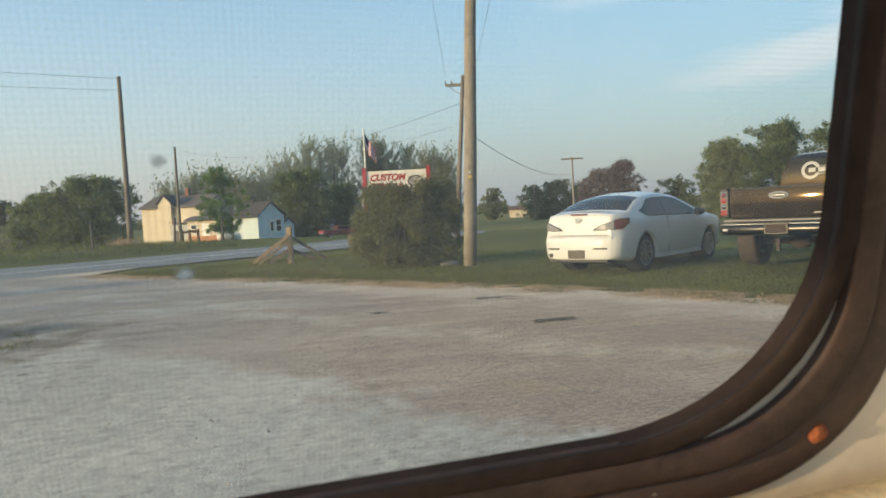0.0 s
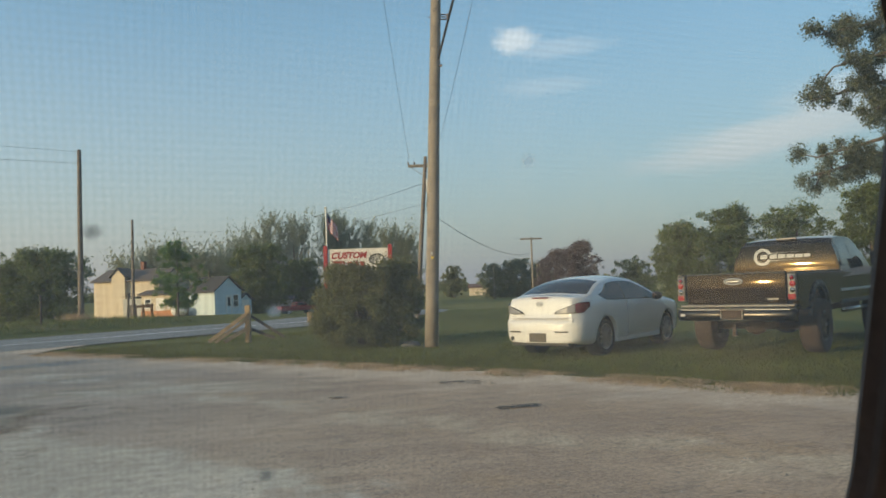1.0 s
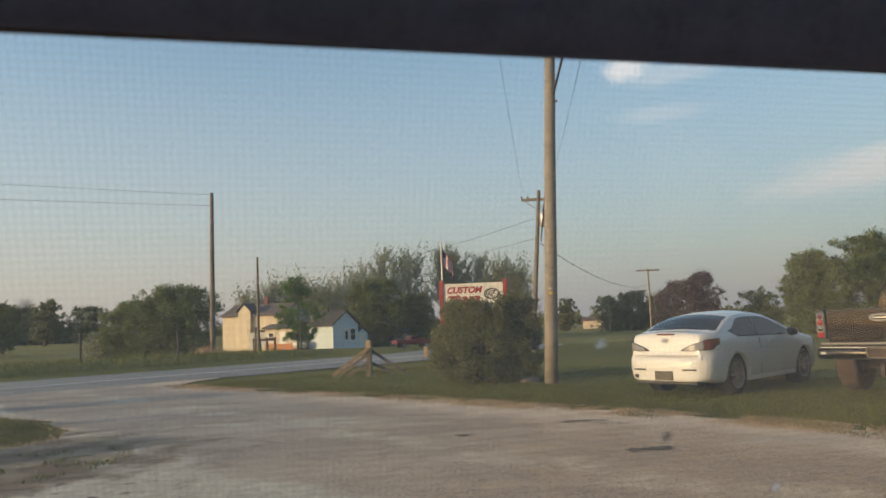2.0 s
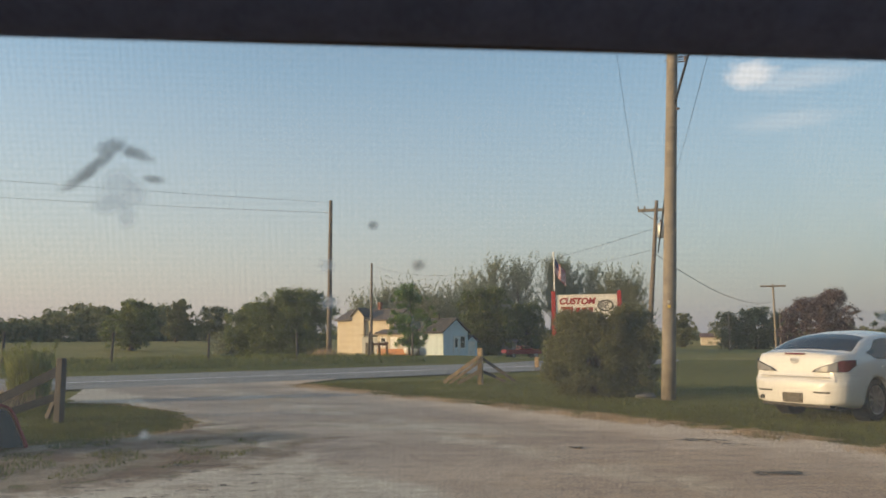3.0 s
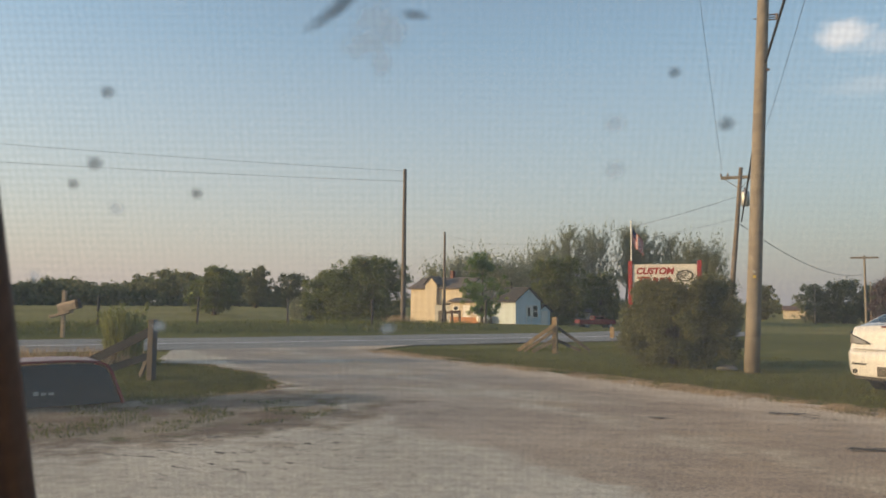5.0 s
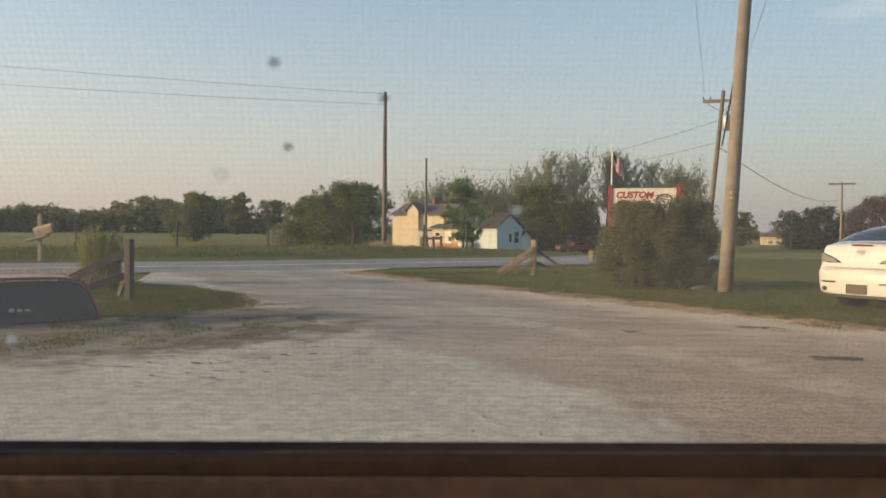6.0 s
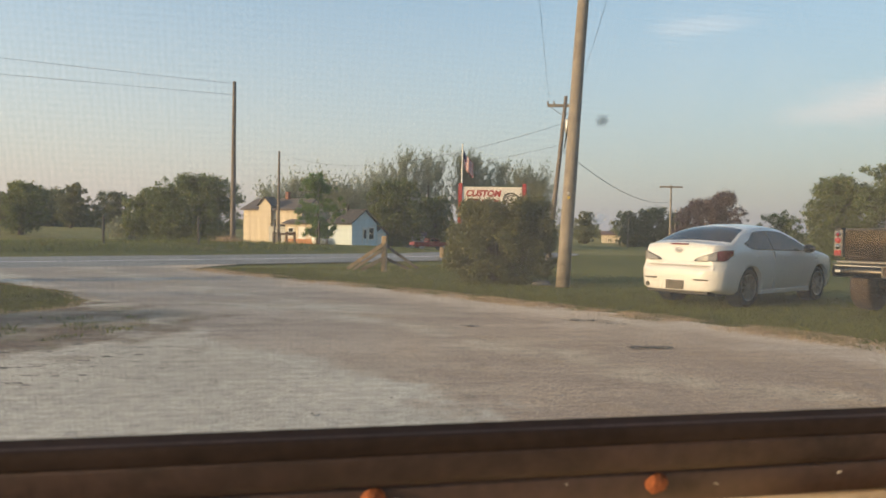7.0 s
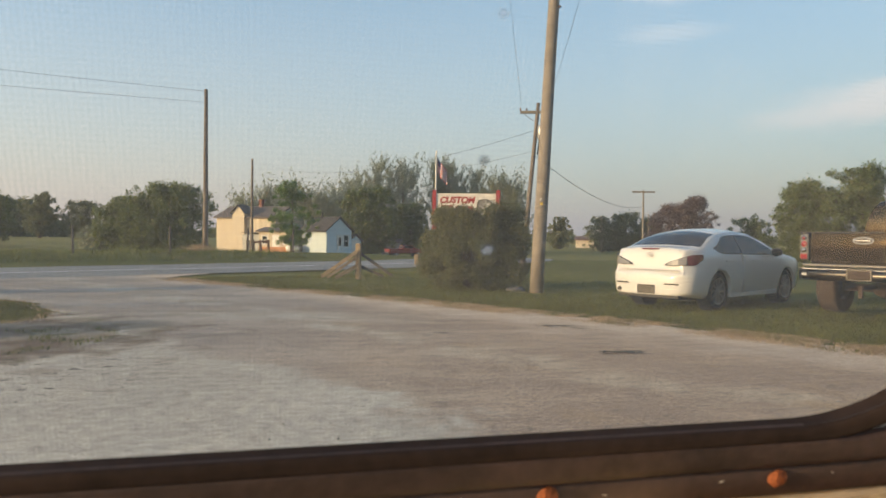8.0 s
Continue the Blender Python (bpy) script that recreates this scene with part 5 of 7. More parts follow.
def tree(name, x, y, height, spread, label, mat=None, seed=1, leaves=5000, leaf=0.22, trunk_r=0.16, bare=0.25, shape="round", z=None, clumps=26, stems=1, group=""):
    """A trunk with limbs, and a crown of many small clumps with an uneven outline."""
    rs = random.Random(seed)
    mat = mat or M_LEAF
    z = rise(x, y) - 0.1 if z is None else z
    t = thing(name, pose(x, y, z, 0, 0, rs.uniform(0, 360)), label, "tree", group)
    bm = bmesh.new()
    cs, rr = [], []
    spots = []
    for st in range(stems):
        a = rs.uniform(0, 2 * math.pi)
        lean = Vector((math.cos(a), math.sin(a), 0)) * spread * (0.08 if stems == 1 else 0.4)
        top = Vector((0, 0, height * rs.uniform(0.88, 0.96))) + lean
        pts = [(lean * 0.1).lerp(top, q) + Vector((rs.uniform(-1, 1), rs.uniform(-1, 1), 0)) * 0.02 * height * q for q in (0, 0.15, 0.35, 0.55, 0.75, 1.0)]
        tube(bm, pts, [trunk_r * k for k in (1.25, 1.0, 0.8, 0.55, 0.33, 0.08)], 8)
        spots.append(pts)
    lobes = [(Vector((rs.gauss(0, 1), rs.gauss(0, 1), rs.gauss(0, 1))).normalized(), rs.uniform(-0.28, 0.24)) for _ in range(9)]
    total = clumps * (6 if shape == "round" else 8)
    for k in range(total):
        pts = spots[k % stems]
        q = bare + (1 - bare) * rs.random()
        i = min(int(q * 5), 4)
        p = pts[i].lerp(pts[i + 1], q * 5 - i)
        ang = rs.uniform(0, 2 * math.pi)
        d = Vector((math.cos(ang), math.sin(ang), (q - 0.5) * 1.2))
        bulge = 1 + sum(w * max(0.0, d.normalized().dot(v)) ** 3 for v, w in lobes)
        if shape == "column":
            reach = spread * (1.0 - 0.5 * q) * rs.random() ** 0.6 * bulge
            tip = p + Vector((d.x * reach, d.y * reach, reach * rs.uniform(0.8, 1.8)))
            r = spread * rs.uniform(0.045, 0.1)
            cs += [tuple(p.lerp(tip, 0.65)), tuple(tip), tuple(p.lerp(tip, 1.25)), tuple(p.lerp(tip, 1.45) + Vector((0, 0, r)))]
            rr += [r * 1.2, r, r * 0.65, r * 0.4]
        else:
            prof = math.sqrt(max(0.03, 1 - (abs(q - 0.5) / 0.54) ** 2.2))
            reach = spread * prof * rs.random() ** 0.45 * bulge * 0.92
            tip = p + Vector((d.x * reach, d.y * reach, reach * rs.uniform(-0.05, 0.35)))
            r = spread * rs.uniform(0.09, 0.19)
            cs.append(tuple(tip))
            rr.append(r)
            if k % 4 == 0:
                cs.append(tuple(p.lerp(tip, 0.5)))
                rr.append(r * 1.8)
        if k < 34:
            tube(bm, [p, p.lerp(tip, 0.5) + Vector((0, 0, 0.05 * reach)), tip], [trunk_r * 0.3 * (1.15 - q), trunk_r * 0.18 * (1.15 - q), trunk_r * 0.04], 5)
    part("trunk", bm, M_BARK, t, smooth=True)
    leaf_cloud("crown", cs, rr, int(leaves * 2.5), leaf * 0.52, mat, t, seed, 0.1, squash=(1, 1, 0.85 if shape == "round" else 2.1))
    return t


def bush(name, x, y, rx, ry, h, mat, label, seed, leaves, leaf, category="bush"):
    t = thing(name, pose(x, y, rise(x, y)), label, category)
    rs = random.Random(seed)
    bm = bmesh.new()
    cs, rr = [], []
    for k in range(150):
        a, q = rs.uniform(0, 2 * math.pi), rs.random()
        zz = h * (0.06 + 0.82 * q)
        reach = math.sqrt(max(0.02, 1 - (abs(q - 0.42) / 0.72) ** 2.4)) * rs.uniform(0.45, 0.86)
        p = Vector((math.cos(a) * rx * reach, math.sin(a) * ry * reach, zz))
        cs.append(tuple(p))
        rr.append(h * rs.uniform(0.07, 0.15))
        if k % 2 == 0:
            tube(bm, [Vector((p.x * 0.15, p.y * 0.15, 0)), Vector((p.x * 0.5, p.y * 0.5, zz * 0.6)), p], [0.03, 0.018, 0.006], 5)
    part("stems", bm, M_BARK, t)
    leaf_cloud("foliage", cs, rr, leaves, leaf, mat, t, seed, 0.35)
    return t


bush("bush", -0.8, 18.35, 1.66, 1.5, 2.14, M_BUSH, "large dense rounded dark olive-green bush", 3, 110000, 0.025)


# ---- stone beside the pole ----
rock = thing("rock", pose(0.2, 17.5, 0.0, 0, 0, 25), "flat grey field stone half sunk beside the pole", "rock")
bm = bmesh.new()
bmesh.ops.create_icosphere(bm, subdivisions=3, radius=1.0)
for v in bm.verts:
    k = 1 + 0.22 * noise.noise(v.co * 1.6) + 0.08 * noise.noise(v.co * 5)
    v.co = Vector((v.co.x * 0.24 * k, v.co.y * 0.18 * k, v.co.z * 0.085 * k + 0.0))
part("stone", bm, material("grey_stone", (0.12, 0.118, 0.112), 0.9, vary=0.35, scale=7, bump=0.5), rock, smooth=True)

# ---- poles and cables ----
def pole(name, x, y, top, r, mat, label, lean=(0, 0), z=None):
    z = rise(x, y) - 0.05 if z is None else z
    t = thing(name, pose(x, y, z), label, "utility pole")
    bm = bmesh.new()
    n = 9
    pts = [Vector((lean[0] * k / n, lean[1] * k / n, (top - z) * k / n)) + Vector((noise.noise((k, x, 0)), noise.noise((k, y, 3)), 0)) * 0.012 for k in range(n + 1)]
    tube(bm, pts, [r * (1 - 0.35 * k / n) for k in range(n + 1)], 18)
    part("shaft", bm, mat, t, smooth=True)
    return t


near = pole("utility_pole", 0.65, 17.0, 11.5, 0.157, M_POLE, "thick weathered wooden utility pole beside the bush", lean=(0.55, 0))
part("yellow_tag", cube(0.04, 0.10, -0.158, -0.13, 2.02, 2.08, 0.003, Matrix.Rotation(0.1, 4, "Z")), material("yellow_tag", (0.6, 0.42, 0.05), 0.5), near)
part("white_tag", cube(0.05, 0.10, -0.158, -0.13, 2.12, 2.18, 0.003), M_DECAL, near)
bm = rod(bmesh.new(), (0.2, 0, 7.68), (0.62, 0, 7.68), 0.014)
for dz in (-0.055, 0.055):
    rod(bm, (0.40, 0, 7.68 + dz), (0.66, 0, 7.68 + dz), 0.016)
rod(bm, (0.655, 0, 7.61), (0.655, 0, 7.75), 0.028)
part("bracket", bm, M_INSUL, near, "black clevis bracket with a spool insulator")
part("cable_clamp", rod(bmesh.new(), (0.4, -0.05, 6.5), (0.47, -0.1, 6.5), 0.03), M_INSUL, near)


def nearer(x, y, z):
    """Points of the second pole, drawn in towards the yard."""
    return (-0.1 + 0.88 * (x + 0.1), 0.03 + 0.88 * (y - 0.03), 1.33 + 0.88 * (z - 1.33))


far = pole("utility_pole", 0.80, 36.95, 7.9, 0.135, M_POLE_DARK, "leaning dark wooden utility pole with crossarm and transformer", lean=(0.68, 0))
far.matrix_basis = Matrix.Translation(nearer(0.80, 36.95, -0.05)) @ Matrix.Scale(0.88, 4)
part("butt", rod(bmesh.new(), (0, 0, -0.3), (0, 0, 0.05), 0.14, 0.135, 18), M_POLE_DARK, far, smooth=True)
bm = cube(-0.22, 1.2, -0.06, 0.06, 7.42, 7.56, 0.01)
arm = part("crossarm", bm, M_POLE, far)
for ix in (-0.2, 0.1, 1.15):
    part("insulator", lathe(bmesh.new(), [(0.03, 0), (0.035, 0.03), (0.05, 0.06), (0.03, 0.1), (0.045, 0.13), (0, 0.16)], "z", 12, (ix, 0, 7.56)), M_INSUL, arm, smooth=True)
bm = rod(bmesh.new(), (-0.05, 0.0, 7.42), (0.6, 0.0, 6.95), 0.018)
rod(bm, (1.1, 0, 7.42), (0.62, 0, 6.95), 0.018)
part("arm_brace", bm, M_STEEL, arm)
can = part("transformer", lathe(bmesh.new(), [(0.15, 5.85), (0.19, 5.9), (0.19, 6.5), (0.16, 6.56), (0.05, 6.6), (0, 6.6)], "z", 20, (0.83, -0.1, 0.25)), M_STEEL, far, "grey transformer can", smooth=True)
part("bushing", lathe(bmesh.new(), [(0.03, 6.6), (0.045, 6.66), (0.03, 6.72), (0, 6.8)], "z", 10, (0.83, -0.1, 0.25)), M_INSUL, can)

lp = pole("utility_pole", -16.35, 38.9, 9.1, 0.15, M_POLE_DARK, "tall dark wooden utility pole standing behind the road")
p2 = pole("utility_pole", -25.0, 70.8, 8.7, 0.16, M_POLE_DARK, "dark wooden utility pole in front of the cream house")
tp = pole("utility_pole", 13.3, 73.7, 6.0, 0.12, M_POLE, "distant utility pole with a crossarm standing in the field")
part("crossarm", cube(-1.1, 1.1, -0.06, 0.06, 6.75, 6.9), M_POLE_DARK, tp)


def cable(name, pts, r, label, sag=0.0, parts_=24):
    a, b = Vector(pts[0]), Vector(pts[1])
    line = [a.lerp(b, k / parts_) - Vector((0, 0, sag * 4 * (k / parts_) * (1 - k / parts_))) for k in range(parts_ + 1)]
    bm = tube(bmesh.new(), line, [r] * len(line), 5)
    return tagged(link_mesh(name, bm, M_WIRE), label, "cable", "overhead cables")


cable("cable", [(1.05, 16.86, 6.62), nearer(1.45, 36.9, 5.35)], 0.03, "thick black bundled cable between the poles", 0.1)
cable("cable", [(1.05, 16.86, 6.62), (1.70, 13.9, 8.6)], 0.03, "thick black bundled cable rising from the pole", 0.0)
cable("cable", [nearer(1.3, 36.9, 5.3), (13.3, 73.7, 4.4)], 0.016, "black cable hanging between the poles", 0.9)
cable("cable", [nearer(1.4, 36.8, 6.55), (-25.0, 70.8, 8.5)], 0.008, "thin service cable crossing to the house pole", 1.5)
cable("cable", [nearer(1.3, 36.8, 5.5), (-25.0, 70.8, 7.4)], 0.006, "thin service cable crossing to the house pole", 1.2)
cable("cable", [(-16.35, 38.9, 9.0), (-60, 5, 10.2)], 0.008, "thin power line along the road", 0.5)
cable("cable", [(-16.35, 38.9, 8.4), (-60, 5, 8.8)], 0.008, "thin power line along the road", 0.5)
cable("cable", [nearer(0.65, 36.9, 7.8), (-0.6, 16.4, 11.6)], 0.006, "thin overhead power line", 0.2)
cable("cable", [nearer(1.95, 36.9, 7.8), (2.09, 14.92, 8.86)], 0.006, "thin overhead power line", 0.2)


# ---- sign and flag ----
def text_mesh(words, size, m, mat, parent, name="lettering", shear=0.0, thick=0.004):
    cu = bpy.data.curves.new(name, "FONT")
    cu.body, cu.size, cu.extrude, cu.shear = words, size, thick, shear
    cu.offset = size * 0.042
    ob = new(name, cu)
    me = bpy.data.meshes.new_from_object(ob.evaluated_get(bpy.context.evaluated_depsgraph_get()))
    bpy.data.objects.remove(ob)
    bpy.data.curves.remove(cu)
    me.materials.append(mat)
    ob = new(name, me)
    ob.parent = parent
    ob.matrix_basis = m
    return ob


sign = thing("sign", pose(-1.68, 29.9, rise(-1.68, 29.9), 0, 0, 2), "white painted roadside sign with red lettering and red posts", "sign")
board = part("board", cube(-1.2, 1.2, -0.03, 0.03, 1.75, 3.0, 0.006), M_SIGNWHITE, sign)
for s in (1, -1):
    part("post", cube(s * 1.29 - 0.08, s * 1.29 + 0.08, -0.08, 0.08, -0.1, 3.14, 0.012), M_SIGNRED, sign)
text_mesh("CUSTOM", 0.345, pose(-1.08, -0.036, 2.62, 90, 0, 0), M_SIGNRED, board, shear=0.25, thick=0.006)
text_mesh("TR", 0.46, pose(-1.08, -0.036, 2.18, 90, 0, 0), M_SIGNRED, board, shear=0.25, thick=0.006)
bm = bmesh.new()
for k in range(3):
    box(bm, -0.42 + 0.25 * k, -0.24 + 0.25 * k, -0.042, -0.034, 2.18, 2.48, 0.004)
part("lettering_bars", bm, M_SIGNRED, board)
bm = bmesh.new()
rs = random.Random(5)
for k in range(16):
    a = 2 * math.pi * k / 16
    rod(bm, (0.75 + 0.3 * math.cos(a), -0.034, 2.55 + 0.2 * math.sin(a)), (0.75 + 0.3 * math.cos(a + 0.45), -0.034, 2.55 + 0.2 * math.sin(a + 0.45)), 0.03, seg=5)
for k in range(18):
    rod(bm, (0.75 + rs.uniform(-0.28, 0.28), -0.034, 2.42 + rs.uniform(-0.1, 0.3)), (0.75 + rs.uniform(-0.28, 0.28), -0.034, 2.5 + rs.uniform(-0.1, 0.3)), 0.012, seg=5)
part("emblem", bm, M_SIGNGREY, board, "grey line emblem")

flag = thing("flagpole", pose(-3.02, 31.0, rise(-3, 31)), "white flagpole with a drooping striped flag", "flagpole")
part("pole", rod(bmesh.new(), (0, 0, -0.1), (0, 0, 4.78), 0.04, 0.028, 12), M_TRIM, flag)
part("finial", lathe(bmesh.new(), [(0.02, 4.78), (0.05, 4.83), (0, 4.88)], "z", 12), M_TRIM, flag)
bm = bmesh.new()
nu, nv = 14, 13
grid = []
for i in range(nu + 1):
    a = i / nu
    x = 0.05 + 0.42 * a
    grid.append([bm.verts.new((x, 0.09 * math.sin(a * 9), 4.62 - 0.62 * (j / nv) - 0.62 * a ** 0.8 - 0.03 * math.sin(6 * a))) for j in range(nv + 1)])
for i in range(nu):
    for j in range(nv):
        f = bm.faces.new((grid[i][j], grid[i + 1][j], grid[i + 1][j + 1], grid[i][j + 1]))
        f.material_index = 2 if (i < 5 and j < 6) else j % 2
part("flag_cloth", bm, (M_FLAGRED, M_FLAGWHITE, M_FLAGBLUE), flag, "red and white striped cloth with blue corner", smooth=True)


# ---- wooden fence remains ----
def plank(bm, a, b, w, h):
    """A board of width h (upright) and thickness w from a to b."""
    a, b = Vector(a), Vector(b)
    x = (b - a).normalized()
    y = Vector((0, 0, 1)).cross(x).normalized()
    z = x.cross(y)
    m = Matrix(((x.x, y.x, z.x, a.x), (x.y, y.y, z.y, a.y), (x.z, y.z, z.z, a.z), (0, 0, 0, 1)))
    return box(bm, 0, (b - a).length, -w / 2, w / 2, -h / 2, h / 2, 0.008, m)


f1 = thing("corner_fence", pose(-4.32, 21.15, 0), "broken wooden corner fence post with fallen rails", "fence")
part("post", cube(-0.075, 0.075, -0.075, 0.075, -0.1, 1.02, 0.02), M_PLANK, f1)
part("rail", plank(bmesh.new(), (-0.02, -0.13, 0.78), (-1.0, -0.35, 0.06), 0.04, 0.085), M_PLANK, f1)
part("rail", plank(bmesh.new(), (-0.02, -0.15, 0.36), (-0.56, -0.42, 0.05), 0.04, 0.085), M_PLANK, f1)
part("rail", plank(bmesh.new(), (-0.05, -0.16, 0.60), (-0.80, -0.45, 0.05), 0.03, 0.06), M_PLANK, f1)
part("rail", plank(bmesh.new(), (0.02, 0.12, 0.74), (0.98, 0.15, 0.08), 0.04, 0.085), M_FENCE, f1)
part("rail", plank(bmesh.new(), (0.02, 0.14, 0.36), (0.72, 0.1, 0.07), 0.04, 0.085), M_FENCE, f1)

f2 = thing("rail_fence", pose(-9.5, 10.65, 0), "weathered grey split-rail fence leaning beside the yard entrance", "fence")
part("post", cube(-0.06, 0.06, -0.06, 0.06, -0.1, 1.05, 0.015), M_FENCE, f2)
part("rail", plank(bmesh.new(), (0.0, 0.08, 0.88), (-1.25, -0.4, 0.2), 0.045, 0.13), M_FENCE, f2)
part("rail", plank(bmesh.new(), (0.0, 0.08, 0.44), (-1.0, -0.45, 0.05), 0.045, 0.11), M_FENCE, f2)
part("rail", plank(bmesh.new(), (-0.04, 0.1, 0.66), (-0.5, 0.3, 0.0), 0.04, 0.09), M_FENCE, f2)
part("stake", plank(bmesh.new(), (-0.1, 0.1, 0.0), (-0.12, 0.12, 0.55), 0.06, 0.08), M_PLANK, f2)

post = thing("marker_post", pose(-3.85, 31.3, rise(-3.85, 31.3)), "short square wooden marker post by the road", "post")
part("shaft", cube(-0.09, 0.09, -0.09, 0.09, -0.1, 0.48, 0.02), M_PLANK, post)

# ---- pickup cap lying on the ground ----
cap = thing("truck_cap", pose(-8.07, 7.22, 0.0, 0, 0, 145), "red fibreglass pickup cap lying on the ground, dark window", "truck cap")


CAP = [(-0.86, 0.02), (-0.86, 0.06), (-0.72, 0.44), (-0.66, 0.53), (-0.56, 0.575), (-0.3, 0.595), (0, 0.6), (0.3, 0.595), (0.56, 0.575), (0.66, 0.53), (0.72, 0.44), (0.86, 0.06), (0.86, 0.02)]


def cap_at(a, b):
    """a along its length, b round the section."""
    q = b * (len(CAP) - 1)
    i = min(int(q), len(CAP) - 2)
    y = CAP[i][0] + (CAP[i + 1][0] - CAP[i][0]) * (q - i)
    z = CAP[i][1] + (CAP[i + 1][1] - CAP[i][1]) * (q - i)
    return (0.95 * a + 0.18 * z * (1 - a), y, z)


bm = bmesh.new()
sheet(bm, 12, 48, cap_at)
shell_ob = part("shell", bm, M_REDPAINT, cap, smooth=True)
mod = shell_ob.modifiers.new("thick", "SOLIDIFY")
mod.thickness = 0.03
bm = bmesh.new()
ring = [Vector(cap_at(0.0, k / 30)) for k in range(31)]
c = sum((Vector(p) for p in ring), Vector()) / len(ring)
bm.faces.new([bm.verts.new(Vector((p.x, p.y * 0.94, 0.03 + (p.z - 0.02) * 0.9)) + Vector((0.01, 0, 0))) for p in ring])
part("rear_window", bm, M_DARKGLASS, cap, "dark tinted rear window")
bm = bmesh.new()
for k in range(3):
    box(bm, 0.028, 0.06, -0.02 + 0.085 * k, 0.04 + 0.085 * k, 0.175, 0.205 + 0.015 * (k == 2))
part("window_sticker", bm, M_DECAL, cap, "small white sticker")

# ---- mailbox ----
mb = thing("mailbox", pose(-22.6, 21.15, 0.02, 0, 0, 20), "wooden post with a tan mailbox beside the road", "mailbox")
part("post", cube(-0.06, 0.06, -0.06, 0.06, -0.1, 1.72, 0.01), M_MAILBOX, mb)
hung = [part("shelf", cube(-0.42, 0.22, -0.14, 0.14, 0.86, 0.93, 0.01), M_MAILBOX, mb)]
bm = bmesh.new()
prism(bm, [(-0.13, 0.94), (0.13, 0.94), (0.13, 1.1)] + [(0.13 * math.cos(math.pi * k / 8), 1.1 + 0.13 * math.sin(math.pi * k / 8)) for k in range(1, 8)] + [(-0.13, 1.1)], -0.12, 0.44, "yz")
hung.append(part("box", bm, M_MAILBOX, mb, smooth=False))
hung.append(part("box_end", prism(bmesh.new(), [(-0.135, 0.935), (0.135, 0.935), (0.135, 1.1)] + [(0.135 * math.cos(math.pi * k / 8), 1.1 + 0.135 * math.sin(math.pi * k / 8)) for k in range(1, 8)] + [(-0.135, 1.1)], 0.442, 0.52, "yz"), M_UNDER, mb, "dark rusty mailbox end"))
for ob in hung:  # the shelf and its box have sagged to one side
    ob.matrix_basis = Matrix.Translation((0, 0, 1.0)) @ Matrix.Rotation(radians(-15), 4, "Y") @ Matrix.Scale(1.2, 4) @ Matrix.Translation((0, 0, -1.0))

# ---- farm fence posts behind the road ----
first = None
for k in range(13):
    p = road_at(-27 + 4.1 * k, 34.5 + 0.4 * math.sin(k * 1.7))
    z = rise(p.x, p.y)
    if first is None:
        first = thing("fence_post", pose(p.x, p.y, z), "grey wooden wire-fence post in the field", "fence post", "field fence posts")
        part("shaft", rod(bmesh.new(), (0, 0, -0.2), (0.02, 0, 1.25), 0.06, 0.05, 8), M_FENCE, first)
    else:
        copy_thing(first, pose(p.x, p.y, z, 2 * math.sin(k * 3.1), 3 * math.cos(k * 2.3), 40 * k))


# ---- houses ----
def gable_house(name, m, L, W, eave, ridge, wall, roof, label, gable_wall=None, over=0.35):
    """Ridge along x; walls from the ground to the eaves, gables closed to the ridge."""
    h = thing(name, m, label, "house")
    t = 0.15
    for s in (1, -1):
        part("wall", cube(-L / 2, L / 2, *sorted((s * W / 2, s * (W / 2 - t))), -0.5, eave), wall, h)
        bm = prism(bmesh.new(), [(-W / 2 + t, -0.5), (W / 2 - t, -0.5), (W / 2 - t, eave), (0, ridge), (-W / 2 + t, eave)], *sorted((s * L / 2, s * (L / 2 - t))), "yz")
        part("gable_wall", bm, gable_wall or wall, h)
        k = (ridge - eave) / (W / 2)
        o = over
        bm = prism(bmesh.new(), [(0, ridge + 0.14), (0, ridge), (s * (W / 2 + o), eave - k * o), (s * (W / 2 + o), eave - k * o + 0.14)], -L / 2 - 0.25, L / 2 + 0.25, "yz")
        part("roof", bm, roof, h)
    return h


def house_window(h, name, x0, x1, y, z0, z1, axis="y", s=-1, door=False, panel=None):
    """A window or door set on a wall: frame proud of it, pane behind the frame."""
    def b(a0, a1, d0, d1, c0, c1):
        d0, d1 = sorted((y + s * d0, y + s * d1))
        return cube(a0, a1, d0, d1, c0, c1) if axis == "y" else cube(d0, d1, a0, a1, c0, c1)
    w = part(name, b(x0, x1, -0.03, 0.012, z0, z1), panel or M_PANE, h)
    for a0, a1, c0, c1 in ((x0 - 0.09, x1 + 0.09, z1, z1 + 0.1), (x0 - 0.09, x0, z0, z1), (x1, x1 + 0.09, z0, z1)) + (() if door else ((x0 - 0.12, x1 + 0.12, z0 - 0.09, z0),)):
        part("frame", b(a0, a1, 0.0, 0.05, c0, c1), M_TRIM, w)
    if not door:
        part("sash_bar", b(x0, x1, 0.0, 0.03, (z0 + z1) / 2 - 0.03, (z0 + z1) / 2 + 0.03), M_TRIM, w)
    return w


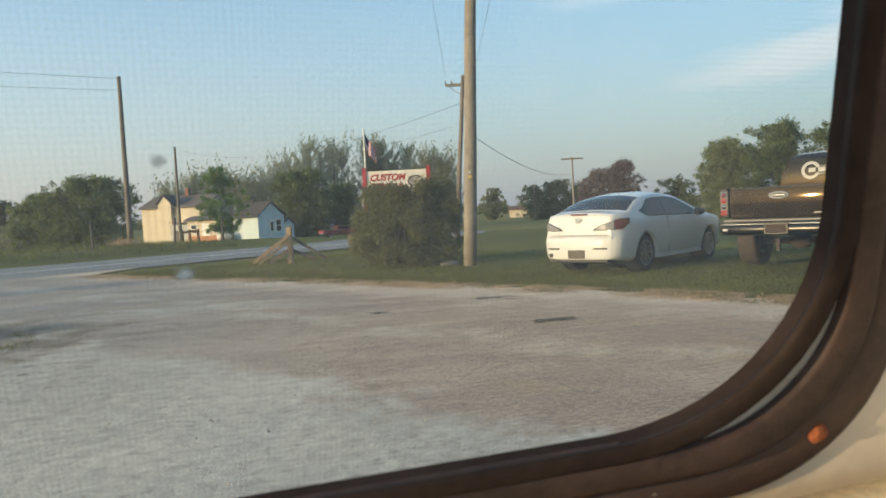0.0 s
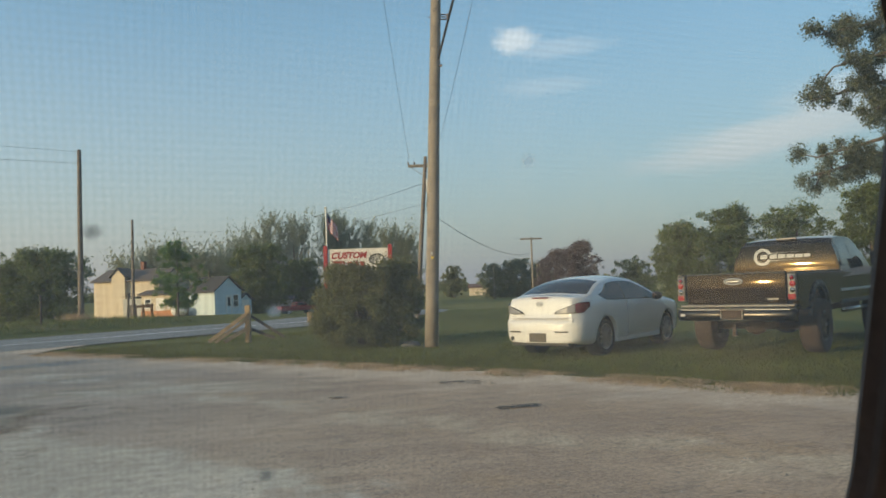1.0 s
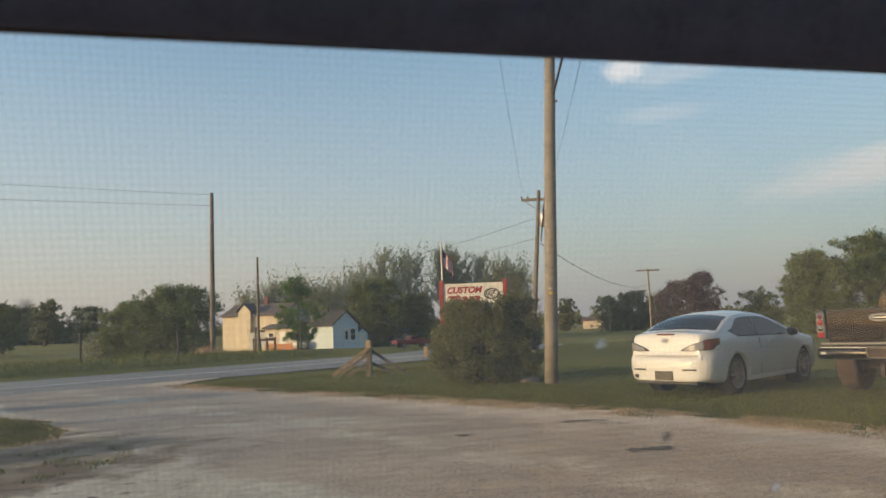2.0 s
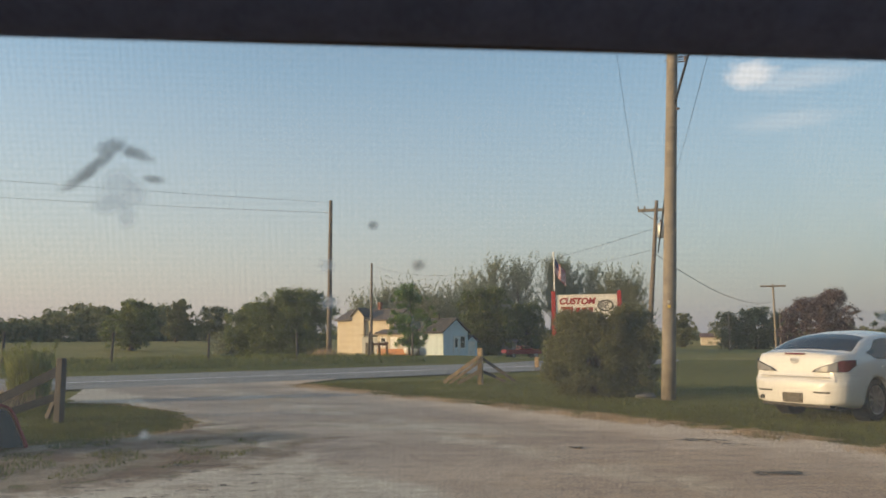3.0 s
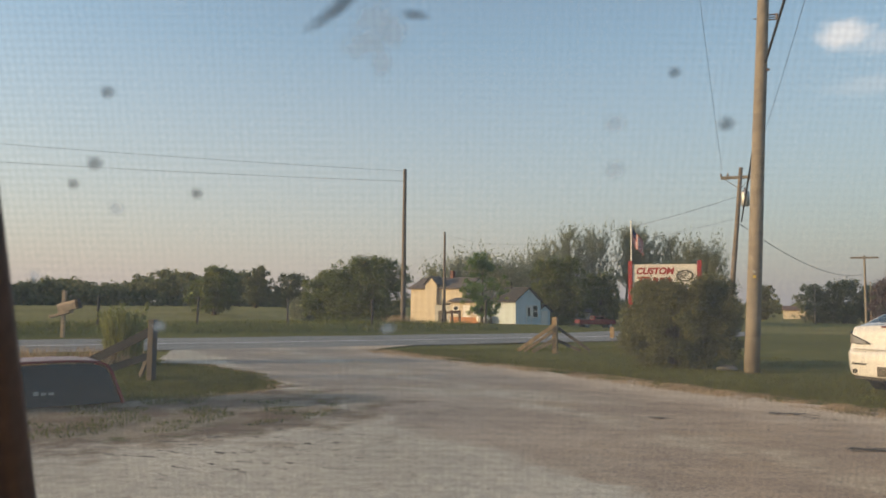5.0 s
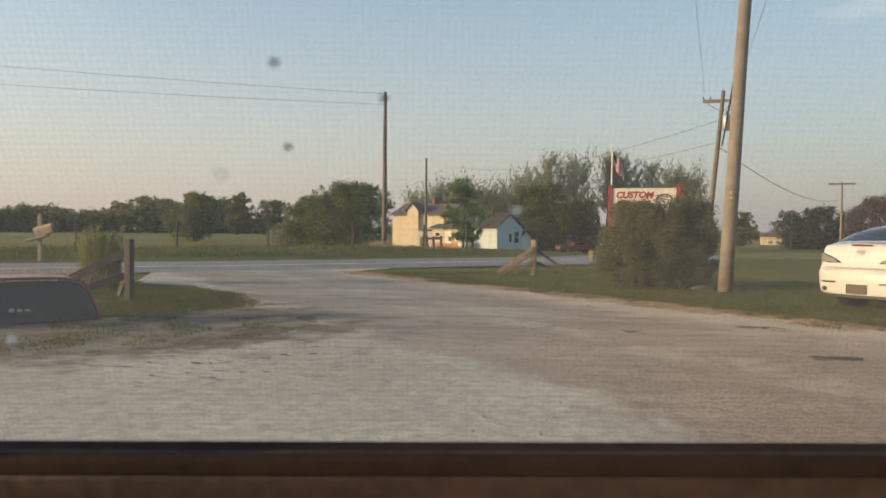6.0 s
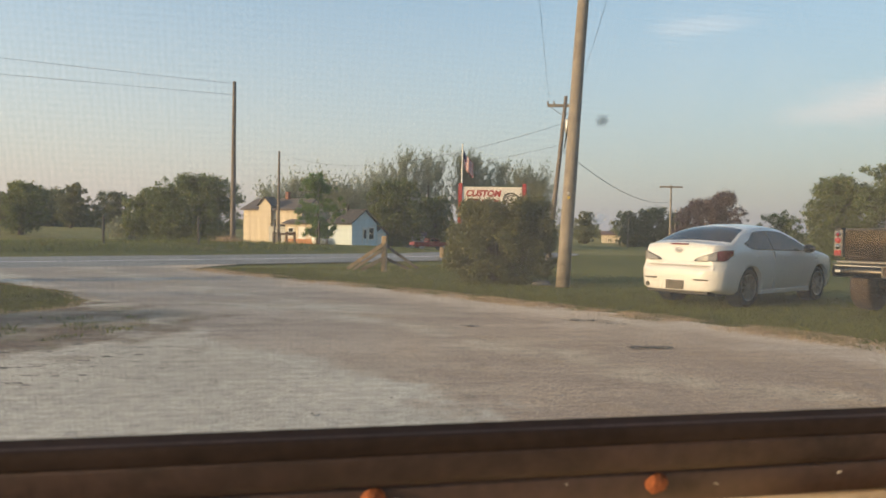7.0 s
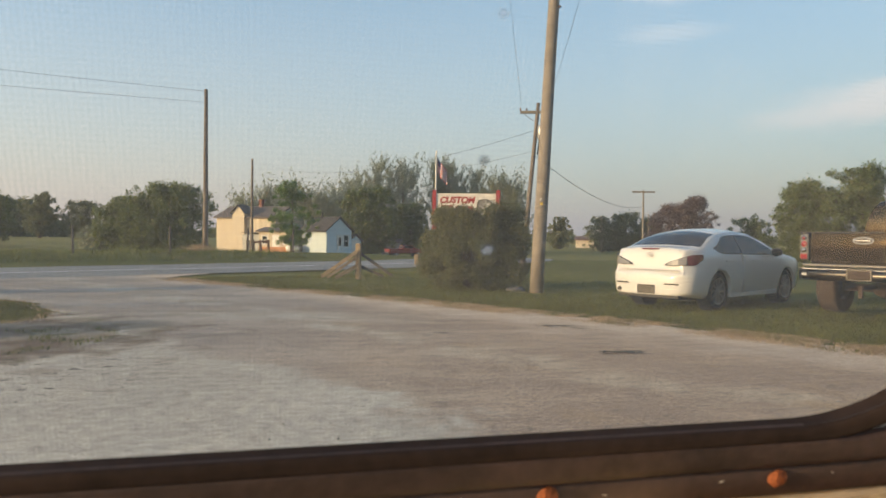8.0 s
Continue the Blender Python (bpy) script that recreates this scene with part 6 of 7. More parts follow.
def siding(h, x0, x1, y, z0, z1, s, mat, axis="y", step=0.18):
    """Overlapping boards on a wall."""
    me = None
    z = z0
    while z < z1 - 0.02:
        if me is None:
            bm = bmesh.new()
            d = [(y + s * 0.002, 0.0), (y + s * 0.03, 0.0), (y + s * 0.008, step), (y + s * 0.002, step)]
            prism(bm, d, x0, x1, "yz") if axis == "y" else prism(bm, d, x0, x1, "xz")
            ob = part("siding_board", bm, mat, h)
            me = ob.data
        else:
            ob = new("siding_board", me)
            ob.parent = h
        ob.location.z = z
        z += step



# blue and white house beside the road
BL, BW = 3.8, 3.85
BROT = -32
bc = Vector((-19.45, 78.58, 0)) - Matrix.Rotation(radians(BROT), 3, "Z") @ Vector((BL / 2, -BW / 2, 0))
blue = gable_house("small_house", pose(bc.x, bc.y, -1.0, 0, 0, BROT), BL, BW, 2.85, 4.2, M_SHADEDWALL, M_ROOF_DARK, "small white and pale blue house with a dark gable roof", M_BLUEWALL)
siding(blue, -BL / 2, BL / 2, -BW / 2, 0.0, 2.7, -1, M_SHADEDWALL, "y", 0.24)
siding(blue, -BW / 2, BW / 2, BL / 2, 0.0, 2.8, 1, M_BLUEWALL, "x", 0.24)
house_window(blue, "window", 0.7, 1.4, BL / 2 + 0.03, 1.03, 2.25, "x", 1)
house_window(blue, "door", -0.3, 0.36, BL / 2 + 0.03, 0.05, 2.2, "x", 1, True, M_BLUEWALL)
house_window(blue, "door_pane", -0.2, 0.22, BL / 2 + 0.07, 1.1, 2.05, "x", 1, True)
part("stove_pipe", rod(bmesh.new(), (-0.6, -0.2, 3.6), (-0.6, -0.2, 4.9), 0.11), M_BLACK, blue)
annex = gable_house("garage_annex", blue.matrix_basis @ pose(0.1, BW / 2 + 0.95, 0), 3.0, 1.86, 1.75, 2.35, M_BLUEWALL, M_ROOF_DARK, "low pale blue garage annex beside the house")
house_window(annex, "garage_door", -0.5, 0.45, 1.5, 0.0, 1.6, "x", 1, True, M_TRIM)

# cream farmhouse with a cross gable and a low front addition
cream = gable_house("farmhouse", pose(-30.2, 88.6, -0.75, 0, 0, -16), 8.4, 6.0, 4.1, 5.35, M_YELLOWWALL, M_ROOF, "cream farmhouse with dark roof and brick chimney")
siding(cream, -4.2, 4.2, -3.0, 0.0, 3.95, -1, M_YELLOWWALL, "y", 0.26)
bm = prism(bmesh.new(), [(-1.55, -0.5), (0.15, -0.5), (0.15, 4.6), (-0.7, 5.45), (-1.55, 4.6)], -3.5, -2.0)
part("cross_gable", bm, M_YELLOWWALL, cream)
for s in (1, -1):
    bm = prism(bmesh.new(), [(-0.7, 5.5), (-0.7, 5.57), (-0.7 + s * 1.05, 4.52), (-0.7 + s * 1.05, 4.45)], -3.75, -1.6)
    part("cross_gable_roof", bm, M_ROOF, cream)
bm = cube(-0.02, 0.42, -0.32, 0.12, 5.2, 6.3, 0.02)
box(bm, -0.07, 0.47, -0.37, 0.17, 6.12, 6.22)
part("chimney", bm, M_BRICK, cream, "red brick chimney")
add = gable_house("porch_addition", pose(-25.3, 82.1, -0.85, 0, 0, -12), 4.4, 3.2, 2.5, 2.85, M_YELLOWWALL, M_ROOF, "low cream addition with an orange brick base")
part("brick_base", cube(-2.2, 2.2, -1.68, -1.605, -0.4, 0.75), M_ORANGEBRICK, add)
house_window(add, "window", -1.75, -1.15, -1.6, 1.1, 1.95)
house_window(add, "window", 0.95, 1.75, -1.6, 1.1, 1.95)
house_window(add, "door", -0.4, 0.3, -1.6, 0.0, 2.0, "y", -1, True, M_TRIM)
lean = thing("lean_to", pose(-29.0, 82.9, -0.9, 0, 0, -14), "low grey lean-to shed against the cream farmhouse", "shed")
bm = prism(bmesh.new(), [(-0.85, -0.3), (0.85, -0.3), (0.85, 2.35), (-0.85, 2.15)], -1.0, 1.2, "yz")
part("wall", bm, M_SHEDGREY, lean)
part("roof", cube(-1.1, 1.3, -1.0, 1.0, 2.36, 2.44, 0.02), M_ROOF, lean)
part("dark_opening", cube(-0.5, 0.2, -0.87, -0.84, 0.1, 1.5), M_BLACK, lean)
pump = thing("timber_frame", pose(-26.6, 78.2, -0.9, 0, 0, 10), "weathered dark timber gate frame by the addition", "gate frame")
for x in (-0.75, 0.0, 0.85):
    part("upright", plank(bmesh.new(), (x, 0, -0.1), (x - 0.08, 0.02, 1.6), 0.2, 0.2), M_OLDTIMBER, pump)
part("beam", plank(bmesh.new(), (-0.9, 0, 1.3), (0.95, 0, 1.45), 0.14, 0.24), M_OLDTIMBER, pump)
tank = thing("propane_tank", pose(-23.4, 79.5, -0.95, 0, 0, 15), "white propane tank on feet beside the house", "gas tank")
part("tank", lathe(bmesh.new(), [(0.0, -0.8), (0.3, -0.72), (0.42, -0.5), (0.42, 0.5), (0.3, 0.72), (0, 0.8)], "x", 20, (0, 0, 0.75)), M_TRIM, tank, smooth=True)
for x in (-0.45, 0.45):
    part("foot", cube(x - 0.06, x + 0.06, -0.3, 0.3, -0.1, 0.36), M_STEEL, tank)
shed = gable_house("grey_shed", pose(-14.5, 92, -1.0, 0, 0, 5), 2.2, 2.2, 1.5, 1.75, M_SHEDGREY, M_ROOF, "small grey shed under the tall trees")
barn = gable_house("barn", pose(20.0, 172, -1.4, 0, 0, -4), 8.0, 5.0, 2.2, 2.9, M_YELLOWWALL, material("rusty_roof", (0.16, 0.1, 0.08), 0.8, vary=0.3, scale=1), "long low cream barn with a dull brown roof in the distance")
trailer = gable_house("white_shed", pose(3.6, 150, -1.2, 0, 0, 0), 2.0, 3.0, 2.2, 2.6, M_SHADEDWALL, M_ROOF, "small white shed far across the field")
for x, y, h in ((15.0, 118, 4.7), (22.5, 120, 5.2)):
    t = pole("utility_pole", x, y, h, 0.1, M_POLE, "thin distant wooden pole in the field")

# small red pickup in the distance
rp = thing("red_pickup", pose(-10.2, 73.4, -0.85, 0, 0, 30) @ Matrix.Scale(0.82, 4), "faded red old pickup parked under the trees", "truck")
bm = bmesh.new()
prism(bm, [(-2.3, 0.45), (-2.3, 1.0), (0.1, 1.02), (0.12, 1.1), (1.2, 1.08), (2.2, 0.98), (2.3, 0.5)], -0.86, 0.86)
bmesh.ops.bevel(bm, geom=list(bm.edges), offset=0.05, segments=2, affect="EDGES")
part("body", bm, M_REDPAINT, rp)
bm = prism(bmesh.new(), [(-0.45, 1.02), (-0.36, 1.42), (0.72, 1.42), (1.25, 1.04)], -0.74, 0.74)
part("cab", bm, M_REDPAINT, rp)
for s in (1, -1):
    part("side_window", prism(bmesh.new(), [(-0.32, 1.1), (-0.27, 1.37), (0.68, 1.37), (1.02, 1.1)], *sorted((s * 0.74, s * 0.75))), M_DARKGLASS, rp)
part("rear_window", cube(-0.465, -0.38, -0.64, 0.64, 1.1, 1.36), M_BLACK, rp)
part("rear_bumper", cube(-2.42, -2.28, -0.85, 0.85, 0.45, 0.62, 0.02), M_CHROME, rp)
for ax in (-1.4, 1.5):
    for s in (1, -1):
        wheel(rp, ax, s * 0.76, 0.34, 0.2, s)

# ---- trees round the place ----
tree("tree", -60.6, 81.5, 6.2, 4.3, "round dark green tree alone in the field", seed=11, leaves=6500, leaf=0.26, trunk_r=0.3, bare=0.12)
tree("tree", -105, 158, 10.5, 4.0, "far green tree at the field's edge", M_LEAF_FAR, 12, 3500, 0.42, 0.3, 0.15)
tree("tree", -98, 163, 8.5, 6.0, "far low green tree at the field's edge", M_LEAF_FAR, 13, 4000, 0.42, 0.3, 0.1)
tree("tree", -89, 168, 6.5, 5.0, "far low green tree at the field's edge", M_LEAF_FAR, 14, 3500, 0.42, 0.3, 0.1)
tree("tree", -30.9, 58.2, 4.7, 3.2, "dense green tree with a low crown beside the farmhouse", seed=15, leaves=15000, leaf=0.17, trunk_r=0.2, bare=0.03, clumps=40)
tree("tree", -27.1, 57.6, 5.9, 3.9, "dense green tree with a low crown beside the farmhouse", seed=16, leaves=16000, leaf=0.17, trunk_r=0.2, bare=0.03, clumps=42)
tree("tree", -35.2, 61.0, 2.3, 1.9, "low pale green tree at the end of the row", M_LEAF_PALE, 17, 5000, 0.16, 0.12, 0.02, clumps=26)
for x, y, h, sd in ((-32.4, 99, 8.2, 19), (-29.2, 99, 7.4, 20), (-26.2, 97, 7.6, 21), (-35.5, 98, 6.8, 51)):
    tree("tree", x, y, h, 3.4, "thin pale tree behind the farmhouse roof", M_LEAF_PALE, sd, 4200, 0.2, 0.16, 0.25, "column")
tree("tree", -21.6, 72.6, 8.5, 2.7, "young maple with open layered crown in front of the houses", M_LEAF_MAPLE, 22, 7500, 0.15, 0.13, 0.22, clumps=13)
tree("tree", -17.2, 90.4, 8.2, 4.6, "dark green broad tree beside the blue house", M_LEAF, 23, 15000, 0.24, 0.28, 0.05, clumps=46)
tree("tree", -12.6, 96.0, 6.5, 3.8, "dark green broad tree beside the blue house", M_LEAF, 33, 9000, 0.24, 0.2, 0.04, clumps=36)
for x, y, h, w, sd, low, n in ((-24.2, 98, 6.6, 3.6, 24, 0.08, 2), (-22.0, 102, 8.6, 3.6, 25, 0.08, 3), (-20.2, 104, 10.8, 3.4, 26, 0.1, 3), (-17.8, 106, 12.8, 3.4, 27, 0.12, 3), (-15.0, 107, 12.9, 3.3, 28, 0.2, 3),
                               (-11.2, 111.4, 13.4, 3.0, 52, 0.42, 2), (-9.0, 111.6, 13.4, 2.8, 53, 0.42, 2), (-6.1, 112.8, 12.4, 3.2, 54, 0.3, 2), (-3.2, 112, 10.6, 3.5, 55, 0.15, 3), (-0.6, 112, 11.2, 3.5, 56, 0.15, 2), (1.7, 112, 9.6, 3.2, 57, 0.2, 2)):
    tree("tree", x, y, h, w, "tall pale-leaved tree with upswept feathery limbs", M_LEAF_PALE, sd, 13000, 0.13, 0.2, low, "column", clumps=34, stems=n, group="tall feathery trees")
for x, y, h, w, sd in ((-13.5, 100, 4.0, 3.2, 31), (-8.2, 104, 3.6, 3.2, 32), (-3.6, 106, 4.0, 3.2, 30), (0.8, 106, 4.2, 3.2, 58)):
    tree("tree", x, y, h, w, "low dark tree forming a hedge under the tall trees", M_LEAF, sd, 4600, 0.22, 0.15, 0.03)
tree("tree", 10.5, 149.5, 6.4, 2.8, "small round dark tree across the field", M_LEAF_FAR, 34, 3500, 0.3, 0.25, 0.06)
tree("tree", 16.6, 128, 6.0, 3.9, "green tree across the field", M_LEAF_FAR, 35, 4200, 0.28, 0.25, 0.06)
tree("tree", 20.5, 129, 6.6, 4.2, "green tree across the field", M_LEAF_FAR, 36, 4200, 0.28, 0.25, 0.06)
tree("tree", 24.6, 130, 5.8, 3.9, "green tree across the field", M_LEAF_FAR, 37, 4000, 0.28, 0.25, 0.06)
tree("tree", 17.9, 82.9, 6.2, 3.2, "dark purple-leaved tree across the field", M_LEAF_PURPLE, 38, 5500, 0.2, 0.2, 0.1)
tree("tree", 20.6, 82.0, 7.2, 3.3, "dark purple-leaved tree across the field", M_LEAF_PURPLE, 39, 7500, 0.2, 0.2, 0.1)
tree("tree", 27.6, 85.7, 5.6, 3.0, "low green tree across the field", M_LEAF, 40, 5000, 0.22, 0.2, 0.06)
tree("tree", 27.3, 70.1, 8.0, 3.9, "large green tree behind the parked truck", M_LEAF, 41, 11000, 0.22, 0.28, 0.03, clumps=32)
tree("tree", 31.2, 68.0, 9.2, 4.3, "large green tree behind the parked truck", M_LEAF, 42, 12000, 0.22, 0.28, 0.03, clumps=34)
tree("tree", 36.2, 65.5, 9.0, 4.3, "large green tree behind the parked truck", M_LEAF, 43, 12000, 0.22, 0.28, 0.03, clumps=34)
tree("tree", 38.6, 58.5, 9.2, 3.8, "large green tree behind the parked truck", M_LEAF, 44, 11000, 0.22, 0.28, 0.03, clumps=32)
tree("tree", 43.5, 56.0, 9.0, 3.6, "large green tree behind the parked truck", M_LEAF, 45, 8000, 0.22, 0.28, 0.1, clumps=32)

# the near tree whose boughs hang into view
bt = thing("tree", pose(10.6, 10.2, 0, 0, 0, 0), "tall tree with drooping clumped green boughs over the truck", "tree")
rs = random.Random(77)
bm = bmesh.new()
tube(bm, [(0, 0, -0.1), (0.1, 0, 2.0), (-0.1, 0.1, 4.5), (0.1, 0, 7.5), (0, 0, 10)], [0.3, 0.26, 0.2, 0.13, 0.04], 12)
cs, rr = [], []
for zr, ang0, ln, droop, count in ((5.2, 189, 5.05, 0.285, 14), (4.9, 189.5, 4.85, 0.35, 13), (4.5, 186.5, 5.0, 0.336, 14), (4.3, 191, 4.5, 0.387, 12), (3.75, 184.5, 4.85, 0.343, 14), (3.55, 183.6, 4.85, 0.358, 14), (5.9, 190, 4.9, 0.22, 14), (6.6, 155, 3.4, 0.1, 10), (4.0, 100, 3.6, 0.2, 9), (5.0, 60, 3.4, 0.2, 9), (6.0, 300, 3.4, 0.2, 9), (4.4, 230, 3.2, 0.2, 8), (7.4, 200, 2.4, 0.0, 8), (8.4, 80, 2.0, 0.0, 8), (7.0, 120, 3.0, 0.1, 8)):
    a = radians(ang0)
    tip = Vector((math.cos(a) * ln, math.sin(a) * ln, zr - droop * ln * 0.5))
    base = Vector((0, 0, zr - 0.3))
    mid = base.lerp(tip, 0.5) + Vector((0, 0, 0.35))
    tube(bm, [base, mid, tip], [0.08, 0.05, 0.012], 6)
    for k in range(count * 3):
        q = 0.25 + 0.75 * k / (count * 3 - 1)
        p = base.lerp(mid, q * 2) if q < 0.5 else mid.lerp(tip, q * 2 - 1)
        off = Vector((rs.uniform(-1, 1), rs.uniform(-1, 1), rs.uniform(-0.9, 0.55))) * (0.2 + 0.4 * (1 - q))
        tube(bm, [p, p + off * 0.6, p + off], [0.014, 0.01, 0.005], 4)
        cs.append(tuple(p + off))
        rr.append(rs.uniform(0.09, 0.2))
part("trunk", bm, M_BARK, bt, smooth=True)
leaf_cloud("crown", cs, rr, 250000, 0.017, M_NEEDLE, bt, 78, 0.1)

# far woods along the horizon
rs = np.random.RandomState(5)
cs, rr = [], []
for k in range(2600):
    b = radians(-62 + 38 * rs.rand())
    dd = 235 + 60 * rs.rand()
    x, y = math.sin(b) * dd, math.cos(b) * dd
    top = 8.8 + 2.0 * math.sin(b * 17) + 1.4 * math.sin(b * 53 + 1)
    if b > radians(-33):
        top *= 0.55
    cs.append((x, y, rs.rand() * top - 0.5))
    rr.append(0.8 + 1.2 * rs.rand())
for k in range(900):
    b = radians(-30 + 85 * rs.rand())
    dd = 300 + 160 * rs.rand()
    top = 3.2 + 1.2 * math.sin(b * 31) + 0.8 * math.sin(b * 83)
    cs.append((math.sin(b) * dd, math.cos(b) * dd, -1 + rs.rand() * top))
    rr.append(1.6 + 1.5 * rs.rand())
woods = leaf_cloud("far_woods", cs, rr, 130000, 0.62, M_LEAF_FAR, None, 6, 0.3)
tagged(woods, "hazy line of far green woods on the horizon", "woods", kind="stuff")

# yellow shrub and weeds by the left entrance
ys = thing("shrub", pose(-12.55, 13.3, 0), "wispy yellow-green shrub behind the split-rail fence", "shrub")
bm = bmesh.new()
cs, rr = [], []
rsh = random.Random(9)
for k in range(24):
    a, r = rsh.uniform(0, 2 * math.pi), rsh.uniform(0.05, 0.75)
    tip = Vector((math.cos(a) * r, math.sin(a) * r, rsh.uniform(0.7, 1.35)))
    tube(bm, [(tip.x * 0.2, tip.y * 0.2, 0), (tip.x * 0.6, tip.y * 0.6, tip.z * 0.6), tip], [0.012, 0.008, 0.003], 4)
    for q in (0.45, 0.62, 0.78, 0.92, 1.0):
        cs.append((tip.x * (0.2 + 0.8 * q), tip.y * (0.2 + 0.8 * q), tip.z * q))
        rr.append(0.09)
part("stems", bm, M_BARK, ys)
leaf_cloud("leaves", cs, rr, 5200, 0.024, M_WILLOW, ys, 14, 0.1)
rq = np.random.RandomState(12)
v = []
for k in range(1100):
    a, r = rq.rand() * 2 * np.pi, 0.4 * rq.rand() ** 0.7
    h, out, w, b = 0.45 + 0.75 * rq.rand() ** 1.3, 0.35 + 0.7 * rq.rand(), 0.006 + 0.006 * rq.rand(), rq.rand() * np.pi
    p0 = Vector((math.cos(a) * r * 0.85, math.sin(a) * r * 0.85, 0.0))
    p1 = p0 + Vector((math.cos(a) * r * out * 0.2 + 0.05 * rq.normal(), math.sin(a) * r * out * 0.2 + 0.05 * rq.normal(), h * 0.6))
    p2 = p0 + Vector((math.cos(a) * r * out * 0.6 + 0.09 * rq.normal(), math.sin(a) * r * out * 0.6 + 0.09 * rq.normal(), h))
    sd = Vector((math.cos(b), math.sin(b), 0)) * w
    v += [p0 - sd, p0 + sd, p1 + sd, p1 - sd, p1 - sd, p1 + sd, p2 + sd * 0.3, p2 - sd * 0.3]
raw("foliage", [tuple(p) for p in v], [tuple(range(4 * k, 4 * k + 4)) for k in range(len(v) // 4)], M_WILLOW, ys)

# ---- worn asphalt, dirt and grass ----
for x, y, w, h, a in ((1.2, 8.1, 0.22, 0.12, 20), (0.72, 10.4, 0.30, 0.1, 10), (-9.5, 19.9, 0.42, 0.14, 40), (-0.85, 9.4, 0.13, 0.07, 0), (1.05, 10.1, 0.3, 0.05, -20)):
    rt = random.Random(x * 7 + y)
    bm = bmesh.new()
    for k in range(34):
        q, o = math.sqrt(rt.random()), rt.uniform(0, 2 * math.pi)
        c = Vector((x, y, 0)) + Matrix.Rotation(radians(a), 3, "Z") @ Vector((w * 1.15 * q * math.cos(o), h * 1.1 * q * math.sin(o), 0))
        r = rt.uniform(0.2, 0.5) * h * (1.25 - 0.6 * q)
        vs = [bm.verts.new((c.x + r * rt.uniform(0.6, 1.9) * math.cos(2 * math.pi * i / 7), c.y + r * rt.uniform(0.5, 1.0) * math.sin(2 * math.pi * i / 7), 0.0125 + 0.0002 * k)) for i in range(7)]
        bm.faces.new(vs)
    tagged(link_mesh("tar_patch", bm, M_PATCH), "ragged dark tar patch in the yard", "patch", kind="structure")


def scatter(name, points, mat, label, category, height, width, seed, lean=0.5):
    """Upright three-cornered blades at the points, in one mesh."""
    rs = np.random.RandomState(seed)
    p = np.array(points, float)
    n = len(p)
    a = rs.rand(n) * 2 * np.pi
    side = np.stack([np.cos(a), np.sin(a), 0 * a], 1) * (width * (0.6 + 0.8 * rs.rand(n)))[:, None]
    h = height * (0.5 + rs.rand(n))
    tip = p + np.stack([rs.normal(size=n) * lean * h, rs.normal(size=n) * lean * h, h], 1)
    v = np.stack([p - side, p + side, tip], 1).reshape(-1, 3)
    ob = raw(name, v.tolist(), np.arange(3 * n).reshape(-1, 3).tolist(), mat)
    return tagged(ob, label, category, kind="stuff")


edge = [Vector((*p, 0)) for p in LOT[1:12]]
isle = [Vector((*p, 0)) for p in LOT[14:21]]


def along(line, rs, lo, hi):
    """A point beside a line, lo to hi metres to its right hand."""
    i = rs.randint(len(line) - 1)
    a, b = line[i], line[i + 1]
    q = a.lerp(b, rs.rand())
    side = Vector(((b - a).y, -(b - a).x, 0)).normalized()
    return q + side * (lo + (hi - lo) * rs.rand())


rs = np.random.RandomState(3)
pts = []
for k in range(45000):
    q = along(edge, rs, 0.0, 2.6 * rs.rand() + 0.1)
    pts.append((q.x, q.y, -0.03))
for k in range(42000):
    q = along(edge, rs, 0.5, 9.0)
    pts.append((q.x, q.y, -0.03))
for k in range(16000):
    # green tongues creep out over the dusty margin
    q = along(edge, rs, -0.55 * rs.rand(), 0.1)
    if noise.noise((q.x * 1.1, q.y * 1.1, 8)) > 0.02 + 0.25 * rs.rand():
        pts.append((q.x, q.y, -0.01))
for k in range(22000):
    q = along(isle, rs, 0.0, 2.4)
    pts.append((q.x, q.y, -0.03))
for k in range(9000):
    o, q = rs.rand() * 2 * np.pi, math.sqrt(rs.rand())
    x, y = -7.6 + 3.4 * q * math.cos(o) * 0.83 - 1.7 * q * math.sin(o) * 0.55, 6.9 + 3.4 * q * math.cos(o) * 0.55 + 1.7 * q * math.sin(o) * 0.83
    if noise.noise((x * 1.6, y * 1.6, 3)) > 0.0:
        pts.append((x, y, 0.0))
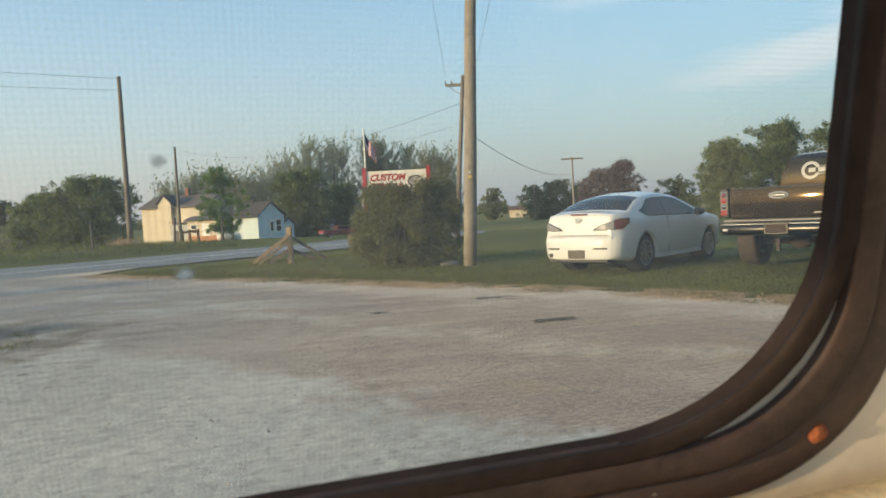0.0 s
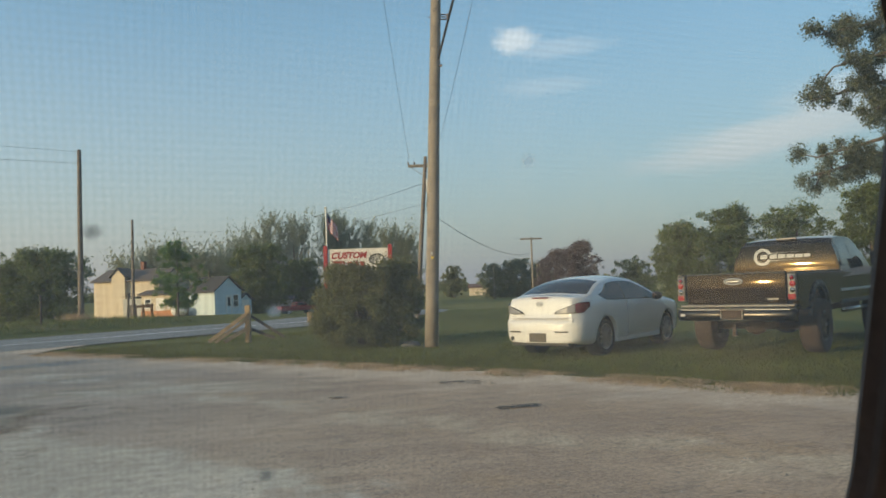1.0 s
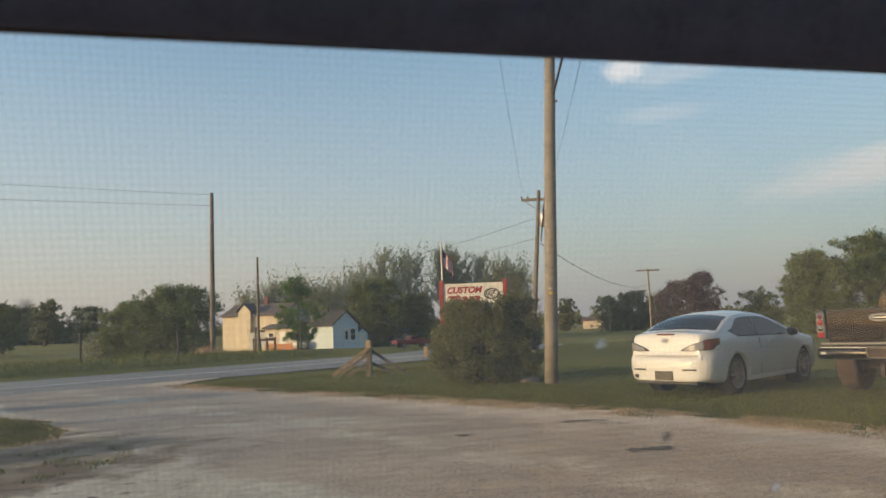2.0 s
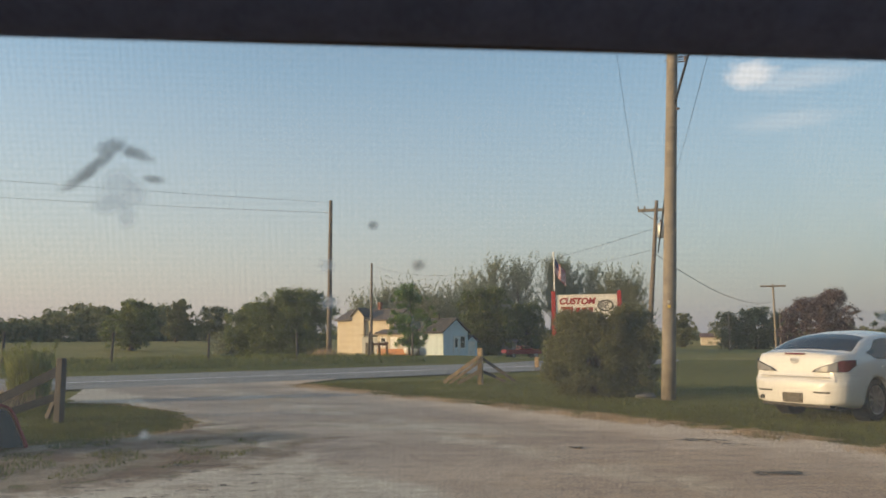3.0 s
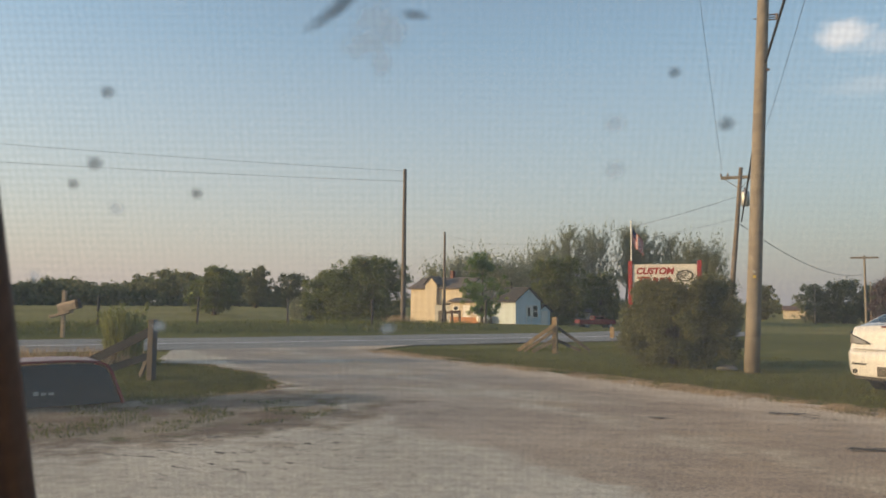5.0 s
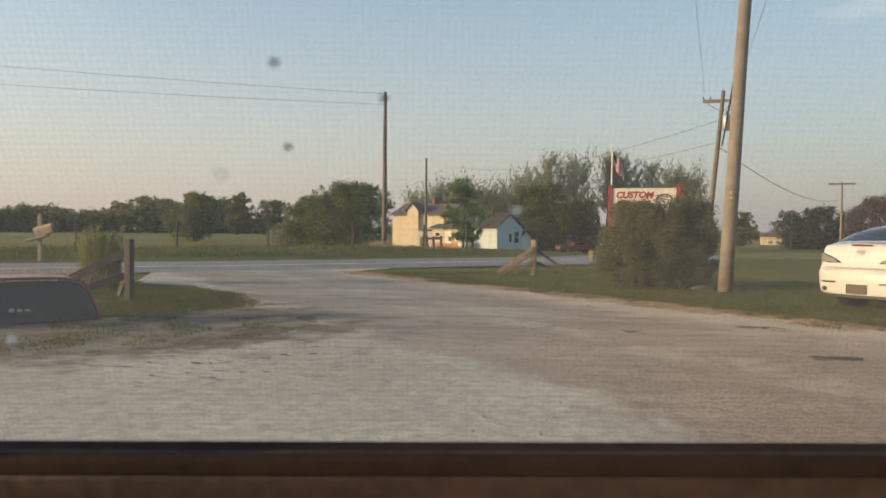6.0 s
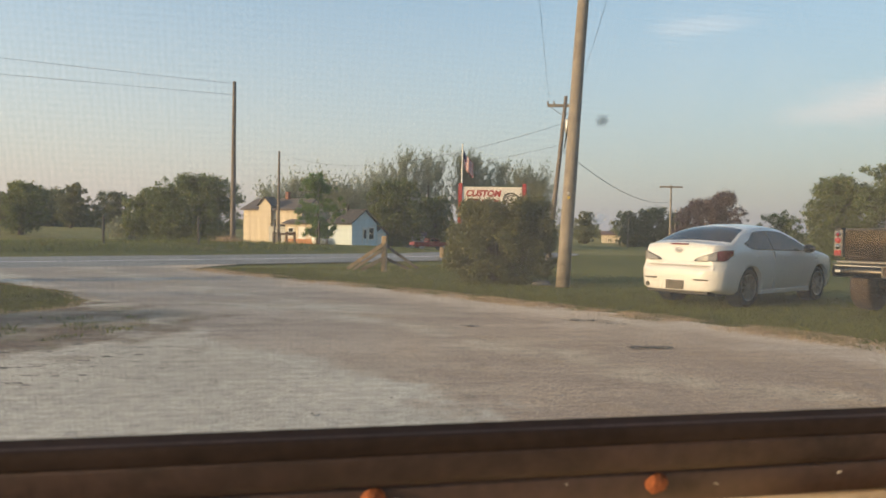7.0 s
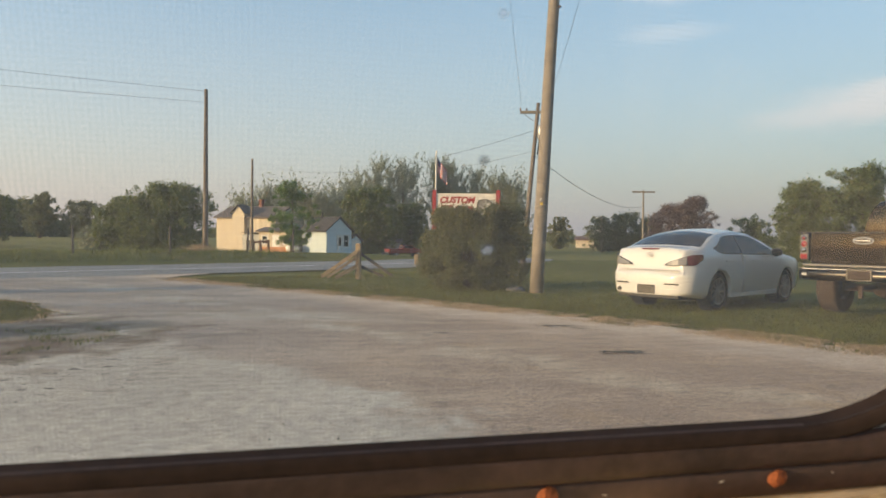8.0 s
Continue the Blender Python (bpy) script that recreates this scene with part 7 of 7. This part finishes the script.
scatter("grass", pts, M_BLADE, "short mown green grass along the yard's edge", "grass", 0.045, 0.007, 4)
pts = []
for k in range(52000):
    # the fringe is ragged: broad in places, worn away in others
    q = along(edge, rs, -0.62 * rs.rand(), 0.45 * rs.rand())
    thick = noise.noise((q.x * 0.8, q.y * 0.8, 5)) + 0.6 * noise.noise((q.x * 3.1, q.y * 3.1, 6))
    if thick > -0.32 + 0.5 * rs.rand():
        pts.append((q.x, q.y, -0.01))
for k in range(900):
    q = along(isle, rs, -0.2, 0.2)
    pts.append((q.x, q.y, -0.01))
scatter("dry_grass", pts, M_DRY, "reddish dry grass fringe at the gravel's edge", "dry grass", 0.04, 0.008, 5, 1.1)
pts = []
for k in range(26000):
    q = road_at(-70 + 90 * rs.rand(), 31.5 + 8 * rs.rand() ** 1.3)
    pts.append((q.x, q.y, rise(q.x, q.y) - 0.03))
scatter("tall_grass", pts, M_TALL, "taller rough grass on the bank behind the road", "grass", 0.17, 0.018, 6)
pts = []
for cx, cy, n in ((-16.5, 38.6, 500), (-12.6, 12.6, 500), (-13.6, 11.8, 500)):
    for k in range(n):
        x, y = cx + rs.normal() * 0.35, cy + rs.normal() * 0.35
        pts.append((x, y, rise(x, y) - 0.02))
scatter("weeds", pts, M_DRY, "tufts of tall dry brown weeds", "weeds", 0.34, 0.012, 7, 0.35)
pts = []
for k in range(3200):
    x, y = rs.uniform(-9, 7), rs.uniform(2.2, 13)
    if y < 12.3 - 0.9 * x - 0.3 and y > 8 + 0.9 * (-6 - x):
        pts.append((x, y))
v, f = [], []
for x, y in pts:
    r = 0.005 + 0.009 * rs.rand() ** 2
    i = len(v)
    o = rs.rand() * 6
    v += [(x + r * math.cos(o + k * 2.09), y + r * math.sin(o + k * 2.09), 0.008) for k in range(3)] + [(x + r * 0.2, y, 0.008 + r * 0.8)]
    f += [(i, i + 1, i + 3), (i + 1, i + 2, i + 3), (i + 2, i, i + 3)]
tagged(raw("loose_gravel", v, f, M_STONE), "scattered loose stones on the yard", "gravel", kind="stuff")
